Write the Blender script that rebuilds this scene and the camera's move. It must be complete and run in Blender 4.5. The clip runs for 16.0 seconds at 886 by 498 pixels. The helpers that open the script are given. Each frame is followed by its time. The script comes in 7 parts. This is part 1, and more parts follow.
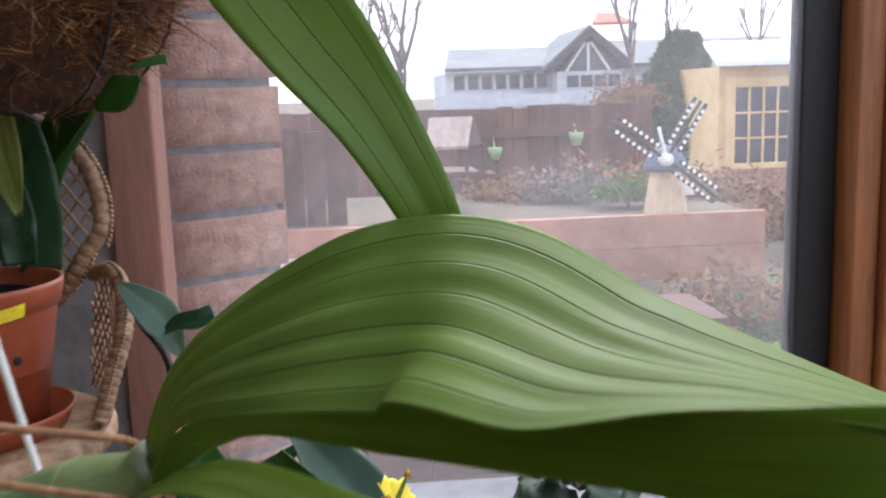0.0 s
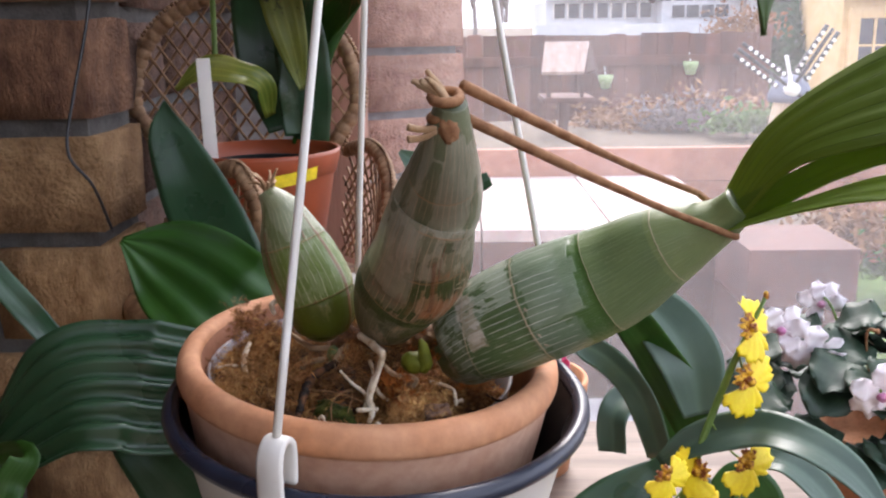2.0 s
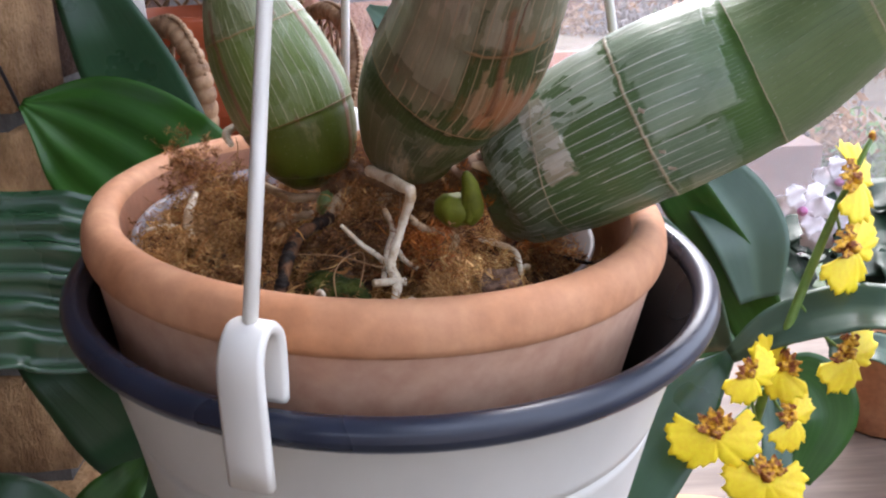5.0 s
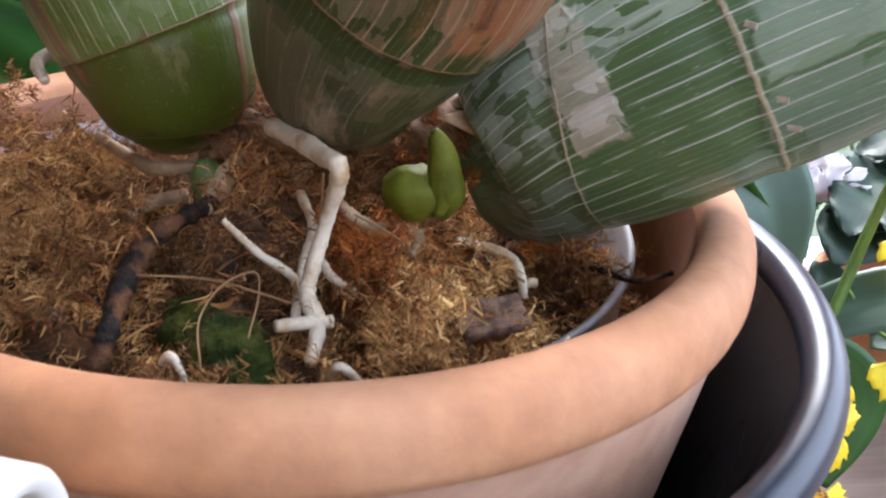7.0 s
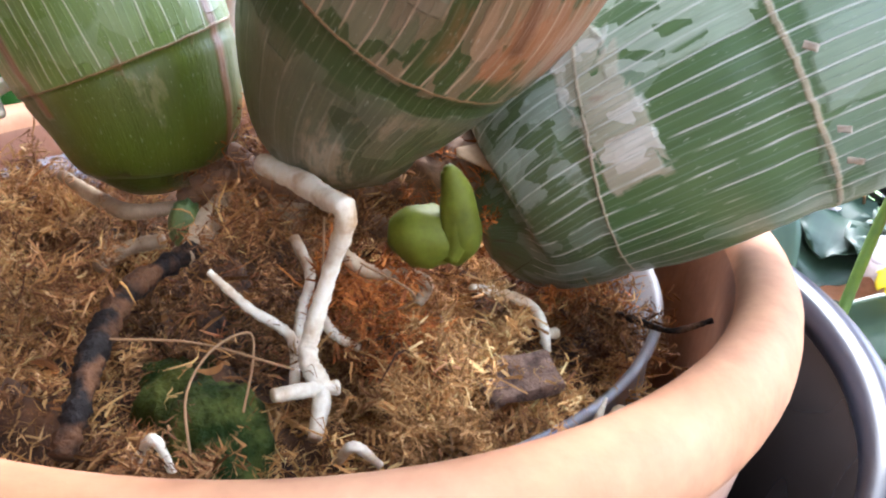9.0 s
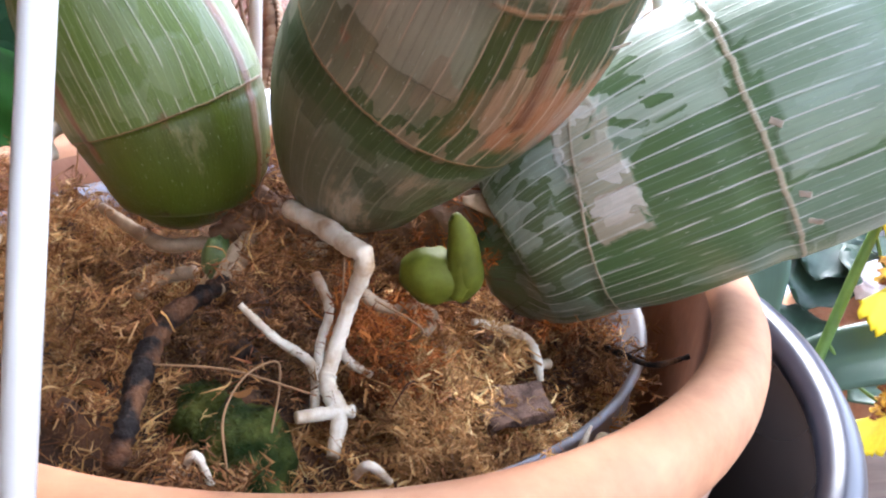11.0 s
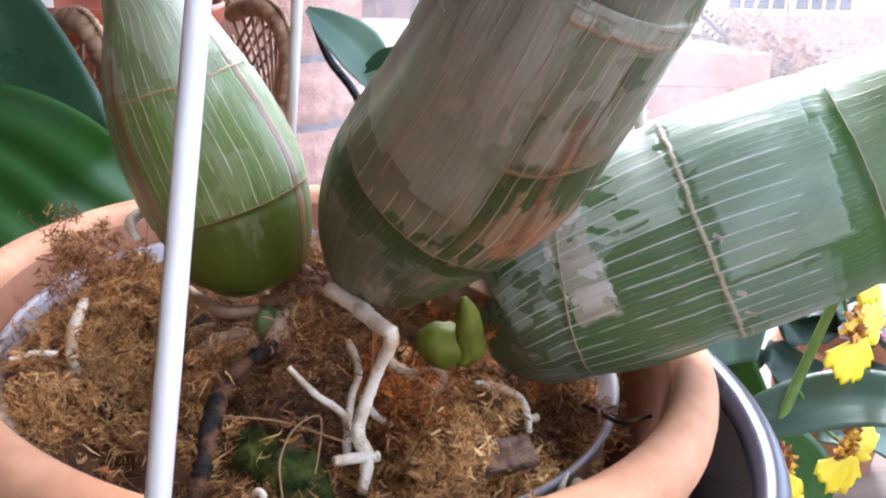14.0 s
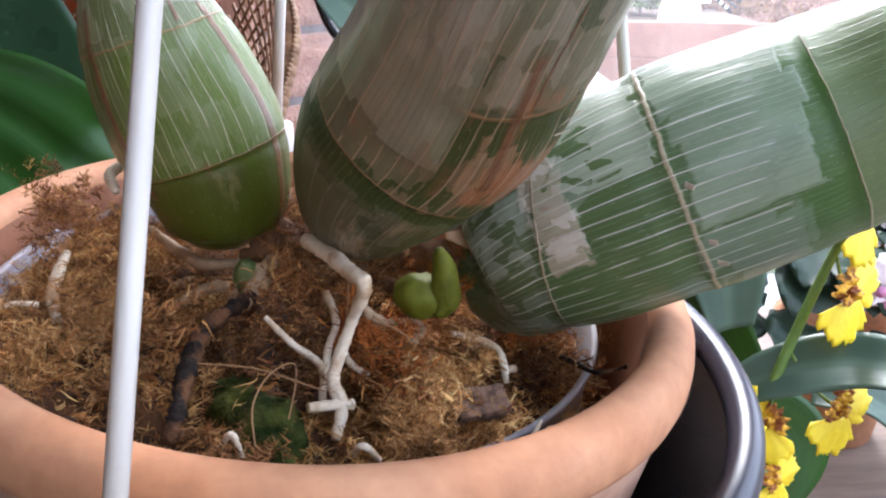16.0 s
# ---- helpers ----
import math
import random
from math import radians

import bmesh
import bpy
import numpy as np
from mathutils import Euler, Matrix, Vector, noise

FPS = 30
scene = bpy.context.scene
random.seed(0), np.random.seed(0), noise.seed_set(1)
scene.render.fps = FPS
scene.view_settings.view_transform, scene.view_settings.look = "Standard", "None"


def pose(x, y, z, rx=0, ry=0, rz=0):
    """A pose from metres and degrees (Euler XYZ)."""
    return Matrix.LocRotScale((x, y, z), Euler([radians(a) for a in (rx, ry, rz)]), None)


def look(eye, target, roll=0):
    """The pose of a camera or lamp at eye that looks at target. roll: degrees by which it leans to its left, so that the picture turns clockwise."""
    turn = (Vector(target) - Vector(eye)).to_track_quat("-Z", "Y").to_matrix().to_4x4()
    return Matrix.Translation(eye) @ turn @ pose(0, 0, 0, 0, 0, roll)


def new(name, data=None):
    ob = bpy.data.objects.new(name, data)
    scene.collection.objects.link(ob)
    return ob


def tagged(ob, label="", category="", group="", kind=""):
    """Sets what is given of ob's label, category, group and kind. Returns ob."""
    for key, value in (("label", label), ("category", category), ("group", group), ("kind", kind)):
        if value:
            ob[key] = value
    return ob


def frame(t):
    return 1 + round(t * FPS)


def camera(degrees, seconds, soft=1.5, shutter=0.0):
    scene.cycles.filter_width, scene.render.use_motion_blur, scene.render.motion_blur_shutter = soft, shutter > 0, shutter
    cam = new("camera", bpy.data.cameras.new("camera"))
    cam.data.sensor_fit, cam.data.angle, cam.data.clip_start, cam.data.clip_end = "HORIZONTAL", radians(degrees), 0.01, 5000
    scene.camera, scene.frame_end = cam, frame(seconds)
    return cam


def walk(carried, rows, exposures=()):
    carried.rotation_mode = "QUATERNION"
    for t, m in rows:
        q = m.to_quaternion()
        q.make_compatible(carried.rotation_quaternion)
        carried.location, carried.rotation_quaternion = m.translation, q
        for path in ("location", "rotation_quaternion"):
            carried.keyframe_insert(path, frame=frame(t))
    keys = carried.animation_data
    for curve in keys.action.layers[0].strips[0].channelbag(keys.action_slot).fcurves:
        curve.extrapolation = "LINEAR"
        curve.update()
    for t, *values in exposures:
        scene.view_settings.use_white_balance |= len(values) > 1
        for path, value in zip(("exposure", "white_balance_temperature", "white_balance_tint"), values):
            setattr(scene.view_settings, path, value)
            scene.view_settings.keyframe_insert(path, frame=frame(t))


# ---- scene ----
cam = camera(51.43, 16.0, soft=2.2, shutter=0.4)
# seconds, eye in metres, yaw, pitch, roll in degrees
ROWS = [
    (0.0, 0.1672, -0.2504, 1.3412, -4.48, -9.45, -1.86),
    (0.5, 0.1554, -0.3266, 1.3486, -3.38, -9.85, -0.94),
    (1.0, 0.1055, -0.3340, 1.3375, 0.35, -11.35, -2.10),
    (1.5, 0.0502, -0.3152, 1.3096, 2.42, -13.67, -0.87),
    (2.0, 0.0325, -0.3067, 1.3109, 1.21, -13.60, -0.85),
    (2.5, 0.0152, -0.2902, 1.2965, -1.27, -15.34, 0.22),
    (3.0, 0.0073, -0.2669, 1.2774, -1.37, -17.27, -0.60),
    (3.2, 0.0072, -0.2610, 1.2742, -1.68, -16.50, -0.44),
    (5.5, 0.0074, -0.1847, 1.2546, -1.94, -20.36, -2.10),
    (6.0, 0.0120, -0.1583, 1.2511, -2.80, -22.16, -1.68),
    (6.5, 0.0050, -0.1440, 1.2492, -5.07, -23.22, -1.20),
    (7.0, 0.0106, -0.1321, 1.2418, -4.65, -22.60, -0.85),
    (7.5, 0.0081, -0.1196, 1.2422, -7.03, -23.23, 0.12),
    (8.0, 0.0080, -0.1160, 1.2394, -7.36, -21.71, 0.03),
    (8.5, 0.0067, -0.1164, 1.2366, -7.31, -21.44, -0.55),
    (9.0, 0.0059, -0.1184, 1.2396, -7.19, -21.13, -0.79),
    (9.5, 0.0055, -0.1195, 1.2411, -6.63, -21.35, -0.50),
    (9.7, 0.0058, -0.1201, 1.2425, -6.80, -21.46, -0.47),
    (11.8, 0.0031, -0.1342, 1.2498, -6.65, -20.20, 1.23),
    (12.0, 0.0034, -0.1356, 1.2509, -6.42, -20.50, 1.29),
    (12.5, 0.0013, -0.1400, 1.2561, -6.63, -20.18, 1.49),
    (13.0, 0.0034, -0.1441, 1.2579, -6.81, -20.23, 1.75),
    (13.5, 0.0039, -0.1479, 1.2599, -7.01, -19.91, 1.63),
    (14.0, -0.0005, -0.1501, 1.2652, -7.09, -19.45, 1.89),
    (14.5, 0.0026, -0.1493, 1.2662, -7.07, -19.38, 1.57),
    (15.0, 0.0039, -0.1501, 1.2654, -6.69, -19.91, 1.30),
    (15.5, 0.0029, -0.1504, 1.2625, -6.59, -20.88, 1.65),
    (16.0, 0.0044, -0.1525, 1.2624, -6.57, -21.13, 1.69),
]
EXPOSURES = [(0.0, 1.05, 6200, 13), (0.5, 1.1, 6300, 13), (1.0, 1.05, 6500, 16), (1.5, 1.3, 6700, 17), (2.0, 1.5, 6500, 17), (3.0, 1.65, 6250, 16), (5.5, 1.9, 6150, 15), (6.5, 2.15, 6000, 13), (7.5, 2.05, 5950, 12), (8.0, 2.5, 5830, 10), (9.0, 2.85, 5720, 11), (12.0, 2.55, 5680, 15), (14.0, 2.38, 5700, 16), (15.0, 2.15, 5750, 16), (16.0, 2.05, 5950, 15)]
walk(cam, [(t, pose(x, y, z, 90 + pitch, 0, yaw) @ pose(0, 0, 0, 0, 0, roll)) for t, x, y, z, yaw, pitch, roll in ROWS], EXPOSURES)

# ---------------------------------------------------------------- light
world = bpy.data.worlds.new("world")
scene.world = world
world.use_nodes = True
wn = world.node_tree.nodes
sky = wn.new("ShaderNodeTexSky")
sky.sky_type, sky.sun_disc = "NISHITA", False
sky.sun_elevation, sky.sun_rotation = radians(43), radians(11)
sky.air_density, sky.dust_density, sky.ozone_density = 1.0, 6.0, 1.0
overcast = wn.new("ShaderNodeMix")
overcast.data_type = "RGBA"
overcast.inputs["Factor"].default_value = 0.75
overcast.inputs["B"].default_value = (7.0, 7.65, 8.9, 1)
world.node_tree.links.new(sky.outputs[0], overcast.inputs["A"])
world.node_tree.links.new(overcast.outputs["Result"], wn["Background"].inputs["Color"])
wn["Background"].inputs["Strength"].default_value = 0.15
sun = new("sun", bpy.data.lights.new("sun", "SUN"))
sun.data.energy, sun.data.angle, sun.data.color = 1.4, radians(25), (1, 0.98, 0.95)
sun.matrix_world = look((0, 0, 10), (-1.2, -6.0, 4.0))


# ---------------------------------------------------------------- helpers
def bump(mat, height, strength, distance):
    nt = mat.node_tree
    b = nt.nodes.new("ShaderNodeBump")
    b.inputs["Strength"].default_value, b.inputs["Distance"].default_value = strength, distance
    nt.links.new(height, b.inputs["Height"])
    nt.links.new(b.outputs[0], nt.nodes["Principled BSDF"].inputs["Normal"])
    return b


def noise_node(nt, scale, detail=4.0, coord="Object", stretch=(1, 1, 1), rough=0.55):
    co, mp, tx = nt.nodes.new("ShaderNodeTexCoord"), nt.nodes.new("ShaderNodeMapping"), nt.nodes.new("ShaderNodeTexNoise")
    mp.inputs["Scale"].default_value = stretch
    tx.inputs["Scale"].default_value, tx.inputs["Detail"].default_value, tx.inputs["Roughness"].default_value = scale, detail, rough
    nt.links.new(co.outputs[coord], mp.inputs[0])
    nt.links.new(mp.outputs[0], tx.inputs["Vector"])
    return tx.outputs["Fac"]


def ramp(nt, fac, stops):
    r = nt.nodes.new("ShaderNodeValToRGB")
    els = r.color_ramp.elements
    while len(els) < len(stops):
        els.new(0.5)
    for e, (p, c) in zip(els, stops):
        e.position = p
        e.color = (*c, 1) if len(c) == 3 else c
    nt.links.new(fac, r.inputs[0])
    return r.outputs[0]


def mixc(nt, fac, a, b, mode="MIX"):
    m = nt.nodes.new("ShaderNodeMix")
    m.data_type, m.blend_type = "RGBA", mode
    for key, v in (("Factor", fac), ("A", a), ("B", b)):
        if isinstance(v, (int, float)):
            m.inputs[key].default_value = v
        elif isinstance(v, tuple):
            m.inputs[key].default_value = (*v, 1) if len(v) == 3 else v
        else:
            nt.links.new(v, m.inputs[key])
    return m.outputs["Result"]


def maths(nt, op, a, b=0.0, clamp=False):
    m = nt.nodes.new("ShaderNodeMath")
    m.operation, m.use_clamp = op, clamp
    for n, v in enumerate((a, b)):
        if isinstance(v, (int, float)):
            m.inputs[n].default_value = v
        else:
            nt.links.new(v, m.inputs[n])
    return m.outputs[0]


def material(name, rough=0.6, metal=0.0, spec=0.5):
    m = bpy.data.materials.new(name)
    m.use_nodes = True
    b = m.node_tree.nodes["Principled BSDF"]
    b.inputs["Roughness"].default_value, b.inputs["Metallic"].default_value = rough, metal
    b.inputs["Specular IOR Level"].default_value = spec
    return m


def two_tone(name, a, b, scale, rough=0.6, fine=0.0, depth=0.0, spec=0.5, stretch=(1, 1, 1), spread=(0.35, 0.65), per_object=0.0, sheen=0.0):
    """A surface of two colours at one scale, with finer grain and relief."""
    m = material(name, rough, 0, spec)
    nt = m.node_tree
    big = noise_node(nt, scale, 5, stretch=stretch)
    col = ramp(nt, big, ((spread[0], a), (spread[1], b)))
    small = noise_node(nt, scale * 7, 4, stretch=stretch)
    col = mixc(nt, 0.35, col, ramp(nt, small, ((0.3, (0.35, 0.35, 0.35)), (0.7, (0.75, 0.75, 0.75)))), "OVERLAY")
    if per_object:
        inf = nt.nodes.new("ShaderNodeObjectInfo")
        hs = nt.nodes.new("ShaderNodeHueSaturation")
        nt.links.new(col, hs.inputs["Color"])
        nt.links.new(maths(nt, "ADD", maths(nt, "MULTIPLY", inf.outputs["Random"], 2 * per_object), 1 - per_object), hs.inputs["Value"])
        col = hs.outputs[0]
    nt.links.new(col, nt.nodes["Principled BSDF"].inputs["Base Color"])
    if depth:
        bump(m, maths(nt, "ADD", maths(nt, "MULTIPLY", big, 0.6), maths(nt, "MULTIPLY", small, 0.4)), 0.7, depth)
    return m


def part(name, bm, mat, parent=None, label="", smooth=True):
    """Links a bmesh as one mesh object, under a thing or a part if one is given."""
    me = bpy.data.meshes.new(name)
    if smooth:
        for fc in bm.faces:
            fc.smooth = True
    bm.to_mesh(me)
    bm.free()
    me.materials.append(mat)
    ob = new(name, me)
    if parent:
        ob.parent = parent
    if label:
        ob["label"] = label
    return ob


def thing(name, label, category, at=(0, 0, 0), group="", kind=""):
    ob = new(name)
    ob.location = at
    ob.empty_display_size = 0.02
    return tagged(ob, label, category, group, kind)


def box(bm, lo, hi, bevel=0.0):
    """A box between two corners, with its edges rounded off."""
    r = bmesh.ops.create_cube(bm, size=1)
    c = [(a + b) / 2 for a, b in zip(lo, hi)]
    s = [b - a for a, b in zip(lo, hi)]
    for v in r["verts"]:
        v.co = Vector([v.co[i] * s[i] + c[i] for i in range(3)])
    if bevel:
        es = list({e for v in r["verts"] for e in v.link_edges})
        bmesh.ops.bevel(bm, geom=es, offset=bevel, segments=2, affect="EDGES", profile=0.7)
    return bm


def boxed(lo, hi, bevel=0.0):
    return box(bmesh.new(), lo, hi, bevel)


def spline(pts, n):
    """n + 1 places along a smooth curve through the given ones (any dimension)."""
    p = [np.array(q, float) for q in pts]
    p = [2 * p[0] - p[1]] + p + [2 * p[-1] - p[-2]]
    out = []
    for k in range(n + 1):
        s = k / n * (len(pts) - 1)
        i = min(int(s), len(pts) - 2)
        u = s - i
        a, b, c, e = p[i : i + 4]
        out.append(0.5 * (2 * b + (c - a) * u + (2 * a - 5 * b + 4 * c - e) * u * u + (3 * b - a - 3 * c + e) * u**3))
    return out


def loft(bm, rings, close_ends=True, uv=True):
    """Joins rings of equal length into a skin, with u round it and v along it."""
    lay = bm.loops.layers.uv.verify() if uv else None
    vs = [[bm.verts.new(p) for p in ring] for ring in rings]
    n, m = len(rings[0]), len(rings)
    for i in range(m - 1):
        for j in range(n):
            fc = bm.faces.new((vs[i][j], vs[i][(j + 1) % n], vs[i + 1][(j + 1) % n], vs[i + 1][j]))
            if uv:
                for lp, (a, b) in zip(fc.loops, ((j, i), (j + 1, i), (j + 1, i + 1), (j, i + 1))):
                    lp[lay].uv = (a / n, b / (m - 1))
    if close_ends:
        bm.faces.new(list(reversed(vs[0])))
        bm.faces.new(vs[-1])
    return bm


def tube(bm, pts, radii, sides=8, steps=None, wobble=0.0, rng=None):
    """A round skin along a smooth curve; radii at the curve's given places."""
    n = steps or max(8, 6 * (len(pts) - 1))
    path = [Vector(p) for p in spline(pts, n)]
    if isinstance(radii, (int, float)):
        radii = [radii] * len(pts)
    rad = [max(1e-5, float(r[0])) for r in spline([(r,) for r in radii], n)]
    rings, side = [], None
    for k, p in enumerate(path):
        d = (path[min(k + 1, n)] - path[max(k - 1, 0)]).normalized()
        side = (side - d * side.dot(d)).normalized() if side else d.orthogonal().normalized()
        up = d.cross(side)
        w = 1 + (rng.uniform(-wobble, wobble) if rng and wobble else 0)
        rings.append([p + (side * math.cos(a) + up * math.sin(a)) * rad[k] * w for a in (2 * math.pi * j / sides for j in range(sides))])
    return loft(bm, rings)


def lathe(bm, profile, sides=64):
    """Turns a closed or open profile of (radius, height) about z."""
    rows = [[bm.verts.new((r * math.cos(2 * math.pi * j / sides), r * math.sin(2 * math.pi * j / sides), z)) for j in range(sides)] for r, z in profile]
    for a, b in zip(rows, rows[1:]):
        for j in range(sides):
            bm.faces.new((a[j], a[(j + 1) % sides], b[(j + 1) % sides], b[j]))
    return bm


def leaf(bm, spine, widths, tips, pleats=0, pleat_depth=0.0, fold=0.0, thick=0.0006, nv=14, nu=36, wave=0.0, seed=0):
    """A leaf blade: spine places, half widths along it, and at the places the way that its surface faces."""
    rng = random.Random(seed)
    ph = rng.uniform(0, 6)
    path = [Vector(p) for p in spline(spine, nu)]
    wid = [max(0.0004, float(w[0])) for w in spline([(w,) for w in widths], nu)]
    nor = [Vector(v).normalized() for v in spline(tips, nu)]
    rows, lows = [], []
    for k, p in enumerate(path):
        d = (path[min(k + 1, nu)] - path[max(k - 1, 0)]).normalized()
        side = d.cross(nor[k]).normalized()
        up = side.cross(d).normalized()
        row, low = [], []
        for j in range(nv + 1):
            u = 2 * j / nv - 1
            h = fold * abs(u) * wid[k]
            if pleats:
                h += pleat_depth * math.cos(math.pi * pleats * u) * min(1, wid[k] / max(widths) * 1.3) * (1 - 0.5 * abs(u))
            h += wave * math.sin(5 * k / nu * math.pi + ph + 2 * u) * abs(u)
            q = p + side * (u * wid[k]) + up * h
            row.append(q + up * thick / 2)
            low.append(q - up * thick / 2)
        rows.append(row)
        lows.append(low)
    rings = [a + list(reversed(b)) for a, b in zip(rows, lows)]
    lay = bm.loops.layers.uv.verify()
    vs = [[bm.verts.new(q) for q in r] for r in rings]
    m = len(rings[0])
    for i in range(nu):
        for j in range(m):
            jj = (j + 1) % m
            fc = bm.faces.new((vs[i][j], vs[i][jj], vs[i + 1][jj], vs[i + 1][j]))
            for lp, (a, b) in zip(fc.loops, ((j, i), (j + 1, i), (j + 1, i + 1), (j, i + 1))):
                u = a / nv if a <= nv else (m - 1 - min(a, m - 1)) / nv
                lp[lay].uv = (u, b / nu)
    bm.faces.new(list(reversed(vs[0])))
    bm.faces.new(vs[-1])
    return bm


def tilt_to(n):
    return Vector((0, 0, 1)).rotation_difference(Vector(n).normalized()).to_matrix().to_4x4()


# ---------------------------------------------------------------- materials
def leaf_material(name, dark, light, veins=9, vein_tone=0.25, rough=0.38, through_it=0.25, spots=None, spec=0.5, streak=40, creases=0, base_tone=None):
    m = material(name, rough, 0, spec)
    nt = m.node_tree
    bs = nt.nodes["Principled BSDF"]
    uv = nt.nodes.new("ShaderNodeUVMap")
    sp = nt.nodes.new("ShaderNodeSeparateXYZ")
    nt.links.new(uv.outputs[0], sp.inputs[0])
    big = noise_node(nt, 22, 4)
    col = ramp(nt, big, ((0.3, dark), (0.7, light)))
    rib = maths(nt, "COSINE", maths(nt, "MULTIPLY", sp.outputs[0], 2 * math.pi * veins))
    rib = maths(nt, "POWER", maths(nt, "ABSOLUTE", rib), 6.0)
    fine = noise_node(nt, 1.0, 3, "UV", (streak, 3, 1))
    col = mixc(nt, maths(nt, "MULTIPLY", rib, vein_tone), col, tuple(min(1, c * 1.9 + 0.02) for c in light))
    col = mixc(nt, 0.12, col, ramp(nt, fine, ((0.3, (0.36, 0.36, 0.36)), (0.7, (0.66, 0.66, 0.66)))), "OVERLAY")
    if base_tone:
        # the young tissue next to the stem is yellower
        near = maths(nt, "SUBTRACT", 1.0, maths(nt, "MULTIPLY", maths(nt, "ADD", sp.outputs[1], maths(nt, "MULTIPLY", fine, 0.12)), 3.0, True))
        col = mixc(nt, maths(nt, "MULTIPLY", near, 0.85), col, base_tone)
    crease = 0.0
    # thin lines along the creases, darker in colour and lower in the bump
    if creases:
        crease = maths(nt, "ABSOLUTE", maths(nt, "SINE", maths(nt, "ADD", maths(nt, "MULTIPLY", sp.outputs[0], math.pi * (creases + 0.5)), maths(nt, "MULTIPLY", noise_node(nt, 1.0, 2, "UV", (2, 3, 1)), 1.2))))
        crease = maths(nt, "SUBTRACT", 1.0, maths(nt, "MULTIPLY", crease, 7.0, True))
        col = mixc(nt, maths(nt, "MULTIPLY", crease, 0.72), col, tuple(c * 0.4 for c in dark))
    if spots:
        sn = noise_node(nt, spots[1], 5)
        col = mixc(nt, ramp(nt, sn, ((spots[2], (0, 0, 0)), (spots[2] + 0.12, (1, 1, 1)))), col, spots[0])
    nt.links.new(col, bs.inputs["Base Color"])
    h = maths(nt, "SUBTRACT", maths(nt, "ADD", maths(nt, "MULTIPLY", rib, min(0.6, vein_tone * 2)), maths(nt, "MULTIPLY", fine, 0.25)), maths(nt, "MULTIPLY", crease, 1.0))
    bump(m, h, 0.5, 0.0007)
    nt.links.new(maths(nt, "ADD", maths(nt, "MULTIPLY", big, 0.3), rough - 0.15), bs.inputs["Roughness"])
    if through_it:
        tr = nt.nodes.new("ShaderNodeBsdfTranslucent")
        nt.links.new(mixc(nt, 1.0, col, (1.0, 1.0, 0.40), "MULTIPLY"), tr.inputs[0])
        mx = nt.nodes.new("ShaderNodeMixShader")
        mx.inputs[0].default_value = through_it
        nt.links.new(bs.outputs[0], mx.inputs[1])
        nt.links.new(tr.outputs[0], mx.inputs[2])
        nt.links.new(mx.outputs[0], nt.nodes["Material Output"].inputs[0])
    return m


def plain(name, col, rough=0.5, spec=0.5, grain=90, amount=0.25, depth=0.0, metal=0.0):
    m = material(name, rough, metal, spec)
    nt = m.node_tree
    n1 = noise_node(nt, grain, 4)
    dk = tuple(c * (1 - amount) for c in col)
    lt = tuple(min(1, c * (1 + amount)) for c in col)
    nt.links.new(ramp(nt, n1, ((0.3, dk), (0.7, lt))), nt.nodes["Principled BSDF"].inputs["Base Color"])
    nt.links.new(maths(nt, "ADD", maths(nt, "MULTIPLY", noise_node(nt, grain / 5, 3), 0.25), rough - 0.12), nt.nodes["Principled BSDF"].inputs["Roughness"])
    if depth:
        bump(m, n1, 0.6, depth)
    return m


M_TERRA = two_tone("terracotta", (0.50, 0.215, 0.098), (0.63, 0.320, 0.175), 34, 0.75, depth=0.0006, spread=(0.36, 0.66))
# darker clay for the pot's inside: the shade there is in the colour
M_TERRA_SHADED = two_tone("shaded_terracotta", (0.23, 0.088, 0.040), (0.34, 0.145, 0.075), 40, 0.6, depth=0.0006, spread=(0.34, 0.66))
M_TERRA_PALE = two_tone("limed_terracotta", (0.58, 0.30, 0.185), (0.71, 0.46, 0.33), 30, 0.8, depth=0.0002, spread=(0.3, 0.7))
M_GREYRIM = plain("dark_blue_grey_plastic", (0.018, 0.023, 0.040), 0.27, 0.5, 60, 0.2)
M_WHITEPOT = plain("pale_grey_plastic", (0.62, 0.60, 0.55), 0.45, 0.5, 30, 0.06)
M_WHITE = plain("white_plastic", (0.76, 0.73, 0.67), 0.4, 0.5, 40, 0.05)
M_BLACKPOT = plain("black_plastic", (0.012, 0.012, 0.014), 0.26, 0.5, 60, 0.2)
M_LINER = plain("clear_liner", (0.62, 0.60, 0.62), 0.3, 0.5, 30, 0.1)
M_LINER.node_tree.nodes["Principled BSDF"].inputs["Alpha"].default_value = 0.38
M_CORD = two_tone("brown_cord", (0.20, 0.085, 0.035), (0.34, 0.17, 0.08), 300, 0.85, depth=0.0003, stretch=(1, 1, 1))

# ---------------------------------------------------------------- hanging pot and its contents
POT_UP, RIM_UP = (0.066, -0.050, 1.0), (0.042, -0.0625, 1.0)
POT_M = Matrix.Translation((0, 0, 1.2)) @ tilt_to(POT_UP)
CACHE_M = Matrix.Translation((0.003, -0.006, 1.1862)) @ tilt_to(RIM_UP)


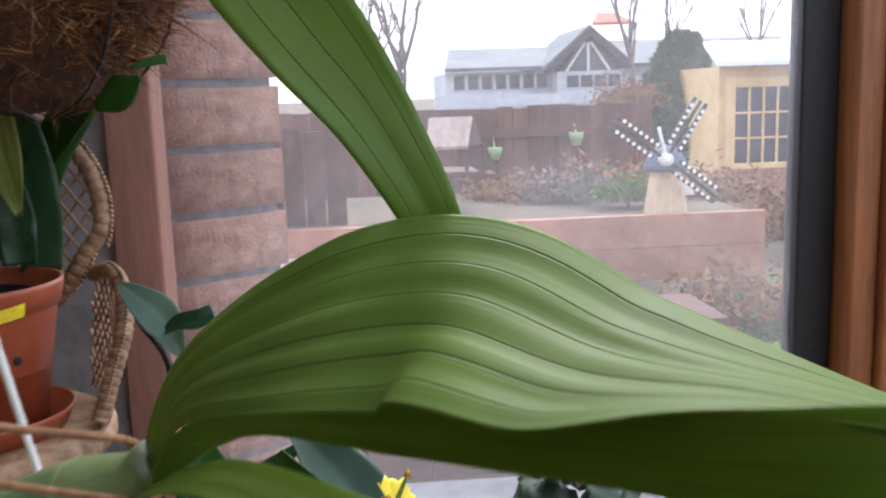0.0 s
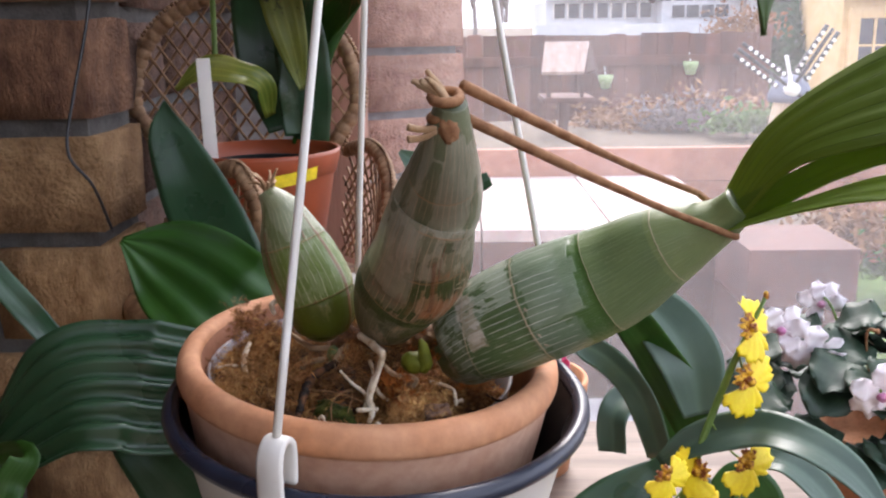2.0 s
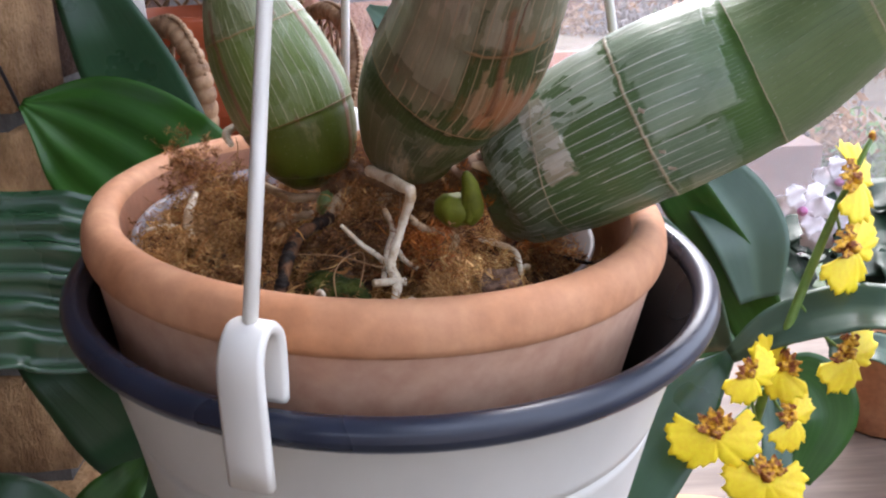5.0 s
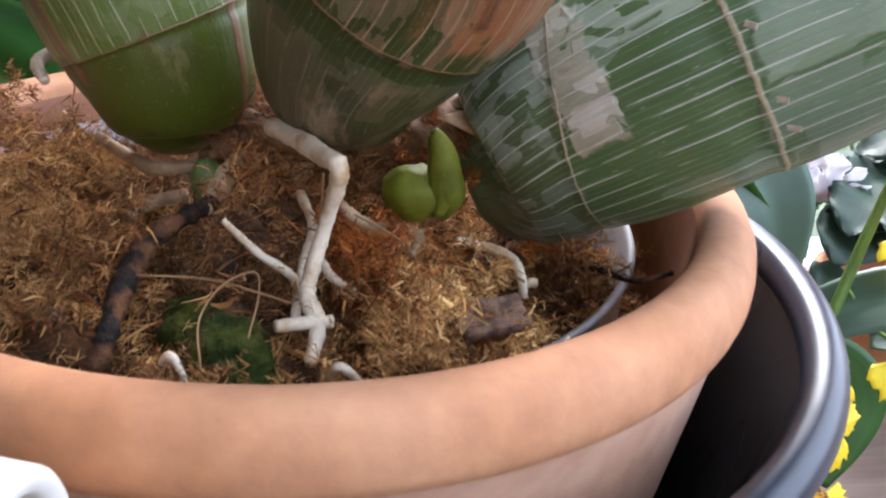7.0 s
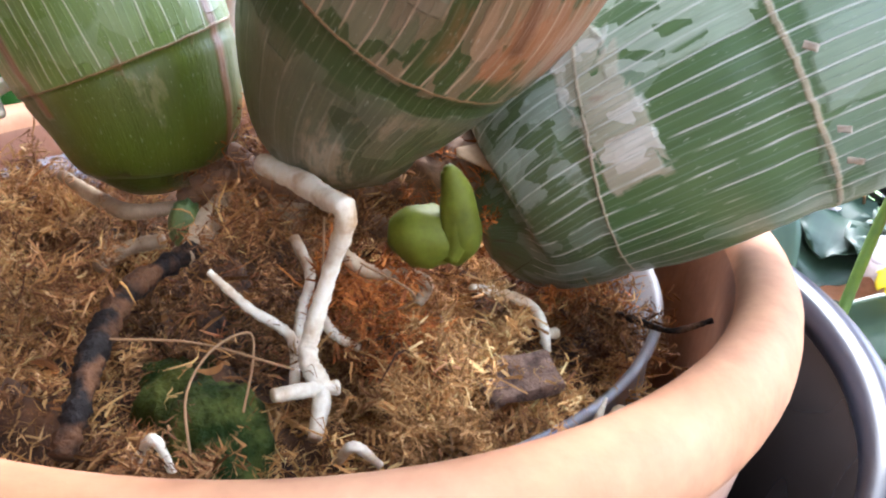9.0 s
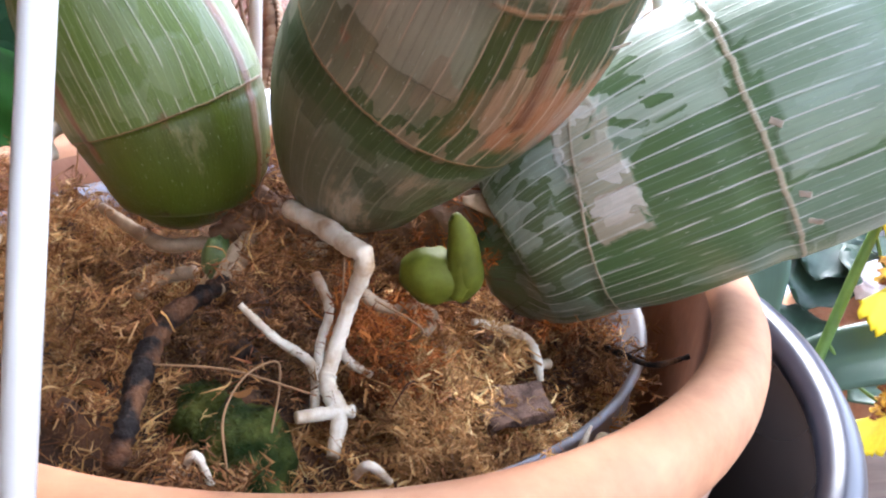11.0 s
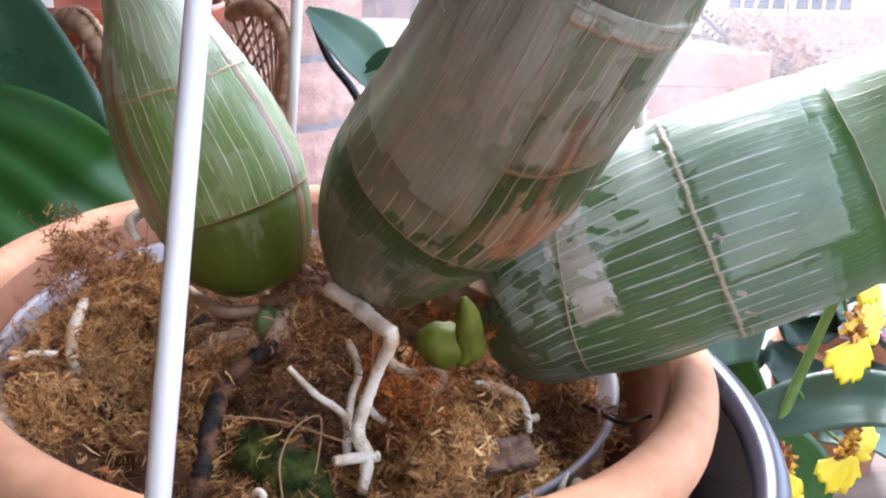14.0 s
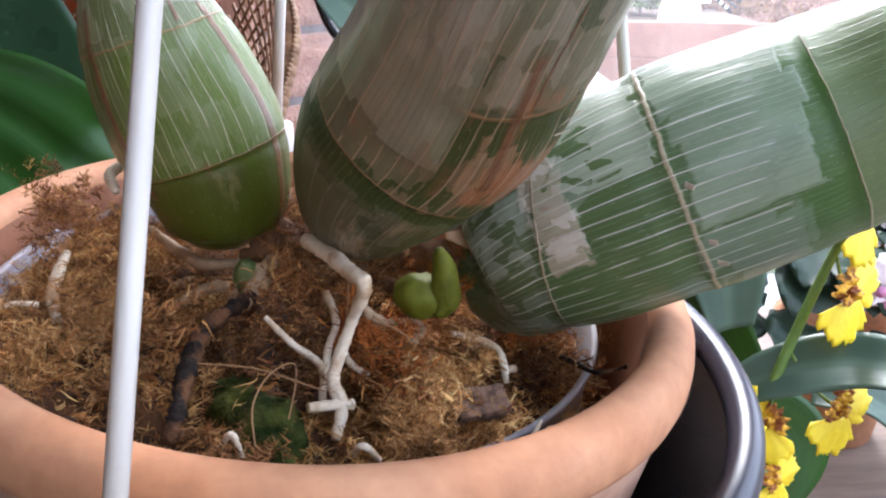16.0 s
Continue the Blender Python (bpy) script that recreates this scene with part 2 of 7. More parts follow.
def terracotta_pot():
    ob = thing("terracotta_pot", "terracotta flower pot with a thick rounded rim", "flower pot", (0, 0, 0))
    ob.matrix_world = POT_M
    # inner face in its own clay colour, painted as if in shade
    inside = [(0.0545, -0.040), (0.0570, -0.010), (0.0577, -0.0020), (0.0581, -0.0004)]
    part("inner_face", lathe(bmesh.new(), inside, 96), M_TERRA_SHADED, ob, "inside of the clay pot, shade put in its colour")
    rim = [(0.0581, -0.0004), (0.0583, 0.0006), (0.0588, 0.0016), (0.0596, 0.0022), (0.0608, 0.0026), (0.0628, 0.0025), (0.0647, 0.0014), (0.0658, -0.0006), (0.0662, -0.0028), (0.0662, -0.0048), (0.0658, -0.0062), (0.0650, -0.0069), (0.0640, -0.0072)]
    part("rim", lathe(bmesh.new(), rim, 96), M_TERRA, ob)
    body = [(0.0646, -0.0068), (0.0638, -0.010), (0.056, -0.055), (0.046, -0.105), (0.043, -0.108), (0.0, -0.108), (0.0, -0.102), (0.041, -0.102), (0.05, -0.055), (0.0545, -0.040)]
    part("body", lathe(bmesh.new(), body, 96), M_TERRA_PALE, ob)
    return ob


def cache_pot():
    ob = thing("hanging_planter", "pale grey plastic hanging planter with a dark blue-grey rim", "planter", (0, 0, 0))
    ob.matrix_world = CACHE_M
    R, r = 0.0703, 0.0031
    ring = [(R + 0.95 * r * math.cos(a), r * math.sin(a)) for a in (2 * math.pi * k / 14 for k in range(15))]
    part("rim", lathe(bmesh.new(), ring, 96), M_GREYRIM, ob)
    body = [(0.0698, -0.0025), (0.0665, -0.008), (0.0630, -0.0236), (0.0626, -0.0258), (0.0616, -0.0262), (0.0614, -0.0270), (0.0622, -0.0276), (0.0618, -0.0296), (0.055, -0.07), (0.049, -0.1125), (0.046, -0.116), (0.0, -0.116)]
    part("body", lathe(bmesh.new(), body, 96), M_WHITEPOT, ob)
    inner = [(0.0690, -0.0005), (0.0668, -0.004), (0.0640, -0.010), (0.059, -0.026), (0.052, -0.07), (0.046, -0.110), (0.0, -0.112)]
    part("inner_wall", lathe(bmesh.new(), inner, 96), M_BLACKPOT, ob, "glossy black inside of the planter")
    return ob


terracotta_pot()
cache_pot()


def bulb_skin(name, zones, films, veins, rings, seams=(), stains=(), gloss=0.36, ring_tone=(0.46, 0.32, 0.20), cloudy=0.45):
    """Skin of a swollen stem, by u round it and v along it.
    zones: (from v, tilt, colour); films: (colour, strength, from v, to v, from u, to u, cover, chips round it, chips along it) of the dry papery sheath;
    veins: (colour, count, strength, from v, to v); rings: (v, tilt, half width, from u, to u); seams: (u, slant, from v, to v, half width);
    stains: (colour, strength, threshold, from v, to v, from u, to u, seed)."""
    m = material(name, gloss)
    nt = m.node_tree
    bs = nt.nodes["Principled BSDF"]
    uvm, sp = nt.nodes.new("ShaderNodeUVMap"), nt.nodes.new("ShaderNodeSeparateXYZ")
    nt.links.new(uvm.outputs[0], sp.inputs[0])
    u, v = sp.outputs[0], sp.outputs[1]

    def mul(p, q):
        return maths(nt, "MULTIPLY", p, q)

    def add(p, q):
        return maths(nt, "ADD", p, q)

    def sub(p, q):
        return maths(nt, "SUBTRACT", p, q)

    def step(x, at, soft):
        return maths(nt, "MULTIPLY", sub(x, at), 1 / soft, True)

    def window(x, lo, hi, soft):
        return mul(step(x, lo, soft), sub(1.0, step(x, hi, soft)))

    def uvn(su, sv, seed=0.0, detail=4, rough=0.6):
        tx = noise_node(nt, 1.0, detail, "UV", (su, sv, 1), rough)
        tx.node.inputs["Vector"].links[0].from_node.inputs["Location"].default_value = (seed, seed * 1.7, seed)
        return tx

    def chips(su, sv, seed):
        """Random value per torn scrap: cells with straight sides along the veins."""
        bend = add(mul(sub(uvn(9, 5, seed + 2, 3), 0.5), 0.05), mul(sub(uvn(60, 40, seed + 4, 3, 0.6), 0.5), 0.010))
        cv, vo = nt.nodes.new("ShaderNodeCombineXYZ"), nt.nodes.new("ShaderNodeTexVoronoi")
        nt.links.new(add(mul(add(u, bend), su), seed), cv.inputs[0])
        nt.links.new(add(mul(v, sv), seed * 0.7), cv.inputs[1])
        vo.voronoi_dimensions, vo.distance = "2D", "CHEBYCHEV"
        vo.inputs["Scale"].default_value, vo.inputs["Randomness"].default_value = 1.0, 0.85
        nt.links.new(cv.outputs[0], vo.inputs["Vector"])
        sc = nt.nodes.new("ShaderNodeSeparateXYZ")
        nt.links.new(vo.outputs["Color"], sc.inputs[0])
        return sc.outputs[0], sc.outputs[1]

    wob = mul(sub(uvn(14, 5), 0.5), 0.007)
    vj = add(v, wob)

    def tilted(lift):
        return sub(vj, mul(maths(nt, "COSINE", mul(sub(u, 0.25), 2 * math.pi)), lift)) if lift else vj

    grain = noise_node(nt, 520, 4)
    cloud = noise_node(nt, 95, 4)
    fine = uvn(210, 8, 2.0, 4, 0.65)
    streak = uvn(70, 5, 12.0, 4, 0.6)
    col = zones[0][2]
    for at, lift, tone in zones[1:]:
        col = mixc(nt, step(tilted(lift), at, 0.004), col, tone)
    col = mixc(nt, cloudy, col, ramp(nt, cloud, ((0.3, (0.34, 0.36, 0.32)), (0.7, (0.66, 0.63, 0.64)))), "OVERLAY")
    paper, height = 0.0, mul(fine, 0.35)
    for n, (tone, amount, f0, f1, u0, u1, cover, su, sv) in enumerate(films):
        one, two = chips(su, sv, 3.1 * n + 1)
        tear = mul(sub(two, 0.5), 0.45 / sv)
        ragged = mul(sub(uvn(30, 12, 5.0 + n, 4, 0.6), 0.5), 0.03)
        area = mul(window(add(vj, add(tear, mul(ragged, 0.5))), f0, f1, 0.003), window(add(add(u, ragged), mul(sub(one, 0.5), 0.3 / su)), u0, u1, 0.004))
        keep = step(add(mul(one, 0.55), mul(uvn(8, 5, 9.0 + n, 3, 0.5), 0.45)), 0.74 - 0.5 * cover, 0.012) if cover < 1 else 1.0
        sheet = mul(area, keep)
        ftone = mixc(nt, 0.55, tone, ramp(nt, add(mul(streak, 0.45), mul(cloud, 0.55)), ((0.34, (0.32, 0.32, 0.32)), (0.66, (0.70, 0.69, 0.68)))), "OVERLAY")
        thin = add(mul(two, 0.3), 0.72)
        col = mixc(nt, maths(nt, "MULTIPLY", sheet, mul(thin, amount), True), col, ftone)
        paper = add(paper, sheet)
        height = add(height, mul(sheet, add(mul(two, 0.5), 0.6)))
    col = mixc(nt, 0.30, col, ramp(nt, fine, ((0.32, (0.32, 0.33, 0.32)), (0.68, (0.68, 0.67, 0.68)))), "OVERLAY")
    for tone, amount, at, a0, a1, u0, u1, seed in stains:
        st = step(add(mul(uvn(10, 6, seed, 5, 0.65), 0.6), mul(uvn(44, 9, seed + 3, 4, 0.6), 0.4)), at, 0.05)
        area = mul(window(add(v, wob), a0, a1, 0.015), window(u, u0, u1, 0.03))
        col = mixc(nt, mul(mul(st, area), amount), col, tone)
        height = add(height, mul(mul(st, area), 0.4))
    # veins: thin pale lines along the stem, each with its own breaks
    for tone, count, amount, a0, a1 in veins:
        phase = mul(add(u, mul(sub(uvn(5, 2.2, 1.0, 2), 0.5), 0.05)), count)
        idn = maths(nt, "FLOOR", phase)
        off = maths(nt, "ABSOLUTE", sub(maths(nt, "FRACT", phase), 0.5))
        cv, nz = nt.nodes.new("ShaderNodeCombineXYZ"), nt.nodes.new("ShaderNodeTexNoise")
        nt.links.new(mul(idn, 5.37), cv.inputs[0])
        nt.links.new(mul(v, 13.0), cv.inputs[1])
        nz.inputs["Scale"].default_value, nz.inputs["Detail"].default_value = 1.0, 3.0
        nt.links.new(cv.outputs[0], nz.inputs["Vector"])
        line = sub(1.0, step(off, 0.010 + 0.0004 * count, 0.040))
        line = mul(mul(line, step(nz.outputs["Fac"], 0.39, 0.10)), window(add(vj, mul(sub(nz.outputs["Fac"], 0.5), 0.06)), a0, a1, 0.008))
        col = mixc(nt, mul(line, amount), col, tone)
        height = add(height, mul(line, 0.7))
    for at, lift, wide, u0, u1 in rings:
        d = maths(nt, "ABSOLUTE", sub(add(tilted(lift), mul(sub(streak, 0.5), wide * 2.4)), at))
        ring = mul(sub(1.0, step(d, wide * 0.35, wide * 0.65)), window(u, u0, u1, 0.02))
        col = mixc(nt, mul(ring, add(mul(grain, 0.8), 0.30)), col, ring_tone)
        height = add(height, mul(ring, 0.8))
    for at, slant, a0, a1, wide in seams:
        d = maths(nt, "ABSOLUTE", sub(add(add(u, mul(v, slant)), mul(sub(uvn(20, 26, at * 9, 4), 0.5), 0.012)), at))
        seam = mul(sub(1.0, step(d, wide * 0.4, wide * 0.7)), window(v, a0, a1, 0.008))
        col = mixc(nt, mul(seam, 0.9), col, mixc(nt, grain, (0.08, 0.028, 0.012), (0.30, 0.13, 0.055)))
        height = add(height, mul(seam, 1.2))
    dots = step(uvn(420, 90, 7.0, 2, 0.5), 0.67, 0.04)
    col = mixc(nt, mul(dots, 0.35), col, (0.60, 0.60, 0.54))
    nt.links.new(col, bs.inputs["Base Color"])
    nt.links.new(add(mul(grain, 0.28), add(mul(streak, 0.22), gloss - 0.24)), bs.inputs["Roughness"])
    nt.links.new(maths(nt, "MULTIPLY", add(mul(paper, 0.35), 0.12), 1.0, True), bs.inputs["Coat Weight"])
    bs.inputs["Coat Roughness"].default_value = 0.28
    bump(m, add(height, add(mul(grain, 0.5), mul(uvn(300, 60, 4.0, 3, 0.6), 0.5))), 0.8, 0.00018)
    return m


ALL = (-1, 2)
M_BULB_RIGHT = bulb_skin("green_bulb_skin",
    ((0, 0, (0.085, 0.118, 0.046)), (0.267, 0.049, (0.080, 0.138, 0.046)), (0.422, 0, (0.080, 0.140, 0.050)), (0.500, 0, (0.050, 0.120, 0.018)), (0.560, 0, (0.135, 0.195, 0.074)), (0.72, 0, (0.19, 0.25, 0.094))),
    # films up to u 0.40-0.50: papery sheath, whitened further as painted sky sheen
    (((0.26, 0.30, 0.24), 0.45, 0.03, 0.262, *ALL, 0.30, 40, 24), ((0.44, 0.48, 0.42), 0.45, 0.12, 0.290, -1, 0.45, 0.58, 70, 40), ((0.56, 0.62, 0.50), 0.55, 0.325, 0.418, -1, 0.400, 0.74, 60, 46), ((0.36, 0.43, 0.36), 0.25, 0.30, 0.418, 0.39, 2, 0.26, 22, 14),
     ((0.40, 0.48, 0.37), 0.40, 0.426, 0.530, -1, 0.50, 0.97, 30, 26), ((0.28, 0.36, 0.30), 0.26, 0.426, 0.490, 0.49, 2, 0.90, 16, 12), ((0.56, 0.46, 0.35), 0.66, 0.284, 0.332, 0.26, 0.490, 0.97, 46, 52), ((0.72, 0.67, 0.59), 0.62, 0.284, 0.336, 0.26, 0.470, 0.45, 70, 80)),
    (((0.62, 0.61, 0.54), 46, 0.85, 0.08, 0.49), ((0.42, 0.50, 0.40), 118, 0.16, 0.02, 0.54), ((0.30, 0.38, 0.20), 70, 0.25, 0.57, 0.98)),
    ((0.267, 0.049, 0.0022, *ALL), (0.422, 0, 0.0026, *ALL), (0.562, 0, 0.0016, *ALL), (0.735, 0, 0.0018, *ALL)),
    (), (((0.10, 0.055, 0.03), 0.8, 0.58, 0.0, 0.16, 0.3, 0.7, 2.0), ((0.30, 0.16, 0.09), 0.8, 0.56, 0.28, 0.33, 0.36, 0.50, 6.0), ((0.52, 0.40, 0.28), 0.75, 0.60, 0.422, 0.444, 0.28, 0.62, 8.0)), 0.40, (0.56, 0.45, 0.31), 0.35)
M_BULB_MID = bulb_skin("papery_bulb_skin",
    ((0, 0, (0.066, 0.078, 0.030)), (0.296, 0.004, (0.036, 0.058, 0.012)), (0.335, 0, (0.050, 0.072, 0.016)), (0.505, 0, (0.085, 0.098, 0.046)), (0.625, 0, (0.15, 0.165, 0.090))),
    # third film: papery sheath, lightened to carry light falling on the upper stem
    (((0.155, 0.150, 0.088), 0.62, 0.04, 0.292, *ALL, 0.80, 26, 16), ((0.190, 0.165, 0.095), 0.80, 0.338, 0.62, -1, 0.425, 0.97, 14, 6), ((0.40, 0.38, 0.28), 0.62, 0.430, 0.63, -1, 0.43, 0.94, 20, 12), ((0.225, 0.155, 0.086), 0.80, 0.338, 0.455, 0.40, 2, 0.56, 60, 14), ((0.42, 0.25, 0.14), 0.7, 0.36, 0.48, 0.47, 0.66, 0.28, 70, 16), ((0.235, 0.215, 0.130), 0.75, 0.510, 0.622, 0.40, 2, 0.96, 16, 40),
     ((0.52, 0.45, 0.36), 0.36, 0.522, 0.66, 0.28, 2, 0.45, 34, 26), ((0.34, 0.32, 0.24), 0.72, 0.628, 0.92, *ALL, 0.84, 12, 7)),
    (((0.52, 0.36, 0.24), 40, 0.80, 0.335, 0.95), ((0.40, 0.36, 0.27), 34, 0.40, 0.15, 0.29), ((0.30, 0.27, 0.17), 100, 0.18, 0.04, 0.95)),
    ((0.335, 0, 0.0026, *ALL), (0.507, 0, 0.0026, 0.42, 0.95), (0.622, 0, 0.0026, 0.40, 0.95), (0.80, 0, 0.0026, *ALL)),
    ((0.555, 0.10, 0.40, 0.56, 0.010), (0.52, 0, 0.51, 0.60, 0.003)),
    (((0.40, 0.165, 0.070), 0.85, 0.50, 0.36, 0.52, 0.44, 0.66, 4.0), ((0.24, 0.085, 0.040), 0.8, 0.55, 0.335, 0.40, 0.27, 0.36, 7.0), ((0.44, 0.32, 0.21), 0.6, 0.54, 0.10, 0.29, 0.36, 0.52, 5.0), ((0.09, 0.040, 0.020), 0.8, 0.56, 0.0, 0.17, *ALL, 9.0)), 0.42, (0.42, 0.23, 0.11), 0.4)
M_BULB_LEFT = bulb_skin("pale_bulb_skin",
    ((0, 0, (0.066, 0.088, 0.007)), (0.430, 0, (0.118, 0.170, 0.030)), (0.685, 0, (0.15, 0.180, 0.066))),
    (((0.28, 0.32, 0.17), 0.20, 0.434, 0.680, *ALL, 0.70, 24, 9), ((0.44, 0.45, 0.31), 0.34, 0.690, 1.0, *ALL, 0.88, 12, 6)),
    (((0.56, 0.52, 0.36), 40, 0.60, 0.435, 1.0), ((0.30, 0.36, 0.14), 90, 0.18, 0.43, 1.0)),
    ((0.430, 0, 0.0034, *ALL), (0.685, 0, 0.0030, *ALL)),
    ((0.682, 0, 0.24, 0.70, 0.012), (0.390, 0, 0.36, 0.76, 0.011), (0.605, 0.0, 0.69, 0.745, 0.006), (0.674, 0.0, 0.69, 0.79, 0.006)),
    (((0.24, 0.20, 0.09), 0.45, 0.585, 0.10, 0.40, 0.50, 0.70, 3.0), ((0.035, 0.022, 0.008), 0.85, 0.54, 0.0, 0.24, *ALL, 8.0), ((0.16, 0.075, 0.03), 0.7, 0.57, 0.36, 0.44, *ALL, 5.0)), 0.36, (0.36, 0.20, 0.09), 0.4)


# ---------------------------------------------------------------- the orchid
SKIN_ROWS = {}


def pseudobulb(stations, rings, parent, mat, label, sides=108, steps=150):
    """A swollen stem: places and radii along it, with small steps where its sheaths end; rings: (v, tilt)."""
    path = [Vector(p) for p in spline([s[0] for s in stations], steps)]
    rad = [max(0.0005, float(r[0])) for r in spline([(s[1],) for s in stations], steps)]
    out, side = [], None
    for k, p in enumerate(path):
        d = (path[min(k + 1, steps)] - path[max(k - 1, 0)]).normalized()
        side = (side - d * side.dot(d)).normalized() if side else (Vector((0, 1, 0)) - d * d.y).normalized()
        up = d.cross(side)
        row = []
        for j in range(sides):
            a = 2 * math.pi * j / sides
            lip = 0.0
            for q, lift in rings:
                x = k / steps - lift * math.cos(a - math.pi / 2) - q + 0.004 * noise.noise(Vector((math.cos(a) * 5, math.sin(a) * 5, q * 9)))
                lip += 0.006 * math.exp(-((x / 0.005) ** 2)) - 0.015 * math.exp(-(((x + 0.014) / 0.012) ** 2))
            n = noise.noise(p * 70 + Vector((math.cos(a), math.sin(a), k / steps * 3))) * 0.020 + noise.noise(Vector((math.cos(a) * 6, math.sin(a) * 6, k / steps * 5))) * 0.012 + noise.noise(Vector((math.cos(a) * 17, math.sin(a) * 17, k / steps * 7))) * 0.004
            row.append(p + (side * math.cos(a) + up * math.sin(a)) * rad[k] * (1 + lip + n))
        out.append(row)
    ob = part("pseudobulb", loft(bmesh.new(), out), mat, parent, label)
    SKIN_ROWS[ob.name] = out
    return ob


def on_skin(ob, u, v):
    """A place on a stem's skin and the way out of it."""
    rows = SKIN_ROWS[ob.name]
    i, j = min(len(rows) - 2, int(v * (len(rows) - 1))), int(u * len(rows[0])) % len(rows[0])
    p = rows[i][j]
    mid = sum(rows[i], Vector()) / len(rows[i])
    return p, (p - mid).normalized(), (rows[i + 1][j] - p).normalized()


plant = thing("orchid", "large orchid with fat green pseudobulbs leaning over its pot", "orchid")
right_bulb = pseudobulb([((0.0240, -0.0099, 1.2010), 0.0054), ((0.0305, -0.0096, 1.2033), 0.0129), ((0.0397, -0.0125, 1.2112), 0.0170), ((0.0576, -0.0178, 1.2217), 0.0184), ((0.0790, -0.0218, 1.2318), 0.0171), ((0.0943, -0.0293, 1.2434), 0.0131), ((0.1088, -0.0366, 1.2530), 0.0072), ((0.1140, -0.0405, 1.2595), 0.0052)], ((0.267, 0.049), (0.422, 0), (0.562, 0), (0.735, 0)), plant, M_BULB_RIGHT, "fat dark green pseudobulb with pale rings")
mid_bulb = pseudobulb([((0.0112, -0.0117, 1.2123), 0.0066), ((0.0086, -0.0165, 1.2188), 0.0114), ((0.0125, -0.0226, 1.2285), 0.0151), ((0.0195, -0.0317, 1.2402), 0.0159), ((0.0236, -0.0517, 1.2575), 0.0131), ((0.0266, -0.0577, 1.2663), 0.0119), ((0.0290, -0.0764, 1.2796), 0.0078), ((0.0303, -0.0847, 1.2933), 0.0038)], ((0.335, 0), (0.507, 0), (0.622, 0), (0.80, 0)), plant, M_BULB_MID, "grey-green pseudobulb in a torn papery sheath")
left_bulb = pseudobulb([((-0.0154, -0.0041, 1.2052), 0.0021), ((-0.0159, -0.0024, 1.2088), 0.0088), ((-0.0162, -0.0034, 1.2171), 0.0121), ((-0.0190, -0.0034, 1.2263), 0.0135), ((-0.0242, -0.0045, 1.2396), 0.0117), ((-0.0282, -0.0033, 1.2508), 0.0074), ((-0.0330, -0.0032, 1.2583), 0.0030)], ((0.43, 0), (0.685, 0)), plant, M_BULB_LEFT, "small pale green pseudobulb with a withered tip")

M_DRY = two_tone("dry_sheath", (0.34, 0.20, 0.10), (0.52, 0.36, 0.22), 200, 0.85, depth=0.0003)
rng = random.Random(4)
for n in range(11):
    a = rng.uniform(0, 6.28)
    b = Vector((-0.0325, -0.003, 1.2575))
    e = Vector((math.cos(a) * 0.0052, math.sin(a) * 0.0045, 0.003 + rng.uniform(0, 0.0065)))
    part("dry_tip", tube(bmesh.new(), [b, b + e * 0.6 + Vector((0, 0, 0.001)), b + e * 1.1 + Vector((-0.001, 0, -0.001 * rng.random()))], [0.0009, 0.0006, 0.0003], 5), M_DRY, left_bulb)
top = Vector((0.0303, -0.085, 1.2934))
for n in range(9):
    e = Vector((-0.0075 + rng.uniform(-0.002, 0.002), rng.uniform(-0.003, 0.003), 0.006 + rng.uniform(-0.002, 0.002)))
    part("dry_tip", tube(bmesh.new(), [top - Vector((0, 0, 0.002)), top + e * 0.5, top + e], [0.0012, 0.0011, 0.0006], 5), M_DRY, mid_bulb)
for n in range(2):
    s0 = top + Vector((-0.002, 0, -0.006))
    part("dry_tip", tube(bmesh.new(), [s0, s0 + Vector((-0.005, -0.001, -0.0005 - 0.002 * n)), s0 + Vector((-0.0085, -0.002, 0.0003 - 0.003 * n))], [0.0010, 0.0009, 0.0010], 5), M_DRY, mid_bulb)
part("sheath_flap", leaf(bmesh.new(), [(0.0205, -0.0165, 1.2118), (0.0245, -0.0165, 1.2110), (0.0288, -0.0175, 1.2088)], [0.0005, 0.0016, 0.0006], [(0, -0.7, 0.7), (0, -0.8, 0.6), (0.2, -0.8, 0.5)], thick=0.0003, nv=4, nu=12), M_DRY, mid_bulb, "curled tan scrap of sheath")

M_SCRAP = two_tone("papery_scrap", (0.42, 0.34, 0.25), (0.66, 0.60, 0.50), 260, 0.6, depth=0.0003)
for ob, u, v, ln, wd, way in ((mid_bulb, 0.585, 0.475, 0.0048, 0.00035, 0.9), (mid_bulb, 0.59, 0.470, 0.0026, 0.0003, 1.3), (mid_bulb, 0.26, 0.56, 0.0044, 0.0008, -0.9), (mid_bulb, 0.245, 0.60, 0.0030, 0.0006, -0.6), (right_bulb, 0.56, 0.428, 0.0020, 0.0003, 0.4), (right_bulb, 0.44, 0.43, 0.0018, 0.00025, 0.8), (right_bulb, 0.52, 0.43, 0.0016, 0.0002, 0.3)):
    p, out, along = on_skin(ob, u, v)
    across = along.cross(out)
    e = (along * math.cos(way) + across * math.sin(way)) * ln
    part("sheath_scrap", leaf(bmesh.new(), [p - out * 0.0002, p + e * 0.5 + out * 0.0002, p + e + out * 0.0007], [wd, wd * 1.1, wd * 0.3], [out] * 3, thick=0.00006, nv=4, nu=8, wave=0.00005, seed=int(ln * 1e5)), M_SCRAP, ob, "torn papery scrap of dry sheath")

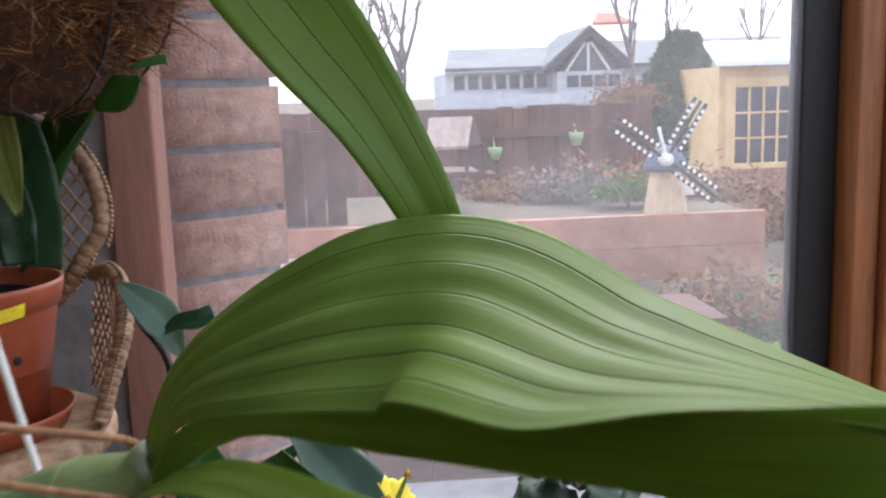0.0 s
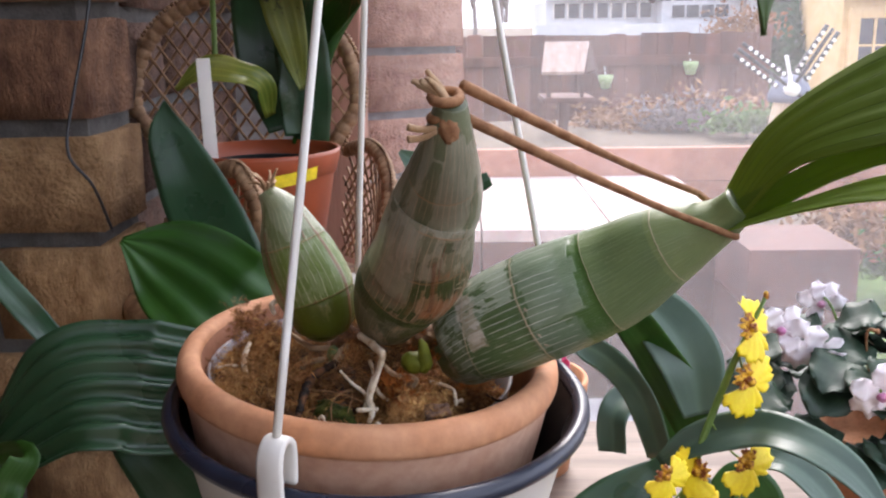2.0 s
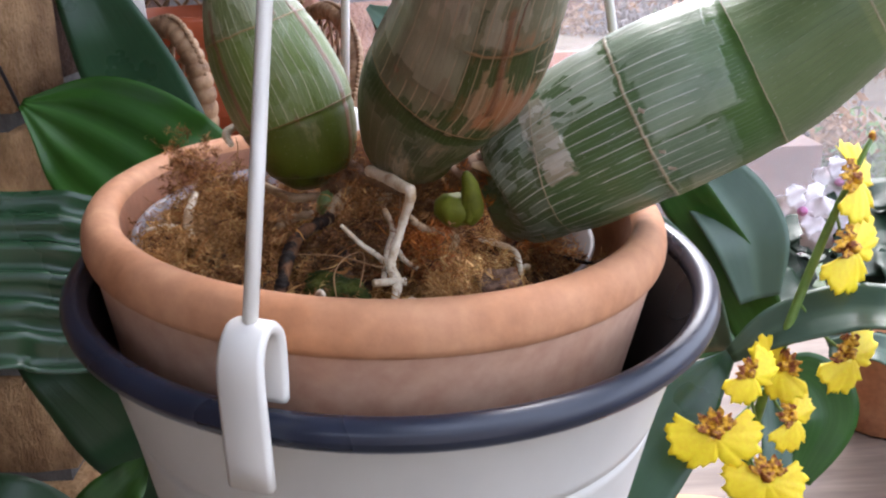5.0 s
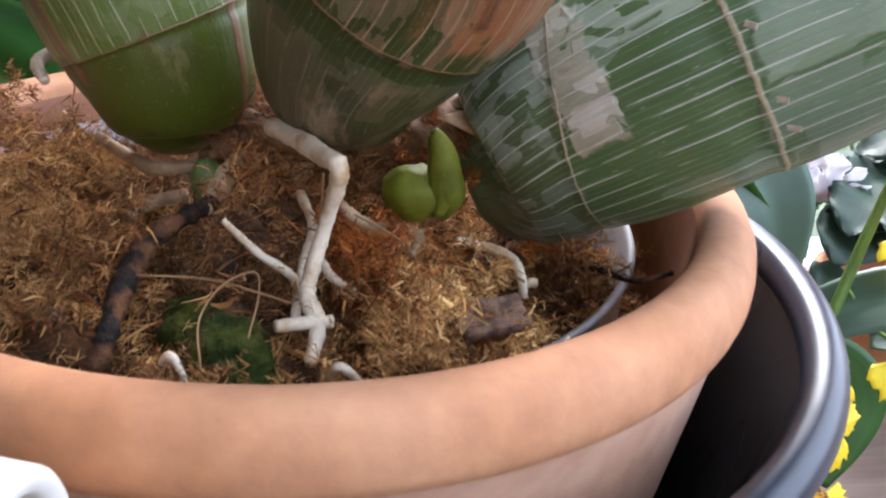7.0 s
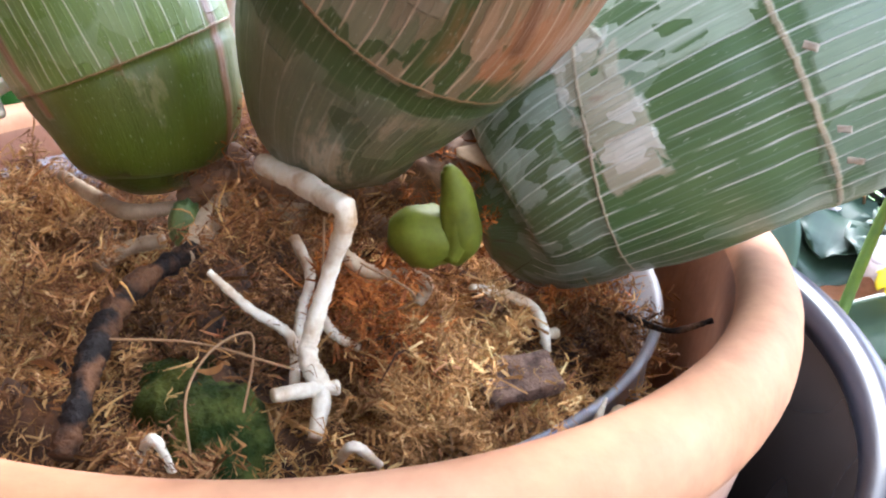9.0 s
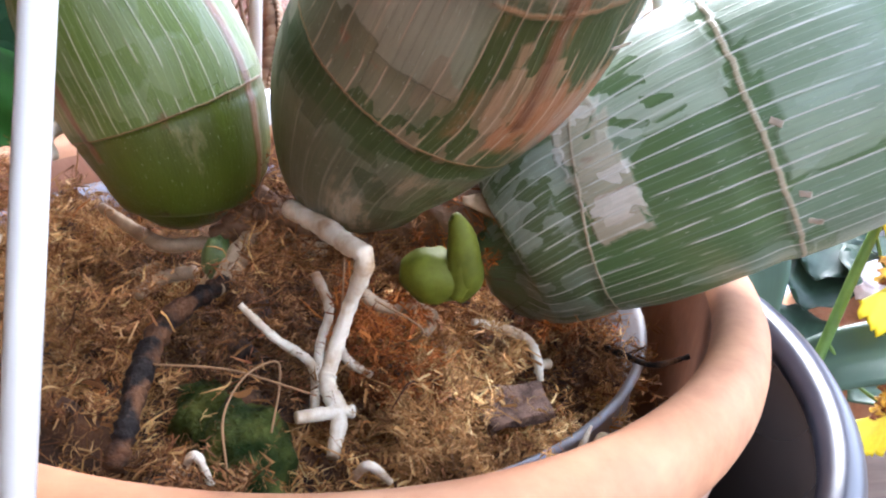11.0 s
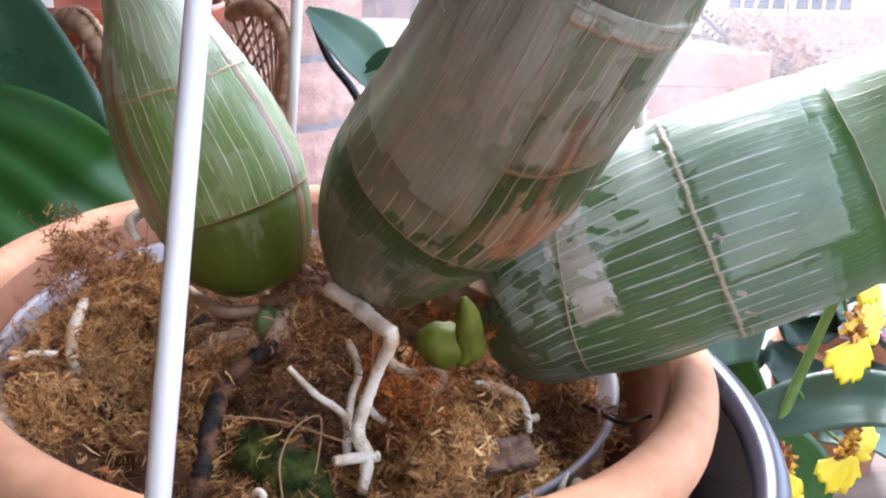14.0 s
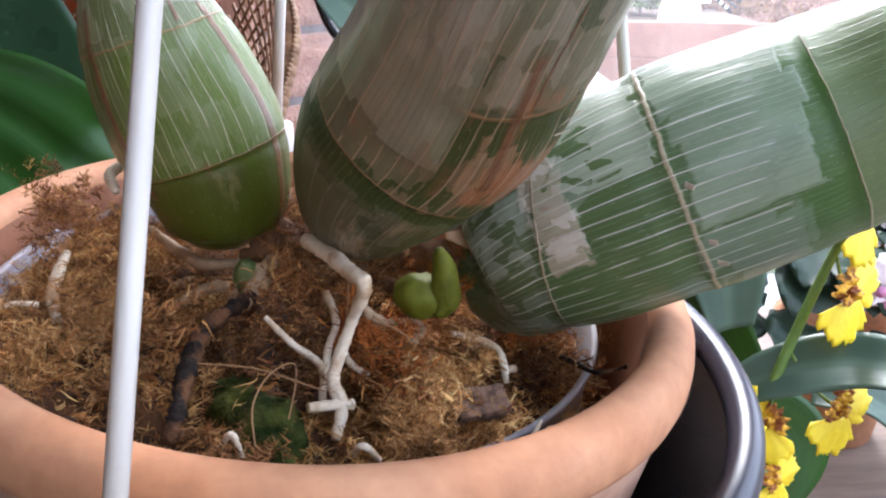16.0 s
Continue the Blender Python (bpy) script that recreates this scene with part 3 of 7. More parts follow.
# roots
M_ROOT = two_tone("white_root", (0.46, 0.29, 0.15), (0.78, 0.67, 0.50), 210, 0.6, depth=0.0004, spread=(0.36, 0.56))
M_ROOT_TAN = two_tone("tan_root", (0.30, 0.19, 0.10), (0.50, 0.36, 0.22), 200, 0.7, depth=0.0003)
M_ROOT_DARK = two_tone("dead_root", (0.014, 0.009, 0.007), (0.12, 0.052, 0.022), 190, 0.7, spec=0.2, depth=0.0022, spread=(0.45, 0.56))
M_RHIZOME = two_tone("rhizome", (0.10, 0.045, 0.02), (0.26, 0.14, 0.07), 150, 0.8, depth=0.0008)
ROOTS = (
    (M_ROOT, (0.0016, 0.0017, 0.0015, 0.0015, 0.0012, 0.0013, 0.0014, 0.0013, 0.0009), [(-0.0014, -0.0184, 1.212), (0.0021, -0.0239, 1.2118), (0.0053, -0.0307, 1.2116), (0.0072, -0.0337, 1.2108), (0.0054, -0.0310, 1.2041), (0.003, -0.0322, 1.1974), (0.0026, -0.0341, 1.1954), (0.0038, -0.0365, 1.1931), (0.0029, -0.0410, 1.1905)]),
    (M_ROOT, (0.0005, 0.0007, 0.0008, 0.0007), [(-0.0076, -0.025, 1.2022), (-0.0036, -0.0268, 1.1985), (0.0007, -0.0276, 1.1949), (0.001, -0.0347, 1.1926)]),
    (M_ROOT, (0.0009, 0.0008, 0.0008, 0.0007), [(0.0014, -0.0183, 1.2031), (0.003, -0.0222, 1.1998), (0.0017, -0.0241, 1.1959), (0.0008, -0.0319, 1.1917)]),
    (M_ROOT, (0.0008, 0.0008, 0.0006), [(0.0035, -0.0238, 1.1966), (0.0052, -0.0258, 1.1943), (0.0079, -0.0253, 1.192)]),
    (M_ROOT, (0.0009, 0.0011, 0.0010), [(-0.001, -0.0381, 1.1940), (0.0024, -0.0368, 1.1936), (0.0055, -0.036, 1.1932)]),
    (M_ROOT_TAN, (0.0010, 0.0011, 0.0010, 0.0011, 0.0008), [(0.0064, -0.0207, 1.2023), (0.0094, -0.0219, 1.1999), (0.0144, -0.0175, 1.1974), (0.0168, -0.0160, 1.1951), (0.0155, -0.0168, 1.1930)]),
    (M_ROOT, (0.0006, 0.0009, 0.0008, 0.0008, 0.0006), [(0.0215, -0.0207, 1.1965), (0.0251, -0.0187, 1.1947), (0.0291, -0.0195, 1.1930), (0.0298, -0.0228, 1.1915), (0.0301, -0.0238, 1.1890)]),
    (M_ROOT, (0.0003, 0.0008, 0.0009), [(0.0300, -0.0207, 1.1885), (0.0312, -0.0200, 1.1893), (0.0322, -0.0192, 1.1890)]),
    (M_ROOT_TAN, (0.0010, 0.0013, 0.0013, 0.0011), [(-0.0303, 0.0078, 1.2045), (-0.0243, 0.0002, 1.2034), (-0.0189, -0.0065, 1.2034), (-0.0130, -0.0075, 1.2040)]),
    (M_ROOT_TAN, (0.0011, 0.0013, 0.0012), [(-0.023, -0.0098, 1.1975), (-0.0202, -0.0068, 1.1986), (-0.0151, -0.0075, 1.1998)]),
    (M_ROOT_DARK, (0.0016, 0.0018, 0.0016, 0.0018, 0.0018, 0.0016, 0.0014), [(0.0003, -0.0112, 1.2040), (-0.0071, -0.0085, 1.2042), (-0.0104, -0.0142, 1.2012), (-0.0164, -0.0231, 1.1998), (-0.0179, -0.034, 1.1985), (-0.0182, -0.041, 1.1963), (-0.0192, -0.0452, 1.1935)]),
    (M_ROOT_TAN, (0.0016, 0.0021, 0.0022, 0.0020, 0.0012), [(0.0030, -0.0118, 1.2042), (-0.0010, -0.0115, 1.2048), (-0.0066, -0.0092, 1.2048), (-0.0098, -0.0130, 1.2022), (-0.0118, -0.0165, 1.2002)]),
    (M_ROOT, (0.0009, 0.0014, 0.0013, 0.0010), [(-0.0419, -0.0030, 1.2045), (-0.0425, -0.0080, 1.2020), (-0.0421, -0.0125, 1.2000), (-0.0408, -0.0155, 1.1965)]),
    (M_ROOT, (0.0004, 0.0006, 0.0006), [(-0.0500, -0.0170, 1.2005), (-0.0465, -0.0160, 1.2010), (-0.0435, -0.0150, 1.2003)]),
    (M_ROOT, (0.0006, 0.0006, 0.0005), [(-0.0125, -0.0473, 1.1935), (-0.0103, -0.0488, 1.1968), (-0.009, -0.0491, 1.1935)]),
    (M_ROOT, (0.0006, 0.0007, 0.0005), [(0.0049, -0.0474, 1.192), (0.0066, -0.0490, 1.1945), (0.0088, -0.0477, 1.1915)]),
    (M_ROOT, (0.0008, 0.0006, 0.0002), [(0.0313, -0.0392, 1.1862), (0.0318, -0.0391, 1.1891), (0.033, -0.0377, 1.1905)]),
    (M_ROOT_TAN, (0.0012, 0.0013, 0.0009), [(0.0335, -0.0385, 1.1858), (0.0345, -0.0378, 1.1885), (0.0352, -0.0368, 1.1866)]),
    (M_ROOT_DARK, (0.0007, 0.0006, 0.0005, 0.0004), [(0.0385, -0.0110, 1.1886), (0.0415, -0.0205, 1.1908), (0.0442, -0.0262, 1.1918), (0.0491, -0.0261, 1.1927)]),
    (M_RHIZOME, (0.0016, 0.0022, 0.0022, 0.0022, 0.0016), [(-0.0125, -0.0060, 1.2045), (-0.0052, -0.0085, 1.2072), (0.0001, -0.0125, 1.2080), (0.0070, -0.0120, 1.2050), (0.0130, -0.0130, 1.2010)]),
    (M_ROOT_TAN, (0.0012, 0.0018, 0.0022, 0.0020, 0.0015), [(-0.0152, -0.0053, 1.1955), (-0.0122, -0.0014, 1.1982), (-0.0078, 0.0011, 1.2005), (-0.0029, 0.0005, 1.2007), (0.0008, -0.0016, 1.1991)]),
    (M_ROOT_TAN, (0.0011, 0.0013, 0.0012), [(-0.0262, 0.0035, 1.1952), (-0.0214, 0.0023, 1.1966), (-0.0167, 0.0005, 1.1962)]),
    (M_RHIZOME, (0.0010, 0.0016, 0.0012), [(0.0007, 0.0055, 1.2008), (0.0061, 0.0023, 1.1998), (0.0112, -0.0011, 1.1983)]),
    (M_ROOT, (0.0012, 0.0012, 0.0009), [(-0.0320, 0.0000, 1.2190), (-0.0335, -0.0035, 1.2180), (-0.0320, -0.0062, 1.2160)]),
)
for mat, rad, pts in ROOTS:
    part("root", tube(bmesh.new(), pts, [r * 0.76 for r in rad], 12, 12 * (len(pts) - 1), 0.22 if mat is M_ROOT_DARK else 0.10, rng), mat, plant)
M_FIBRE = plain("thin_fibre", (0.30, 0.16, 0.07), 0.7)
for pts in ([(-0.0168, -0.0334, 1.1991), (-0.0078, -0.036, 1.1992), (0.0014, -0.0394, 1.1974)], [(-0.0073, -0.0496, 1.1952), (-0.0079, -0.0447, 1.1985), (-0.0062, -0.0382, 1.1995), (-0.003, -0.0344, 1.1992), (-0.0027, -0.0364, 1.197), (-0.0034, -0.0423, 1.1949)], [(0.0182, -0.018, 1.1918), (0.017, -0.0321, 1.1924), (0.0158, -0.0445, 1.1902)], [(0.0050, -0.0260, 1.2080), (0.0045, -0.0305, 1.2040), (0.0030, -0.0290, 1.1980)], [(0.0085, -0.0270, 1.2030), (0.0140, -0.0300, 1.2000), (0.0100, -0.0240, 1.1950)]):
    part("root_fibre", tube(bmesh.new(), pts, 0.00013, 5, 24), M_FIBRE, plant)

# fresh growths
M_SHOOT = two_tone("fresh_shoot", (0.092, 0.100, 0.007), (0.165, 0.182, 0.016), 120, 0.62, spec=0.25, depth=0.0002)
M_SHOOT_SMALL = two_tone("small_shoot", (0.060, 0.10, 0.020), (0.16, 0.20, 0.060), 300, 0.45, depth=0.0004)
M_OLD = two_tone("old_wrinkled_bulb", (0.013, 0.024, 0.003), (0.100, 0.110, 0.022), 170, 0.70, spec=0.12, depth=0.0030, spread=(0.42, 0.68))


def blob(bm, centre, size, turn=(0, 0, 0), lumps=0.08, freq=3.0, seed=0.0):
    """A rounded lump with an uneven skin."""
    r = bmesh.ops.create_uvsphere(bm, u_segments=20, v_segments=14, radius=1)
    e = Euler(turn).to_matrix()
    for v in r["verts"]:
        k = 1 + lumps * noise.noise(v.co * freq + Vector((seed, 0, 0)))
        v.co = Vector(centre) + e @ Vector([v.co[i] * size[i] * k for i in range(3)])
    return bm


for centre, size, seed in (((0.0205, -0.0085, 1.2070), (0.0052, 0.0050, 0.0050), 1.0), ((0.0105, -0.0075, 1.2070), (0.0060, 0.0050, 0.0046), 3.0), ((-0.0050, -0.0055, 1.2060), (0.0055, 0.0045, 0.0042), 6.0)):
    part("rhizome", blob(bmesh.new(), centre, size, (0, 0.2, 0.3), 0.5, 2.6, seed), M_RHIZOME, plant)
shoot = part("shoot", blob(bmesh.new(), (0.0163, -0.0205, 1.2032), (0.0044, 0.0038, 0.0036), (0, 0.2, 0), 0.14), M_SHOOT, plant, "plump olive-green new shoot")
part("shoot_tip", tube(bmesh.new(), [(0.0196, -0.0212, 1.2000), (0.0202, -0.0218, 1.2030), (0.0199, -0.0222, 1.2060), (0.0196, -0.0222, 1.2088), (0.0188, -0.0222, 1.2112), (0.0184, -0.0222, 1.2118)], [0.0008, 0.0023, 0.0022, 0.0018, 0.0010, 0.0003], 16, 36), M_SHOOT, shoot)
part("shoot_sheath", leaf(bmesh.new(), [(0.0186, -0.0238, 1.2010), (0.0192, -0.0242, 1.2040), (0.0191, -0.0240, 1.2072), (0.0187, -0.0232, 1.2098)], [0.0008, 0.0015, 0.0013, 0.0002], [(-0.2, -1, 0.1)] * 4, thick=0.0002, nv=6, nu=14, fold=-0.35), M_SHOOT, shoot)
part("shoot", blob(bmesh.new(), (-0.0118, -0.0108, 1.2028), (0.0020, 0.0016, 0.0031), (0, 0.15, 0), 0.2), M_SHOOT_SMALL, plant, "small mottled green new shoot")
for centre, size, turn, seed in (((-0.0100, -0.0305, 1.1890), (0.0056, 0.0078, 0.0048), (0.1, 0.1, 0.45), 0.0), ((-0.0062, -0.0385, 1.1900), (0.0050, 0.0072, 0.0046), (0.25, 0, 0.25), 5.0), ((-0.0060, -0.0448, 1.1880), (0.0036, 0.0040, 0.0050), (0, 0, 0.8), 8.0)):
    bmw = bmesh.new()
    bmesh.ops.create_uvsphere(bmw, u_segments=44, v_segments=28, radius=1)
    turn_m = Euler(turn).to_matrix()
    for v in bmw.verts:
        q = v.co.copy()
        k = 1 + 0.22 * noise.noise(q * 1.9 + Vector((seed, 0, 0))) + 0.10 * noise.noise(Vector((q.x * 6, q.y * 1.6, q.z * 6 + seed))) + 0.05 * noise.noise(q * 11)
        v.co = Vector(centre) + turn_m @ Vector([q[i] * size[i] * k for i in range(3)])
    part("old_bulb", bmw, M_OLD, plant, "shrivelled dark green old bulb sunk in the moss")

# cord that ties the leaning bulb to the upright one
cord = thing("tie_cord", "brown paper cord tied between two pseudobulbs", "cord")
knot = Vector((0.0290, -0.0805, 1.2880))
for a, b in ((knot + Vector((0.004, 0.000, 0.0090)), Vector((0.1045, -0.0290, 1.2605))), (knot + Vector((0.0045, -0.001, 0.0012)), Vector((0.1125, -0.0440, 1.2500)))):
    part("strand", tube(bmesh.new(), [a, a.lerp(b, 0.35) + Vector((0, 0, -0.0008)), a.lerp(b, 0.7) + Vector((0, 0, -0.0010)), b], [0.0015, 0.0013, 0.0010, 0.0010], 8, 30, 0.05, rng), M_CORD, cord)
part("strand", tube(bmesh.new(), [(0.1045, -0.0290, 1.2605), (0.1100, -0.0270, 1.2560), (0.1150, -0.0320, 1.2500), (0.1125, -0.0440, 1.2500)], 0.0010, 8, 24), M_CORD, cord)
for n in range(4):
    z = knot + Vector((0.0003 * n, 0.0022 * n - 0.004, 0.0065 - 0.0042 * n))
    R = 0.0034 + 0.0006 * n
    part("coil", tube(bmesh.new(), [z + Vector((R * math.cos(a), R * math.sin(a) * 0.9, 0.0012 * math.sin(a * 1 + n))) for a in (2 * math.pi * k / 12 for k in range(13))], 0.0013, 8, 48, 0.08, rng), M_CORD, cord)
part("knot", blob(bmesh.new(), knot + Vector((0.0006, -0.0055, -0.001)), (0.0026, 0.0020, 0.0034), lumps=0.3), M_CORD, cord)

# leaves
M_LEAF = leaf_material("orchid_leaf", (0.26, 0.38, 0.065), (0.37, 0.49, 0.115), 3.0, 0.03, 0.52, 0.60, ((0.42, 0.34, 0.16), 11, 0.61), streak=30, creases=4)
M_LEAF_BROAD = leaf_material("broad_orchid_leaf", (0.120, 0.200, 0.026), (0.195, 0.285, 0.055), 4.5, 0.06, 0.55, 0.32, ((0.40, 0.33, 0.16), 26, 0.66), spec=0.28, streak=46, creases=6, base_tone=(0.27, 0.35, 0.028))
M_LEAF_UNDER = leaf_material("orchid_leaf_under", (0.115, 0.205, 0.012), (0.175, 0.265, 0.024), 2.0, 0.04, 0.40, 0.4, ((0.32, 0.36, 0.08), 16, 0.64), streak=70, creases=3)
# darkened copy of the leaf colour, stands in for shade on one blade
M_LEAF_SHADED = leaf_material("shaded_orchid_leaf", (0.045, 0.095, 0.014), (0.075, 0.135, 0.024), 2.0, 0.04, 0.42, 0.25, streak=70, creases=2)
LEAVES = (
    # broad pleated blade
    (M_LEAF_BROAD, [(0.1110, -0.0380, 1.2555), (0.1243, -0.0508, 1.2802), (0.1525, -0.0757, 1.2980), (0.1795, -0.0909, 1.3043), (0.2001, -0.1174, 1.3008), (0.2171, -0.1420, 1.3032), (0.2345, -0.1659, 1.3038)], [0.0050, 0.0100, 0.0185, 0.0238, 0.0202, 0.0109, 0.0021], [(-0.5, -0.6, 0.6), (-0.45, -0.64, 0.66), (-0.3, -0.63, 0.72), (-0.11, -0.62, 0.78), (0.17, -0.6, 0.79), (0.3, -0.55, 0.8), (0.4, -0.5, 0.8)], 5, 0.00028, 0.0),
    # blade that crosses in front, seen from its edge
    (M_LEAF_UNDER, [(0.1115, -0.0400, 1.2550), (0.1387, -0.0706, 1.2781), (0.1698, -0.1022, 1.2861), (0.1932, -0.1284, 1.2922), (0.2097, -0.1482, 1.2969), (0.2238, -0.1600, 1.3000), (0.2376, -0.1670, 1.3012), (0.2600, -0.1747, 1.3021)], [0.0040, 0.0035, 0.0042, 0.0052, 0.0062, 0.0066, 0.0064, 0.003], [(-0.2, -0.9, 0.3), (-0.1, -0.95, 0.25), (0.0, -0.95, 0.2), (0, -0.95, 0.2), (0, -0.95, 0.2), (0, -0.95, 0.2), (0, -0.95, 0.2), (0, -0.95, 0.2)], 1, 0.0004, 0.15),
    # drooping blade
    (M_LEAF, [(0.1120, -0.0420, 1.2530), (0.1343, -0.0798, 1.2699), (0.1531, -0.1009, 1.2718), (0.1715, -0.1230, 1.2676), (0.1847, -0.1404, 1.2597), (0.1944, -0.1536, 1.2456)], [0.0040, 0.0040, 0.0062, 0.0105, 0.0120, 0.006], [(-0.2, -0.5, 0.8), (-0.1, -0.6, 0.8), (0.1, -0.8, 0.55), (0.3, -0.85, 0.4), (0.4, -0.85, 0.3), (0.5, -0.85, 0.2)], 2, 0.0006, 0.08),
    # blade that stands up behind
    (M_LEAF_UNDER, [(0.1130, -0.0380, 1.2580), (0.1792, -0.0516, 1.2891), (0.1809, -0.0632, 1.3113), (0.1699, -0.0666, 1.3350), (0.1569, -0.0685, 1.3537), (0.1440, -0.0707, 1.3713), (0.1313, -0.0669, 1.3882)], [0.003, 0.004, 0.0056, 0.0082, 0.0106, 0.0108, 0.006], [(-0.3, -0.9, 0), (-0.2, -0.95, 0), (0.1, -0.95, 0.1), (0.25, -0.95, 0.05), (0.3, -0.95, 0), (0.3, -0.95, 0), (0.3, -0.95, 0)], 1, 0.0005, 0.22),
    # tip with a yellow end, hanging under the others
    (leaf_material("yellowing_leaf", (0.14, 0.22, 0.02), (0.34, 0.24, 0.02), 2, 0.1, 0.5, 0.4), [(0.2468, -0.1331, 1.2938), (0.2266, -0.1326, 1.2897), (0.2113, -0.1327, 1.2838), (0.2021, -0.1335, 1.2761)], [0.002, 0.0058, 0.0045, 0.0006], [(0, -0.9, 0.3), (0, -0.95, 0.2), (0, -0.95, 0.1), (0, -0.95, 0)], 0, 0, 0.1),
    # blade hanging before the window post
    (M_LEAF_UNDER, [(0.2709, -0.1300, 1.2908), (0.2622, -0.1360, 1.2823), (0.2581, -0.1424, 1.2731), (0.2595, -0.1451, 1.2585), (0.2640, -0.1479, 1.2439)], [0.003, 0.0055, 0.0062, 0.0050, 0.001], [(-0.3, -0.9, 0.2)] * 5, 0, 0, 0.3),
    # blade whose tip hangs close to the eye; its shade is in the colour
    (M_LEAF_SHADED, [(0.062, -0.085, 1.47), (0.074, -0.112, 1.41), (0.082, -0.130, 1.355), (0.0855, -0.137, 1.326), (0.0862, -0.139, 1.3085)], [0.006, 0.0085, 0.0075, 0.0045, 0.0003], [(0, -0.5, 0.8), (0.1, -0.8, 0.5), (0.2, -0.95, 0.1), (0.2, -0.95, 0), (0.2, -0.95, 0)], 0, 0, 0.15),
)
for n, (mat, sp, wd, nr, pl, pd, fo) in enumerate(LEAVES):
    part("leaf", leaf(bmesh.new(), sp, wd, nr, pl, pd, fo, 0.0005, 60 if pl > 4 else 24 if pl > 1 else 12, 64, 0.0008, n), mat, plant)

# ---------------------------------------------------------------- moss, liner and chip in the pot
def moss_z(x, y):
    p = Vector((x, y, 0))
    base = 1.1895 - 0.006 * max(0.0, min(1.0, (x - 0.026) / 0.02)) - 0.14 * x + 0.0365 * y
    return base + 0.0085 * noise.noise(p * 75) + 0.0056 * noise.noise(p * 170 + Vector((4, 0, 0))) - 0.0085 * max(0.0, noise.noise(p * 120 + Vector((0, 7, 0)))) ** 1.5


def moss_bed():
    bm = bmesh.new()
    rows = []
    for i in range(40):
        r = 0.0515 * i / 39
        rows.append([bm.verts.new((r * math.cos(a) - 0.0030, r * math.sin(a) + 0.0010, moss_z(r * math.cos(a) - 0.0030, r * math.sin(a) + 0.0010) - 0.0008)) for a in (2 * math.pi * j / 90 for j in range(90))])
    for a, b in zip(rows, rows[1:]):
        for j in range(90):
            bm.faces.new((a[j], b[j], b[(j + 1) % 90], a[(j + 1) % 90]))
    bmesh.ops.remove_doubles(bm, verts=bm.verts, dist=1e-6)
    return bm


def island_tones(name, stops, rough=0.85):
    m = material(name, rough, 0, 0.25)
    nt = m.node_tree
    g = nt.nodes.new("ShaderNodeNewGeometry")
    c = ramp(nt, g.outputs["Random Per Island"], stops)
    c = mixc(nt, 0.75, c, ramp(nt, noise_node(nt, 75, 4), ((0.34, (0.07, 0.06, 0.06)), (0.64, (0.84, 0.80, 0.70)))), "OVERLAY")
    nt.links.new(c, nt.nodes["Principled BSDF"].inputs["Base Color"])
    return m


def strands(count, seed, reach, thick, place, flat=1.0):
    """Many short bent fibres as one mesh: vertices and faces."""
    rg = np.random.RandomState(seed)
    verts, faces = [], []
    for _ in range(count):
        x, y, z, heading, lift = place(rg)
        ln = reach * rg.uniform(0.3, 1.3)
        w = thick * rg.uniform(0.5, 1.5)
        p = np.array([x, y, z])
        d = np.array([math.cos(heading), math.sin(heading), lift])
        bend = rg.uniform(-2.6, 2.6, 3)
        curl = rg.uniform(-1.8, 1.8, 3)
        base = len(verts)
        for k in range(5):
            s = k / 4
            q = p + d * ln * (s - 0.5) + bend * ln * 0.6 * (s - 0.5) ** 2 + curl * ln * (s - 0.5) ** 3
            sd = np.array([-math.sin(heading), math.cos(heading), 0.3])
            upv = np.array([0, 0, 1.0]) * flat
            ww = w * (1 - 0.75 * abs(2 * s - 1) ** 2)
            verts += [tuple(q + sd * ww), tuple(q - sd * ww * 0.6 + upv * ww), tuple(q - sd * ww * 0.6 - upv * ww)]
        for k in range(4):
            a, b = base + 3 * k, base + 3 * k + 3
            faces += [(a, a + 1, b + 1, b), (a + 1, a + 2, b + 2, b + 1), (a + 2, a, b, b + 2)]
    me = bpy.data.meshes.new("fibres")
    me.from_pydata(verts, [], faces)
    return me


def moss_place(rg):
    r, a = 0.0495 * math.sqrt(rg.uniform(0, 1)), rg.uniform(0, 2 * math.pi)
    x, y = r * math.cos(a) - 0.0030, r * math.sin(a) + 0.0010
    swirl = noise.noise(Vector((x * 70, y * 70, 3.0))) * 5
    return x, y, moss_z(x, y) + rg.uniform(-0.001, 0.0026), swirl + rg.uniform(-0.8, 0.8), rg.uniform(-0.5, 0.7)


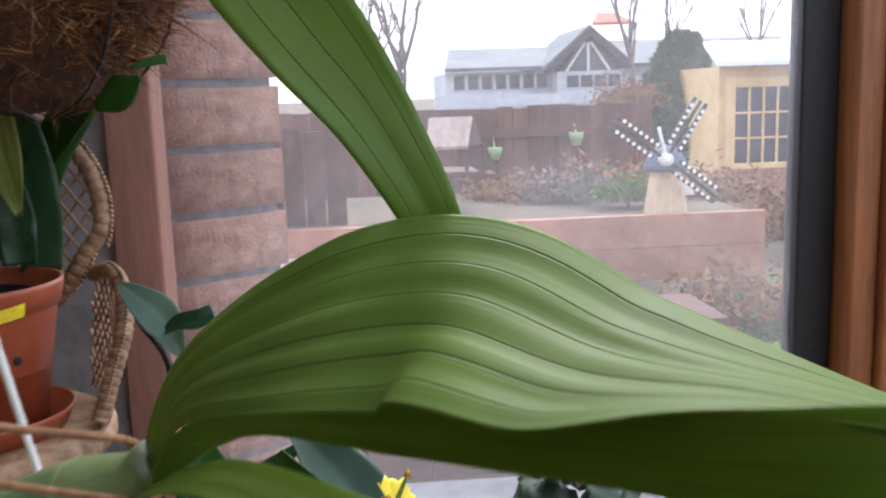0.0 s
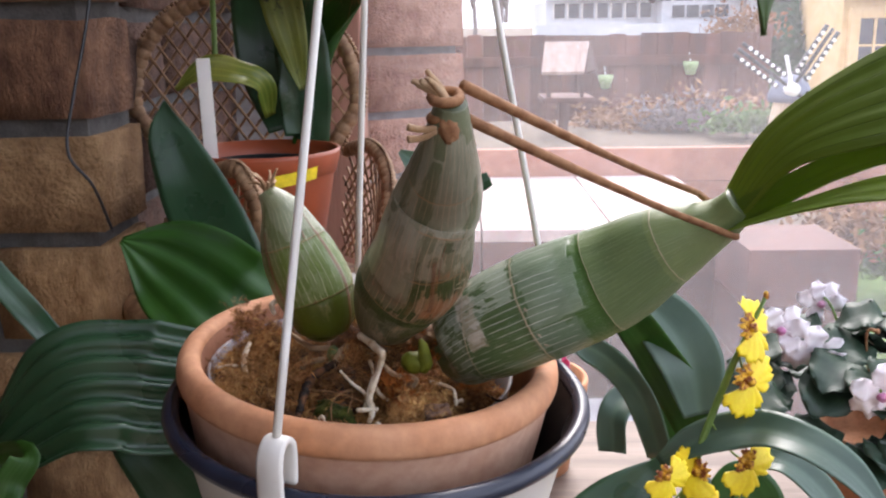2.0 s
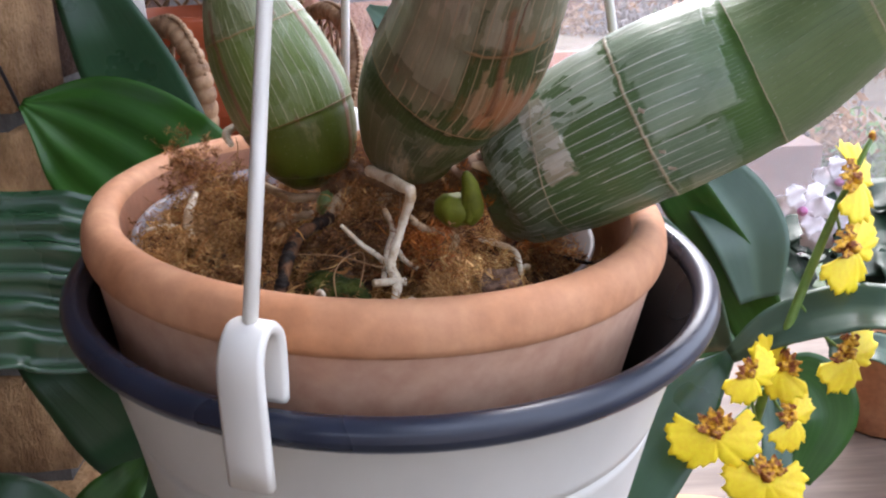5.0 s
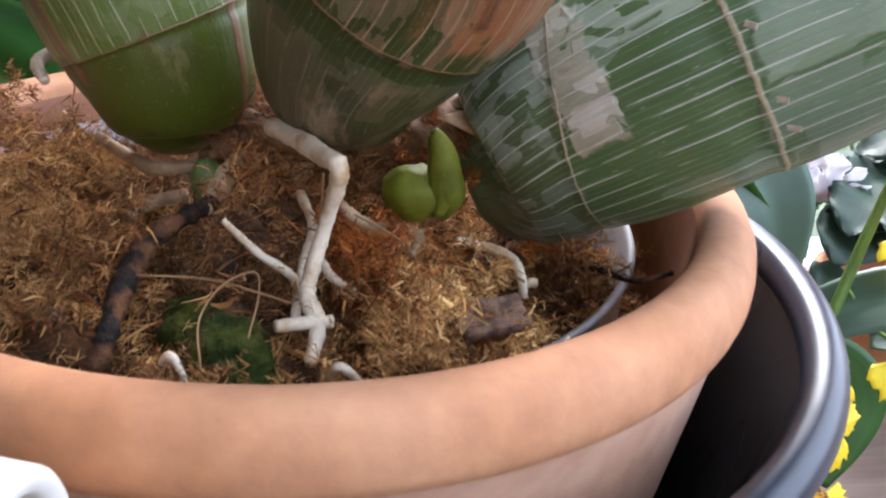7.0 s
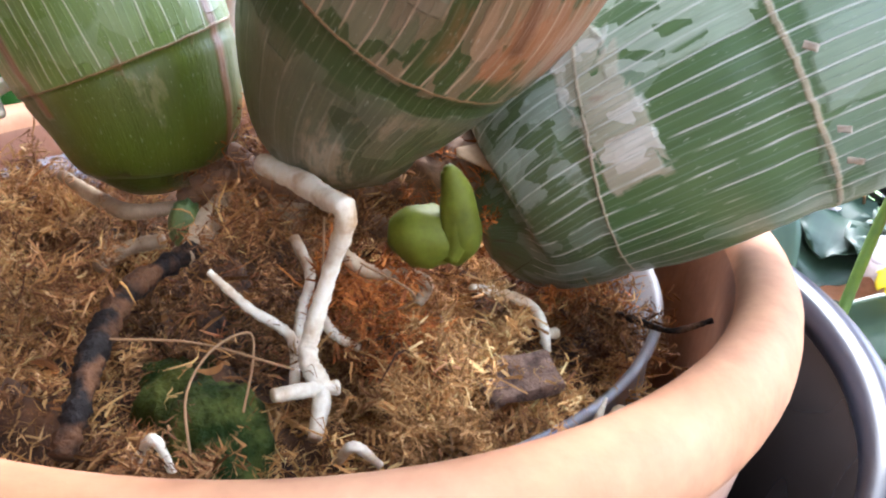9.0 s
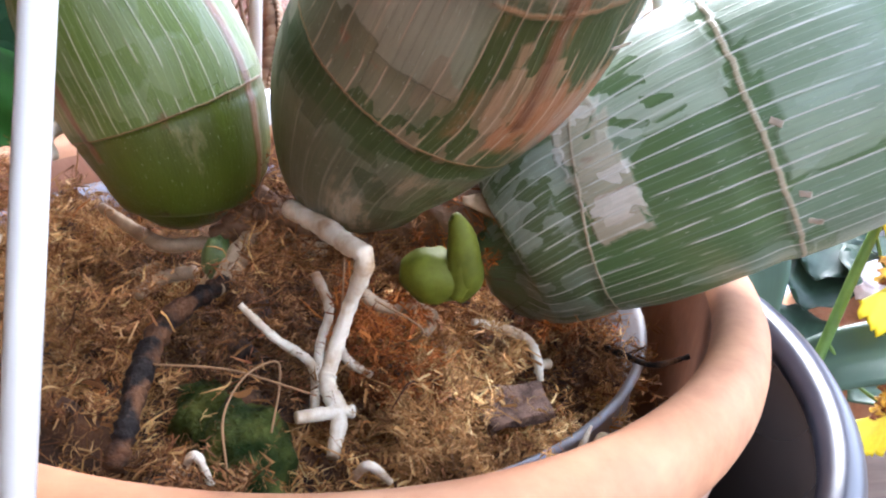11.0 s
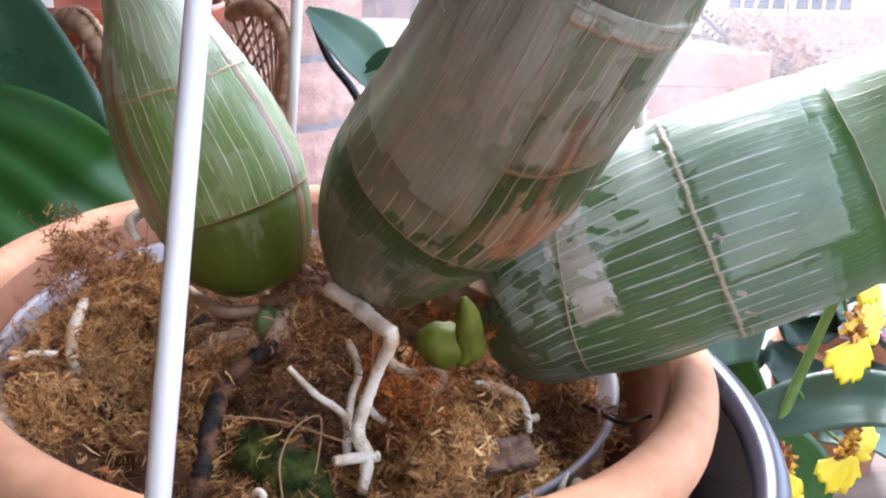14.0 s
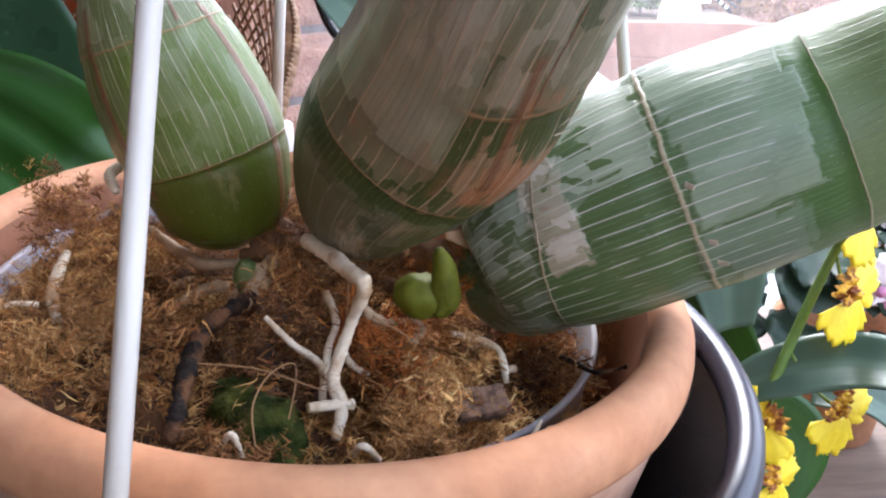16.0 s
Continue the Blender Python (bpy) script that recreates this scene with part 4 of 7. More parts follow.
def moss_sprigs(count, seed, place, reach, thick, leaf_len):
    """Sprigs of dried moss: bent stems, each set all round with fine curled leaves, as one mesh."""
    rg = np.random.RandomState(seed)
    verts, faces, base = [], [], 0
    for _ in range(count):
        x, y, z, heading, lift = place(rg)
        ln = reach * rg.uniform(0.4, 1.25)
        d = np.array([math.cos(heading), math.sin(heading), 0.5 * lift])
        d /= np.linalg.norm(d)
        bend, curl = rg.uniform(-1.6, 1.6, 3) * (1, 1, 0.6), rg.uniform(-2.4, 2.4, 3) * (1, 1, 0.6)
        side = np.cross(d, (0, 0, 1.0))
        side /= np.linalg.norm(side) + 1e-9
        upv = np.cross(side, d)
        fat = rg.uniform(0.45, 1.35)
        n = max(10, int(ln / 0.00008))
        s = (np.arange(n) / n - 0.5)[:, None]
        q = np.array([x, y, z]) + d * ln * s + bend * ln * s * s + curl * ln * s**3
        a = rg.uniform(0, 6.28, n)[:, None]
        out = side * np.cos(a) + upv * np.sin(a)
        w = leaf_len * rg.uniform(0.5, 1.6, (n, 1)) * fat
        tip = d * rg.uniform(-0.1, 1.2, (n, 1)) + out * rg.uniform(0.2, 1.0, (n, 1)) + rg.normal(0, 0.35, (n, 3))
        tip *= w / np.linalg.norm(tip, axis=1)[:, None]
        wid = np.cross(tip, out + rg.normal(0, 0.4, (n, 3))) * rg.uniform(0.025, 0.065, (n, 1))
        kink = rg.normal(0, 0.3, (n, 3)) * w
        q = q + out * thick * (1.15 - 1.7 * abs(s)) * fat * rg.uniform(0.0, 1, (n, 1)) ** 0.6
        v = np.stack([q - wid, q + wid, q + tip * 0.55 + wid + kink, q + tip * 0.55 - wid + kink, q + tip], 1).reshape(-1, 3)
        verts.append(v)
        k = base + 5 * np.arange(n)
        faces += [(i, i + 1, i + 2, i + 3) for i in k.tolist()] + [(i + 3, i + 2, i + 4) for i in k.tolist()]
        base += 5 * n
    me = bpy.data.meshes.new("sprigs")
    me.from_pydata(np.concatenate(verts).tolist(), [], faces)
    return me


def add_stuff(name, me, mat, parent):
    ob = new(name, me)
    me.materials.append(mat)
    ob.parent = parent
    ob["kind"] = "stuff"
    return ob


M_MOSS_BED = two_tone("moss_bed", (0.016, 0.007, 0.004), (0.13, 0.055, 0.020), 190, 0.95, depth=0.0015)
M_MOSS_STRAND = island_tones("moss_strands", ((0.0, (0.05, 0.018, 0.007)), (0.3, (0.24, 0.100, 0.032)), (0.65, (0.50, 0.255, 0.085)), (0.9, (0.68, 0.44, 0.19)), (1.0, (0.46, 0.15, 0.035))))
M_MOSS_GOLD = island_tones("golden_moss", ((0.0, (0.24, 0.112, 0.038)), (0.4, (0.40, 0.208, 0.074)), (0.8, (0.55, 0.325, 0.130)), (1.0, (0.66, 0.45, 0.22))))
M_MOSS_BROWN = island_tones("brown_moss", ((0.0, (0.085, 0.034, 0.013)), (0.4, (0.20, 0.084, 0.030)), (0.8, (0.35, 0.170, 0.064)), (1.0, (0.48, 0.28, 0.13))))
M_MOSS_RED = island_tones("russet_fibre", ((0.0, (0.11, 0.030, 0.008)), (0.5, (0.36, 0.105, 0.022)), (1.0, (0.56, 0.20, 0.045))))
moss = thing("moss", "brown and golden dried moss filling the terracotta pot", "moss", kind="stuff")
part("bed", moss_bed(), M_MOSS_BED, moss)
add_stuff("sprigs", moss_sprigs(520, 1, moss_place, 0.0125, 0.00085, 0.00150), M_MOSS_GOLD, moss)
add_stuff("sprigs", moss_sprigs(480, 2, moss_place, 0.0110, 0.00080, 0.00140), M_MOSS_BROWN, moss)
for seed, count, reach, thick in ((1, 5500, 0.0024, 0.00010), (2, 700, 0.0070, 0.00009), (3, 500, 0.0030, 0.00030), (4, 60, 0.0070, 0.00038)):
    add_stuff("strands", strands(count, seed, reach, thick, moss_place), M_MOSS_STRAND, moss)


def tuft_place(cx, cy, cz, size):
    def place(rg):
        q = rg.normal(0, 1, 3) * size
        return cx + q[0], cy + q[1], cz + q[2], rg.uniform(0, 6.28), rg.uniform(-1.2, 1.2)
    return place


# heaps that stand out of the bed: at the far rim, by the liner, behind the rods, under the bulbs
for seed, (cx, cy, cz, size, count, mat) in enumerate(((-0.043, 0.006, 1.2055, 0.0034, 70, M_MOSS_BROWN), (-0.0475, 0.0085, 1.2085, 0.0016, 26, M_MOSS_BROWN), (0.040, -0.016, 1.1895, 0.0034, 60, M_MOSS_BROWN), (0.036, -0.010, 1.1915, 0.0030, 50, M_MOSS_RED), (-0.036, -0.012, 1.1990, 0.0042, 80, M_MOSS_GOLD), (-0.040, -0.026, 1.1975, 0.0040, 70, M_MOSS_GOLD), (0.012, -0.026, 1.1940, 0.0026, 40, M_MOSS_RED), (0.006, -0.0225, 1.1985, 0.0018, 30, M_MOSS_RED), (-0.010, -0.050, 1.1930, 0.0018, 26, M_MOSS_BROWN), (0.0150, -0.0400, 1.1905, 0.0048, 110, M_MOSS_GOLD), (0.0200, -0.0270, 1.1900, 0.0034, 60, M_MOSS_GOLD), (-0.022, -0.020, 1.1985, 0.0034, 60, M_MOSS_BROWN), (-0.003, -0.014, 1.2045, 0.0030, 50, M_MOSS_BROWN), (-0.003, -0.004, 1.2085, 0.0032, 90, M_MOSS_BROWN), (0.016, -0.004, 1.2060, 0.0040, 100, M_MOSS_BROWN), (0.022, -0.010, 1.2050, 0.0026, 60, M_MOSS_RED), (-0.030, 0.008, 1.2030, 0.0026, 40, M_MOSS_GOLD), (0.008, -0.012, 1.2035, 0.0030, 60, M_MOSS_BROWN))):
    place = tuft_place(cx, cy, cz, size)
    add_stuff("tuft", moss_sprigs(int(count * 0.55), 60 + seed, place, 0.0085, 0.00070, 0.00135), mat, moss)
    add_stuff("tuft", strands(count, 20 + seed, 0.0036, 0.00011, place), M_MOSS_STRAND if mat is not M_MOSS_RED else M_MOSS_RED, moss)
liner = thing("liner_pot", "thin clear plastic liner pot inside the terracotta", "plant pot")
liner.matrix_world = Matrix.Translation((-0.0030, 0.0010, 0)) @ POT_M
part("wall", lathe(bmesh.new(), [(0.0500, -0.05), (0.0522, -0.006), (0.0532, -0.0052), (0.0536, -0.006), (0.0528, -0.0065), (0.0506, -0.05)], 96), M_LINER, liner)
M_BARK = two_tone("bark_chip", (0.060, 0.030, 0.019), (0.25, 0.145, 0.095), 620, 0.9, depth=0.002, spread=(0.34, 0.60))
chip = part("bark_chip", box(bmesh.new(), (-0.0042, -0.0026, -0.0008), (0.0042, 0.0026, 0.0010), 0.0005), M_BARK, None)
bmc = bmesh.new()
bmc.from_mesh(chip.data)
bmesh.ops.subdivide_edges(bmc, edges=bmc.edges, cuts=3, use_grid_fill=True)
for v in bmc.verts:
    v.co += Vector((noise.noise(v.co * 700), noise.noise(v.co * 700 + Vector((9, 0, 0))), noise.noise(v.co * 600 + Vector((0, 5, 0))))) * 0.0007
bmc.to_mesh(chip.data)
bmc.free()
chip.matrix_world = pose(0.0243, -0.0350, 1.1920, 24, -4, 10)
tagged(chip, "rough brown chip of bark lying on the moss", "bark chip")

# ---------------------------------------------------------------- hanger
HOOK = Vector((0.011, 0.020, 1.505))
hanger = thing("pot_hanger", "white plastic pot hanger with three rods and clips", "plant hanger")


def hanger_rod(angle):
    rim = CACHE_M @ Vector((0.0715 * math.cos(angle), 0.0715 * math.sin(angle), 0.0))
    top = CACHE_M @ Vector((0.0722 * math.cos(angle), 0.0722 * math.sin(angle), 0.0195))
    part("rod", tube(bmesh.new(), [top, top.lerp(HOOK, 0.5), HOOK], 0.00125, 10, 12), M_WHITE, hanger)
    bm = bmesh.new()
    # a hooked strap that grips the rim
    prof = [(0.0755, -0.0085), (0.0765, 0.010), (0.0757, 0.0162), (0.0728, 0.0190), (0.0695, 0.0180), (0.0674, 0.0148), (0.0668, 0.008), (0.0666, 0.003)]
    rows = []
    for r, z in spline(prof, 28):
        rows.append([(r, z)])
    side = Vector((-math.sin(angle), math.cos(angle), 0))
    out = Vector((math.cos(angle), math.sin(angle), 0))
    rings = []
    path = [out * float(r) + Vector((0, 0, float(z))) for r, z in spline(prof, 28)]
    for k, p in enumerate(path):
        d = (path[min(k + 1, 28)] - path[max(k - 1, 0)]).normalized()
        n = side.cross(d).normalized()
        w, th = 0.0040 - 0.0010 * (k / 28), 0.0011
        rings.append([CACHE_M @ (p + side * a * w + n * b * th) for a, b in ((-1, -0.6), (-0.8, -1), (0.8, -1), (1, -0.6), (1, 0.6), (0.8, 1), (-0.8, 1), (-1, 0.6))])
    part("clip", loft(bm, rings), M_WHITE, hanger)


for deg in (-108, 31, 102):
    hanger_rod(radians(deg))
part("hook", tube(bmesh.new(), [HOOK - Vector((0, 0, 0.004)), HOOK + Vector((0, 0, 0.02)), HOOK + Vector((0.012, 0, 0.04)), HOOK + Vector((0.0, 0, 0.06)), HOOK + Vector((-0.01, 0, 0.05))], 0.0022, 10, 30), M_WHITE, hanger)
M_BEAM = two_tone("stained_beam", (0.20, 0.07, 0.025), (0.30, 0.12, 0.045), 14, 0.5, depth=0.0005, stretch=(3, 0.3, 3))
beam = part("roof_beam", boxed((0.0, -2.6, 1.60), (0.05, 0.94, 1.68), 0.004), M_BEAM)
tagged(beam, "brown timber beam above the hanging plants", "beam", kind="structure")

# ---------------------------------------------------------------- leaves beside the pot
M_DARKLEAF = leaf_material("dark_leaf", (0.014, 0.045, 0.018), (0.030, 0.080, 0.034), 3, 0.03, 0.30, 0.12)
M_MIDLEAF = leaf_material("mid_leaf", (0.016, 0.070, 0.006), (0.036, 0.120, 0.012), 3.5, 0.06, 0.42, 0.22)
M_GREYLEAF = leaf_material("grey_green_leaf", (0.035, 0.075, 0.050), (0.075, 0.125, 0.085), 1, 0.25, 0.38, 0.12, streak=70)
M_STEM = two_tone("green_stem", (0.09, 0.17, 0.03), (0.16, 0.26, 0.05), 60, 0.5)


def leafy(name, label, blades, at, category="plant"):
    ob = thing(name, label, category)
    for n, (mat, sp, wd, nr, pl, pd, fo) in enumerate(blades):
        part("leaf", leaf(bmesh.new(), sp, wd, nr, pl, pd, fo, 0.0006, 28 if pl > 1 else 10, 36, 0.001, n + at), mat, ob)
    return ob


UPF = (0.05, -0.75, 0.65)
shelf_plant = leafy("foliage_plant", "leafy pot plant with dark pleated leaves beside the pot", (
    (M_DARKLEAF, [(-0.010, 0.120, 1.135), (-0.0923, 0.0796, 1.1533), (-0.1166, 0.0704, 1.1599), (-0.1394, 0.0647, 1.1597), (-0.1641, 0.0649, 1.1412), (-0.1949, 0.0722, 1.1102)], [0.020, 0.030, 0.031, 0.030, 0.024, 0.004], [UPF, UPF, (0, -0.7, 0.7), (-0.2, -0.75, 0.6), (-0.7, -0.65, 0.35), (-0.8, -0.55, 0.2)], 6, 0.0034, 0.0),
    (M_MIDLEAF, [(-0.030, 0.200, 1.120), (-0.0915, 0.1877, 1.1533), (-0.1183, 0.1965, 1.1710), (-0.1424, 0.2044, 1.1842), (-0.1635, 0.2063, 1.1940)], [0.020, 0.034, 0.034, 0.024, 0.002], [(0.2, -0.85, 0.5), (0.2, -0.85, 0.5), (0.1, -0.85, 0.5), (0, -0.85, 0.5), (0, -0.85, 0.5)], 4, 0.0016, 0.05),
    (M_DARKLEAF, [(-0.1068, 0.2673, 1.1433), (-0.1249, 0.2747, 1.1758), (-0.1459, 0.2929, 1.2103), (-0.1605, 0.3006, 1.2433), (-0.1640, 0.3058, 1.2652)], [0.020, 0.024, 0.022, 0.014, 0.001], [(0.1, -0.95, 0.1)] * 5, 0, 0, 0.12),
    (M_DARKLEAF, [(-0.1327, 0.1066, 1.1205), (-0.1109, 0.1002, 1.1015), (-0.0892, 0.1005, 1.0704), (-0.0767, 0.0983, 1.0307)], [0.010, 0.018, 0.020, 0.014], [(-0.3, -0.8, 0.5)] * 4, 1, 0.0006, 0.18),
    (M_MIDLEAF, [(-0.0904, 0.0841, 1.0851), (-0.1000, 0.0764, 1.0764), (-0.1129, 0.0675, 1.0635)], [0.001, 0.009, 0.011], [(0.1, -0.8, 0.5)] * 3, 0, 0, 0.15),
    (M_DARKLEAF, [(-0.1726, 0.0563, 1.0902), (-0.1461, 0.0542, 1.0857), (-0.1215, 0.0560, 1.0764), (-0.0991, 0.0629, 1.0500)], [0.004, 0.013, 0.014, 0.006], [(0.1, -0.6, 0.8)] * 4, 0, 0, 0.12),
    (M_DARKLEAF, [(-0.2099, 0.1272, 1.2114), (-0.1880, 0.1217, 1.1869), (-0.1678, 0.1250, 1.1563), (-0.1522, 0.1294, 1.1302)], [0.006, 0.0065, 0.006, 0.004], [(0.5, -0.8, 0.4)] * 4, 0, 0, 0.2),
    (M_MIDLEAF, [(-0.235, 0.09, 1.105), (-0.1423, 0.0215, 1.1515), (-0.1408, 0.0093, 1.1434), (-0.1464, 0.0057, 1.1289)], [0.003, 0.005, 0.006, 0.006], [(0.3, -0.9, 0.2)] * 4, 0, 0, 0.15),
), 3)
stalk = [(-0.06, 0.16, 0.845), (-0.06, 0.15, 1.00), (-0.055, 0.16, 1.10)]
part("stem", tube(bmesh.new(), stalk, [0.008, 0.006, 0.004], 10), M_STEM, shelf_plant)
part("pot", lathe(bmesh.new(), [(0.0, 0.0), (0.045, 0.0), (0.058, 0.10), (0.062, 0.10), (0.062, 0.115), (0.054, 0.115), (0.052, 0.09), (0.0, 0.088)], 48), M_TERRA, shelf_plant).location = (-0.06, 0.16, 0.842)

# ---------------------------------------------------------------- yellow-flowered orchid
M_YELLOW = two_tone("yellow_petal", (0.80, 0.56, 0.005), (0.90, 0.70, 0.015), 90, 0.5, depth=0.0003)
M_RUST = two_tone("rust_petal", (0.24, 0.055, 0.006), (0.78, 0.42, 0.015), 330, 0.55, spread=(0.42, 0.58))
onc = thing("yellow_orchid", "orchid with a spray of yellow and brown flowers", "orchid")
for n, (mat, sp, wd, nr, pl, pd, fo) in enumerate((
    (M_GREYLEAF, [(0.1296, 0.1145, 1.0988), (0.1458, 0.1082, 1.1132), (0.1671, 0.1000, 1.1222), (0.1847, 0.0845, 1.1244), (0.2029, 0.0710, 1.1160), (0.2203, 0.0592, 1.0963)], [0.003, 0.0085, 0.0105, 0.0105, 0.009, 0.003], [(-0.2, -0.65, 0.75), (-0.1, -0.65, 0.75), (0, -0.6, 0.8), (0.1, -0.6, 0.8), (0.3, -0.6, 0.7), (0.4, -0.6, 0.6)], 0, 0, 0.22),
    (M_DARKLEAF, [(0.0574, 0.0759, 1.0364), (0.0818, 0.0921, 1.0566), (0.1073, 0.1086, 1.0781), (0.1352, 0.1243, 1.0971)], [0.014, 0.0185, 0.015, 0.001], [(-0.3, -0.85, 0.4)] * 4, 0, 0, 0.15),
    (M_MIDLEAF, [(0.1761, 0.1880, 1.0690), (0.1612, 0.1975, 1.0985), (0.1436, 0.1962, 1.1266), (0.1293, 0.1923, 1.1467), (0.1149, 0.1984, 1.1652)], [0.013, 0.0145, 0.013, 0.011, 0.004], [(-0.5, -0.8, 0.3)] * 5, 0, 0, 0.18),
    (M_GREYLEAF, [(0.1413, 0.1605, 1.0790), (0.1292, 0.1609, 1.1130), (0.1142, 0.1620, 1.1323), (0.0980, 0.1605, 1.1433), (0.0883, 0.1608, 1.1433)], [0.008, 0.0085, 0.008, 0.007, 0.003], [(-0.6, -0.7, 0.4)] * 5, 0, 0, 0.2),
    (M_GREYLEAF, [(0.1774, 0.1320, 1.0912), (0.1946, 0.1219, 1.0940), (0.2104, 0.1127, 1.0822), (0.2205, 0.1010, 1.0622), (0.2252, 0.0932, 1.0375)], [0.004, 0.008, 0.009, 0.008, 0.004], [(0.3, -0.6, 0.7)] * 5, 0, 0, 0.2),
    (M_MIDLEAF, [(0.1756, 0.1807, 1.0455), (0.1911, 0.1821, 1.0512), (0.2015, 0.1763, 1.0335), (0.1871, 0.1676, 1.0044)], [0.006, 0.014, 0.016, 0.006], [(0.1, -0.95, 0.2)] * 4, 0, 0, 0.15),
    (M_MIDLEAF, [(0.1556, 0.2050, 1.0548), (0.1527, 0.2108, 1.0732), (0.1482, 0.2166, 1.0915)], [0.011, 0.011, 0.004], [(0.1, -0.95, 0.2)] * 3, 0, 0, 0.15),
    (M_GREYLEAF, [(0.1169, 0.1733, 1.0758), (0.1171, 0.1778, 1.0944), (0.1270, 0.1903, 1.1028), (0.1420, 0.2007, 1.1019)], [0.008, 0.009, 0.008, 0.002], [(-0.5, -0.8, 0.2)] * 4, 0, 0, 0.2),
    (M_DARKLEAF, [(0.1006, 0.1608, 0.9759), (0.1103, 0.1678, 0.9993), (0.1215, 0.1748, 1.0226), (0.1295, 0.1801, 1.0401)], [0.012, 0.016, 0.013, 0.002], [(0.2, -0.9, 0.2)] * 4, 0, 0, 0.15),
    (M_DARKLEAF, [(0.1412, 0.1253, 0.9995), (0.1586, 0.1332, 1.0263), (0.1652, 0.1487, 1.0429), (0.1661, 0.1655, 1.0633)], [0.008, 0.009, 0.008, 0.004], [(0.2, -0.9, 0.2)] * 4, 0, 0, 0.15),
)):
    part("leaf", leaf(bmesh.new(), sp, wd, nr, pl, pd, fo, 0.0007, 10, 32, 0.0006, 40 + n), mat, onc)
stemp = [(0.1354, 0.1043, 1.0328), (0.1368, 0.1048, 1.0680), (0.1457, 0.1061, 1.1065), (0.1621, 0.1136, 1.1488), (0.1780, 0.1188, 1.1835)]
stem = part("flower_stem", tube(bmesh.new(), stemp, [0.0022, 0.0020, 0.0018, 0.0016, 0.0009], 10), M_STEM, onc)


def dancing_flower(at, roll, size, facing):
    """A small rust-spotted head with a wide frilled yellow lip."""
    m = Matrix.Translation(at) @ Vector(facing).to_track_quat("Z", "Y").to_matrix().to_4x4() @ pose(0, 0, 0, 0, 0, roll)
    bm = bmesh.new()
    rg = random.Random(int(roll * 10) + 7)
    n, rows = 56, []
    ph = [rg.uniform(0, 6.28) for _ in range(4)]
    for i in range(11):
        s = i / 10
        row = []
        for j in range(n + 1):
            b = radians(-128 + 256 * j / n)
            a = b - math.pi / 2
            lobe = 0.62 + 0.48 * abs(math.sin(b)) ** 0.7 - 0.10 * math.exp(-((b / 0.20) ** 2))
            frill = (0.055 * math.sin(b * 11 + ph[0]) + 0.05 * math.sin(b * 21 + ph[1]) + 0.04 * math.sin(b * 37 + ph[2])) * s**3
            r = size * 1.12 * s * (lobe + frill)
            ruff = size * (0.045 * math.sin(b * 5 + ph[3]) + 0.022 * math.sin(b * 13 + ph[0])) * s * s
            row.append(bm.verts.new(m @ Vector((1.18 * r * math.cos(a), r * math.sin(a) * 1.05 - 0.12 * size, ruff - 0.22 * size * s * s))))
        rows.append(row)
    for a, b in zip(rows[1:], rows[2:]):
        for j in range(n):
            bm.faces.new((a[j], a[j + 1], b[j + 1], b[j]))
    for v in rows[0]:
        bm.verts.remove(v)
    fl_ob = part("flower", bm, M_YELLOW, onc, "yellow frilled lip with a rust head")
    solid = fl_ob.modifiers.new("thick", "SOLIDIFY")
    solid.thickness = 0.0004
    for k in range(6):
        a = radians(10 + k * 32) + rg.uniform(-0.15, 0.15)
        tip = Vector((math.cos(a) * size * 0.66, math.sin(a) * size * 0.58 + size * 0.22, size * rg.uniform(-0.1, 0.3)))
        part("sepal", leaf(bmesh.new(), [m @ Vector((0, size * 0.1, 0)), m @ (tip * 0.6 + Vector((0, 0, size * 0.08))), m @ tip], [size * 0.05, size * 0.15, size * 0.03], [m.to_3x3() @ Vector((0, 0, 1))] * 3, thick=0.0003, nv=4, nu=8, wave=size * 0.12, seed=k), M_RUST, fl_ob)
    part("column", blob(bmesh.new(), m @ Vector((0, size * 0.05, size * 0.08)), (size * 0.25, size * 0.22, size * 0.20), lumps=0.7, freq=4, seed=roll), M_RUST, fl_ob)
    return fl_ob


for at, roll, size, facing, joint in (
    ((0.1701, 0.1124, 1.1691), 62, 0.0127, (0.45, -0.75, 0.5), 0.93),
    ((0.1679, 0.1050, 1.1451), 48, 0.0136, (0.35, -0.85, 0.35), 0.82),
    ((0.1676, 0.0970, 1.1061), 40, 0.0123, (0.3, -0.9, 0.35), 0.62),
    ((0.1438, 0.0992, 1.1010), -60, 0.0106, (-0.3, -0.8, 0.5), 0.55),
    ((0.1160, 0.0883, 1.0809), 4, 0.0140, (-0.1, -0.9, 0.42), 0.40),
    ((0.1465, 0.0935, 1.0829), 55, 0.0106, (0.3, -0.85, 0.4), 0.42),
    ((0.1346, 0.0827, 1.0643), -8, 0.0127, (0.0, -0.9, 0.45), 0.2),
    ((0.1272, 0.0879, 1.1045), 40, 0.0093, (0.1, -0.9, 0.4), 0.3),
):
    fo = dancing_flower(at, roll, size * 0.86, facing)
    j = Vector(spline(stemp, 40)[int(joint * 40)])
    part("stalk", tube(bmesh.new(), [j, j.lerp(Vector(at), 0.5) + Vector((0, 0, -0.003)), Vector(at)], 0.0006, 6, 8), M_STEM, fo)
part("bud", blob(bmesh.new(), stemp[-1], (0.0014, 0.0014, 0.002)), M_RUST, onc)
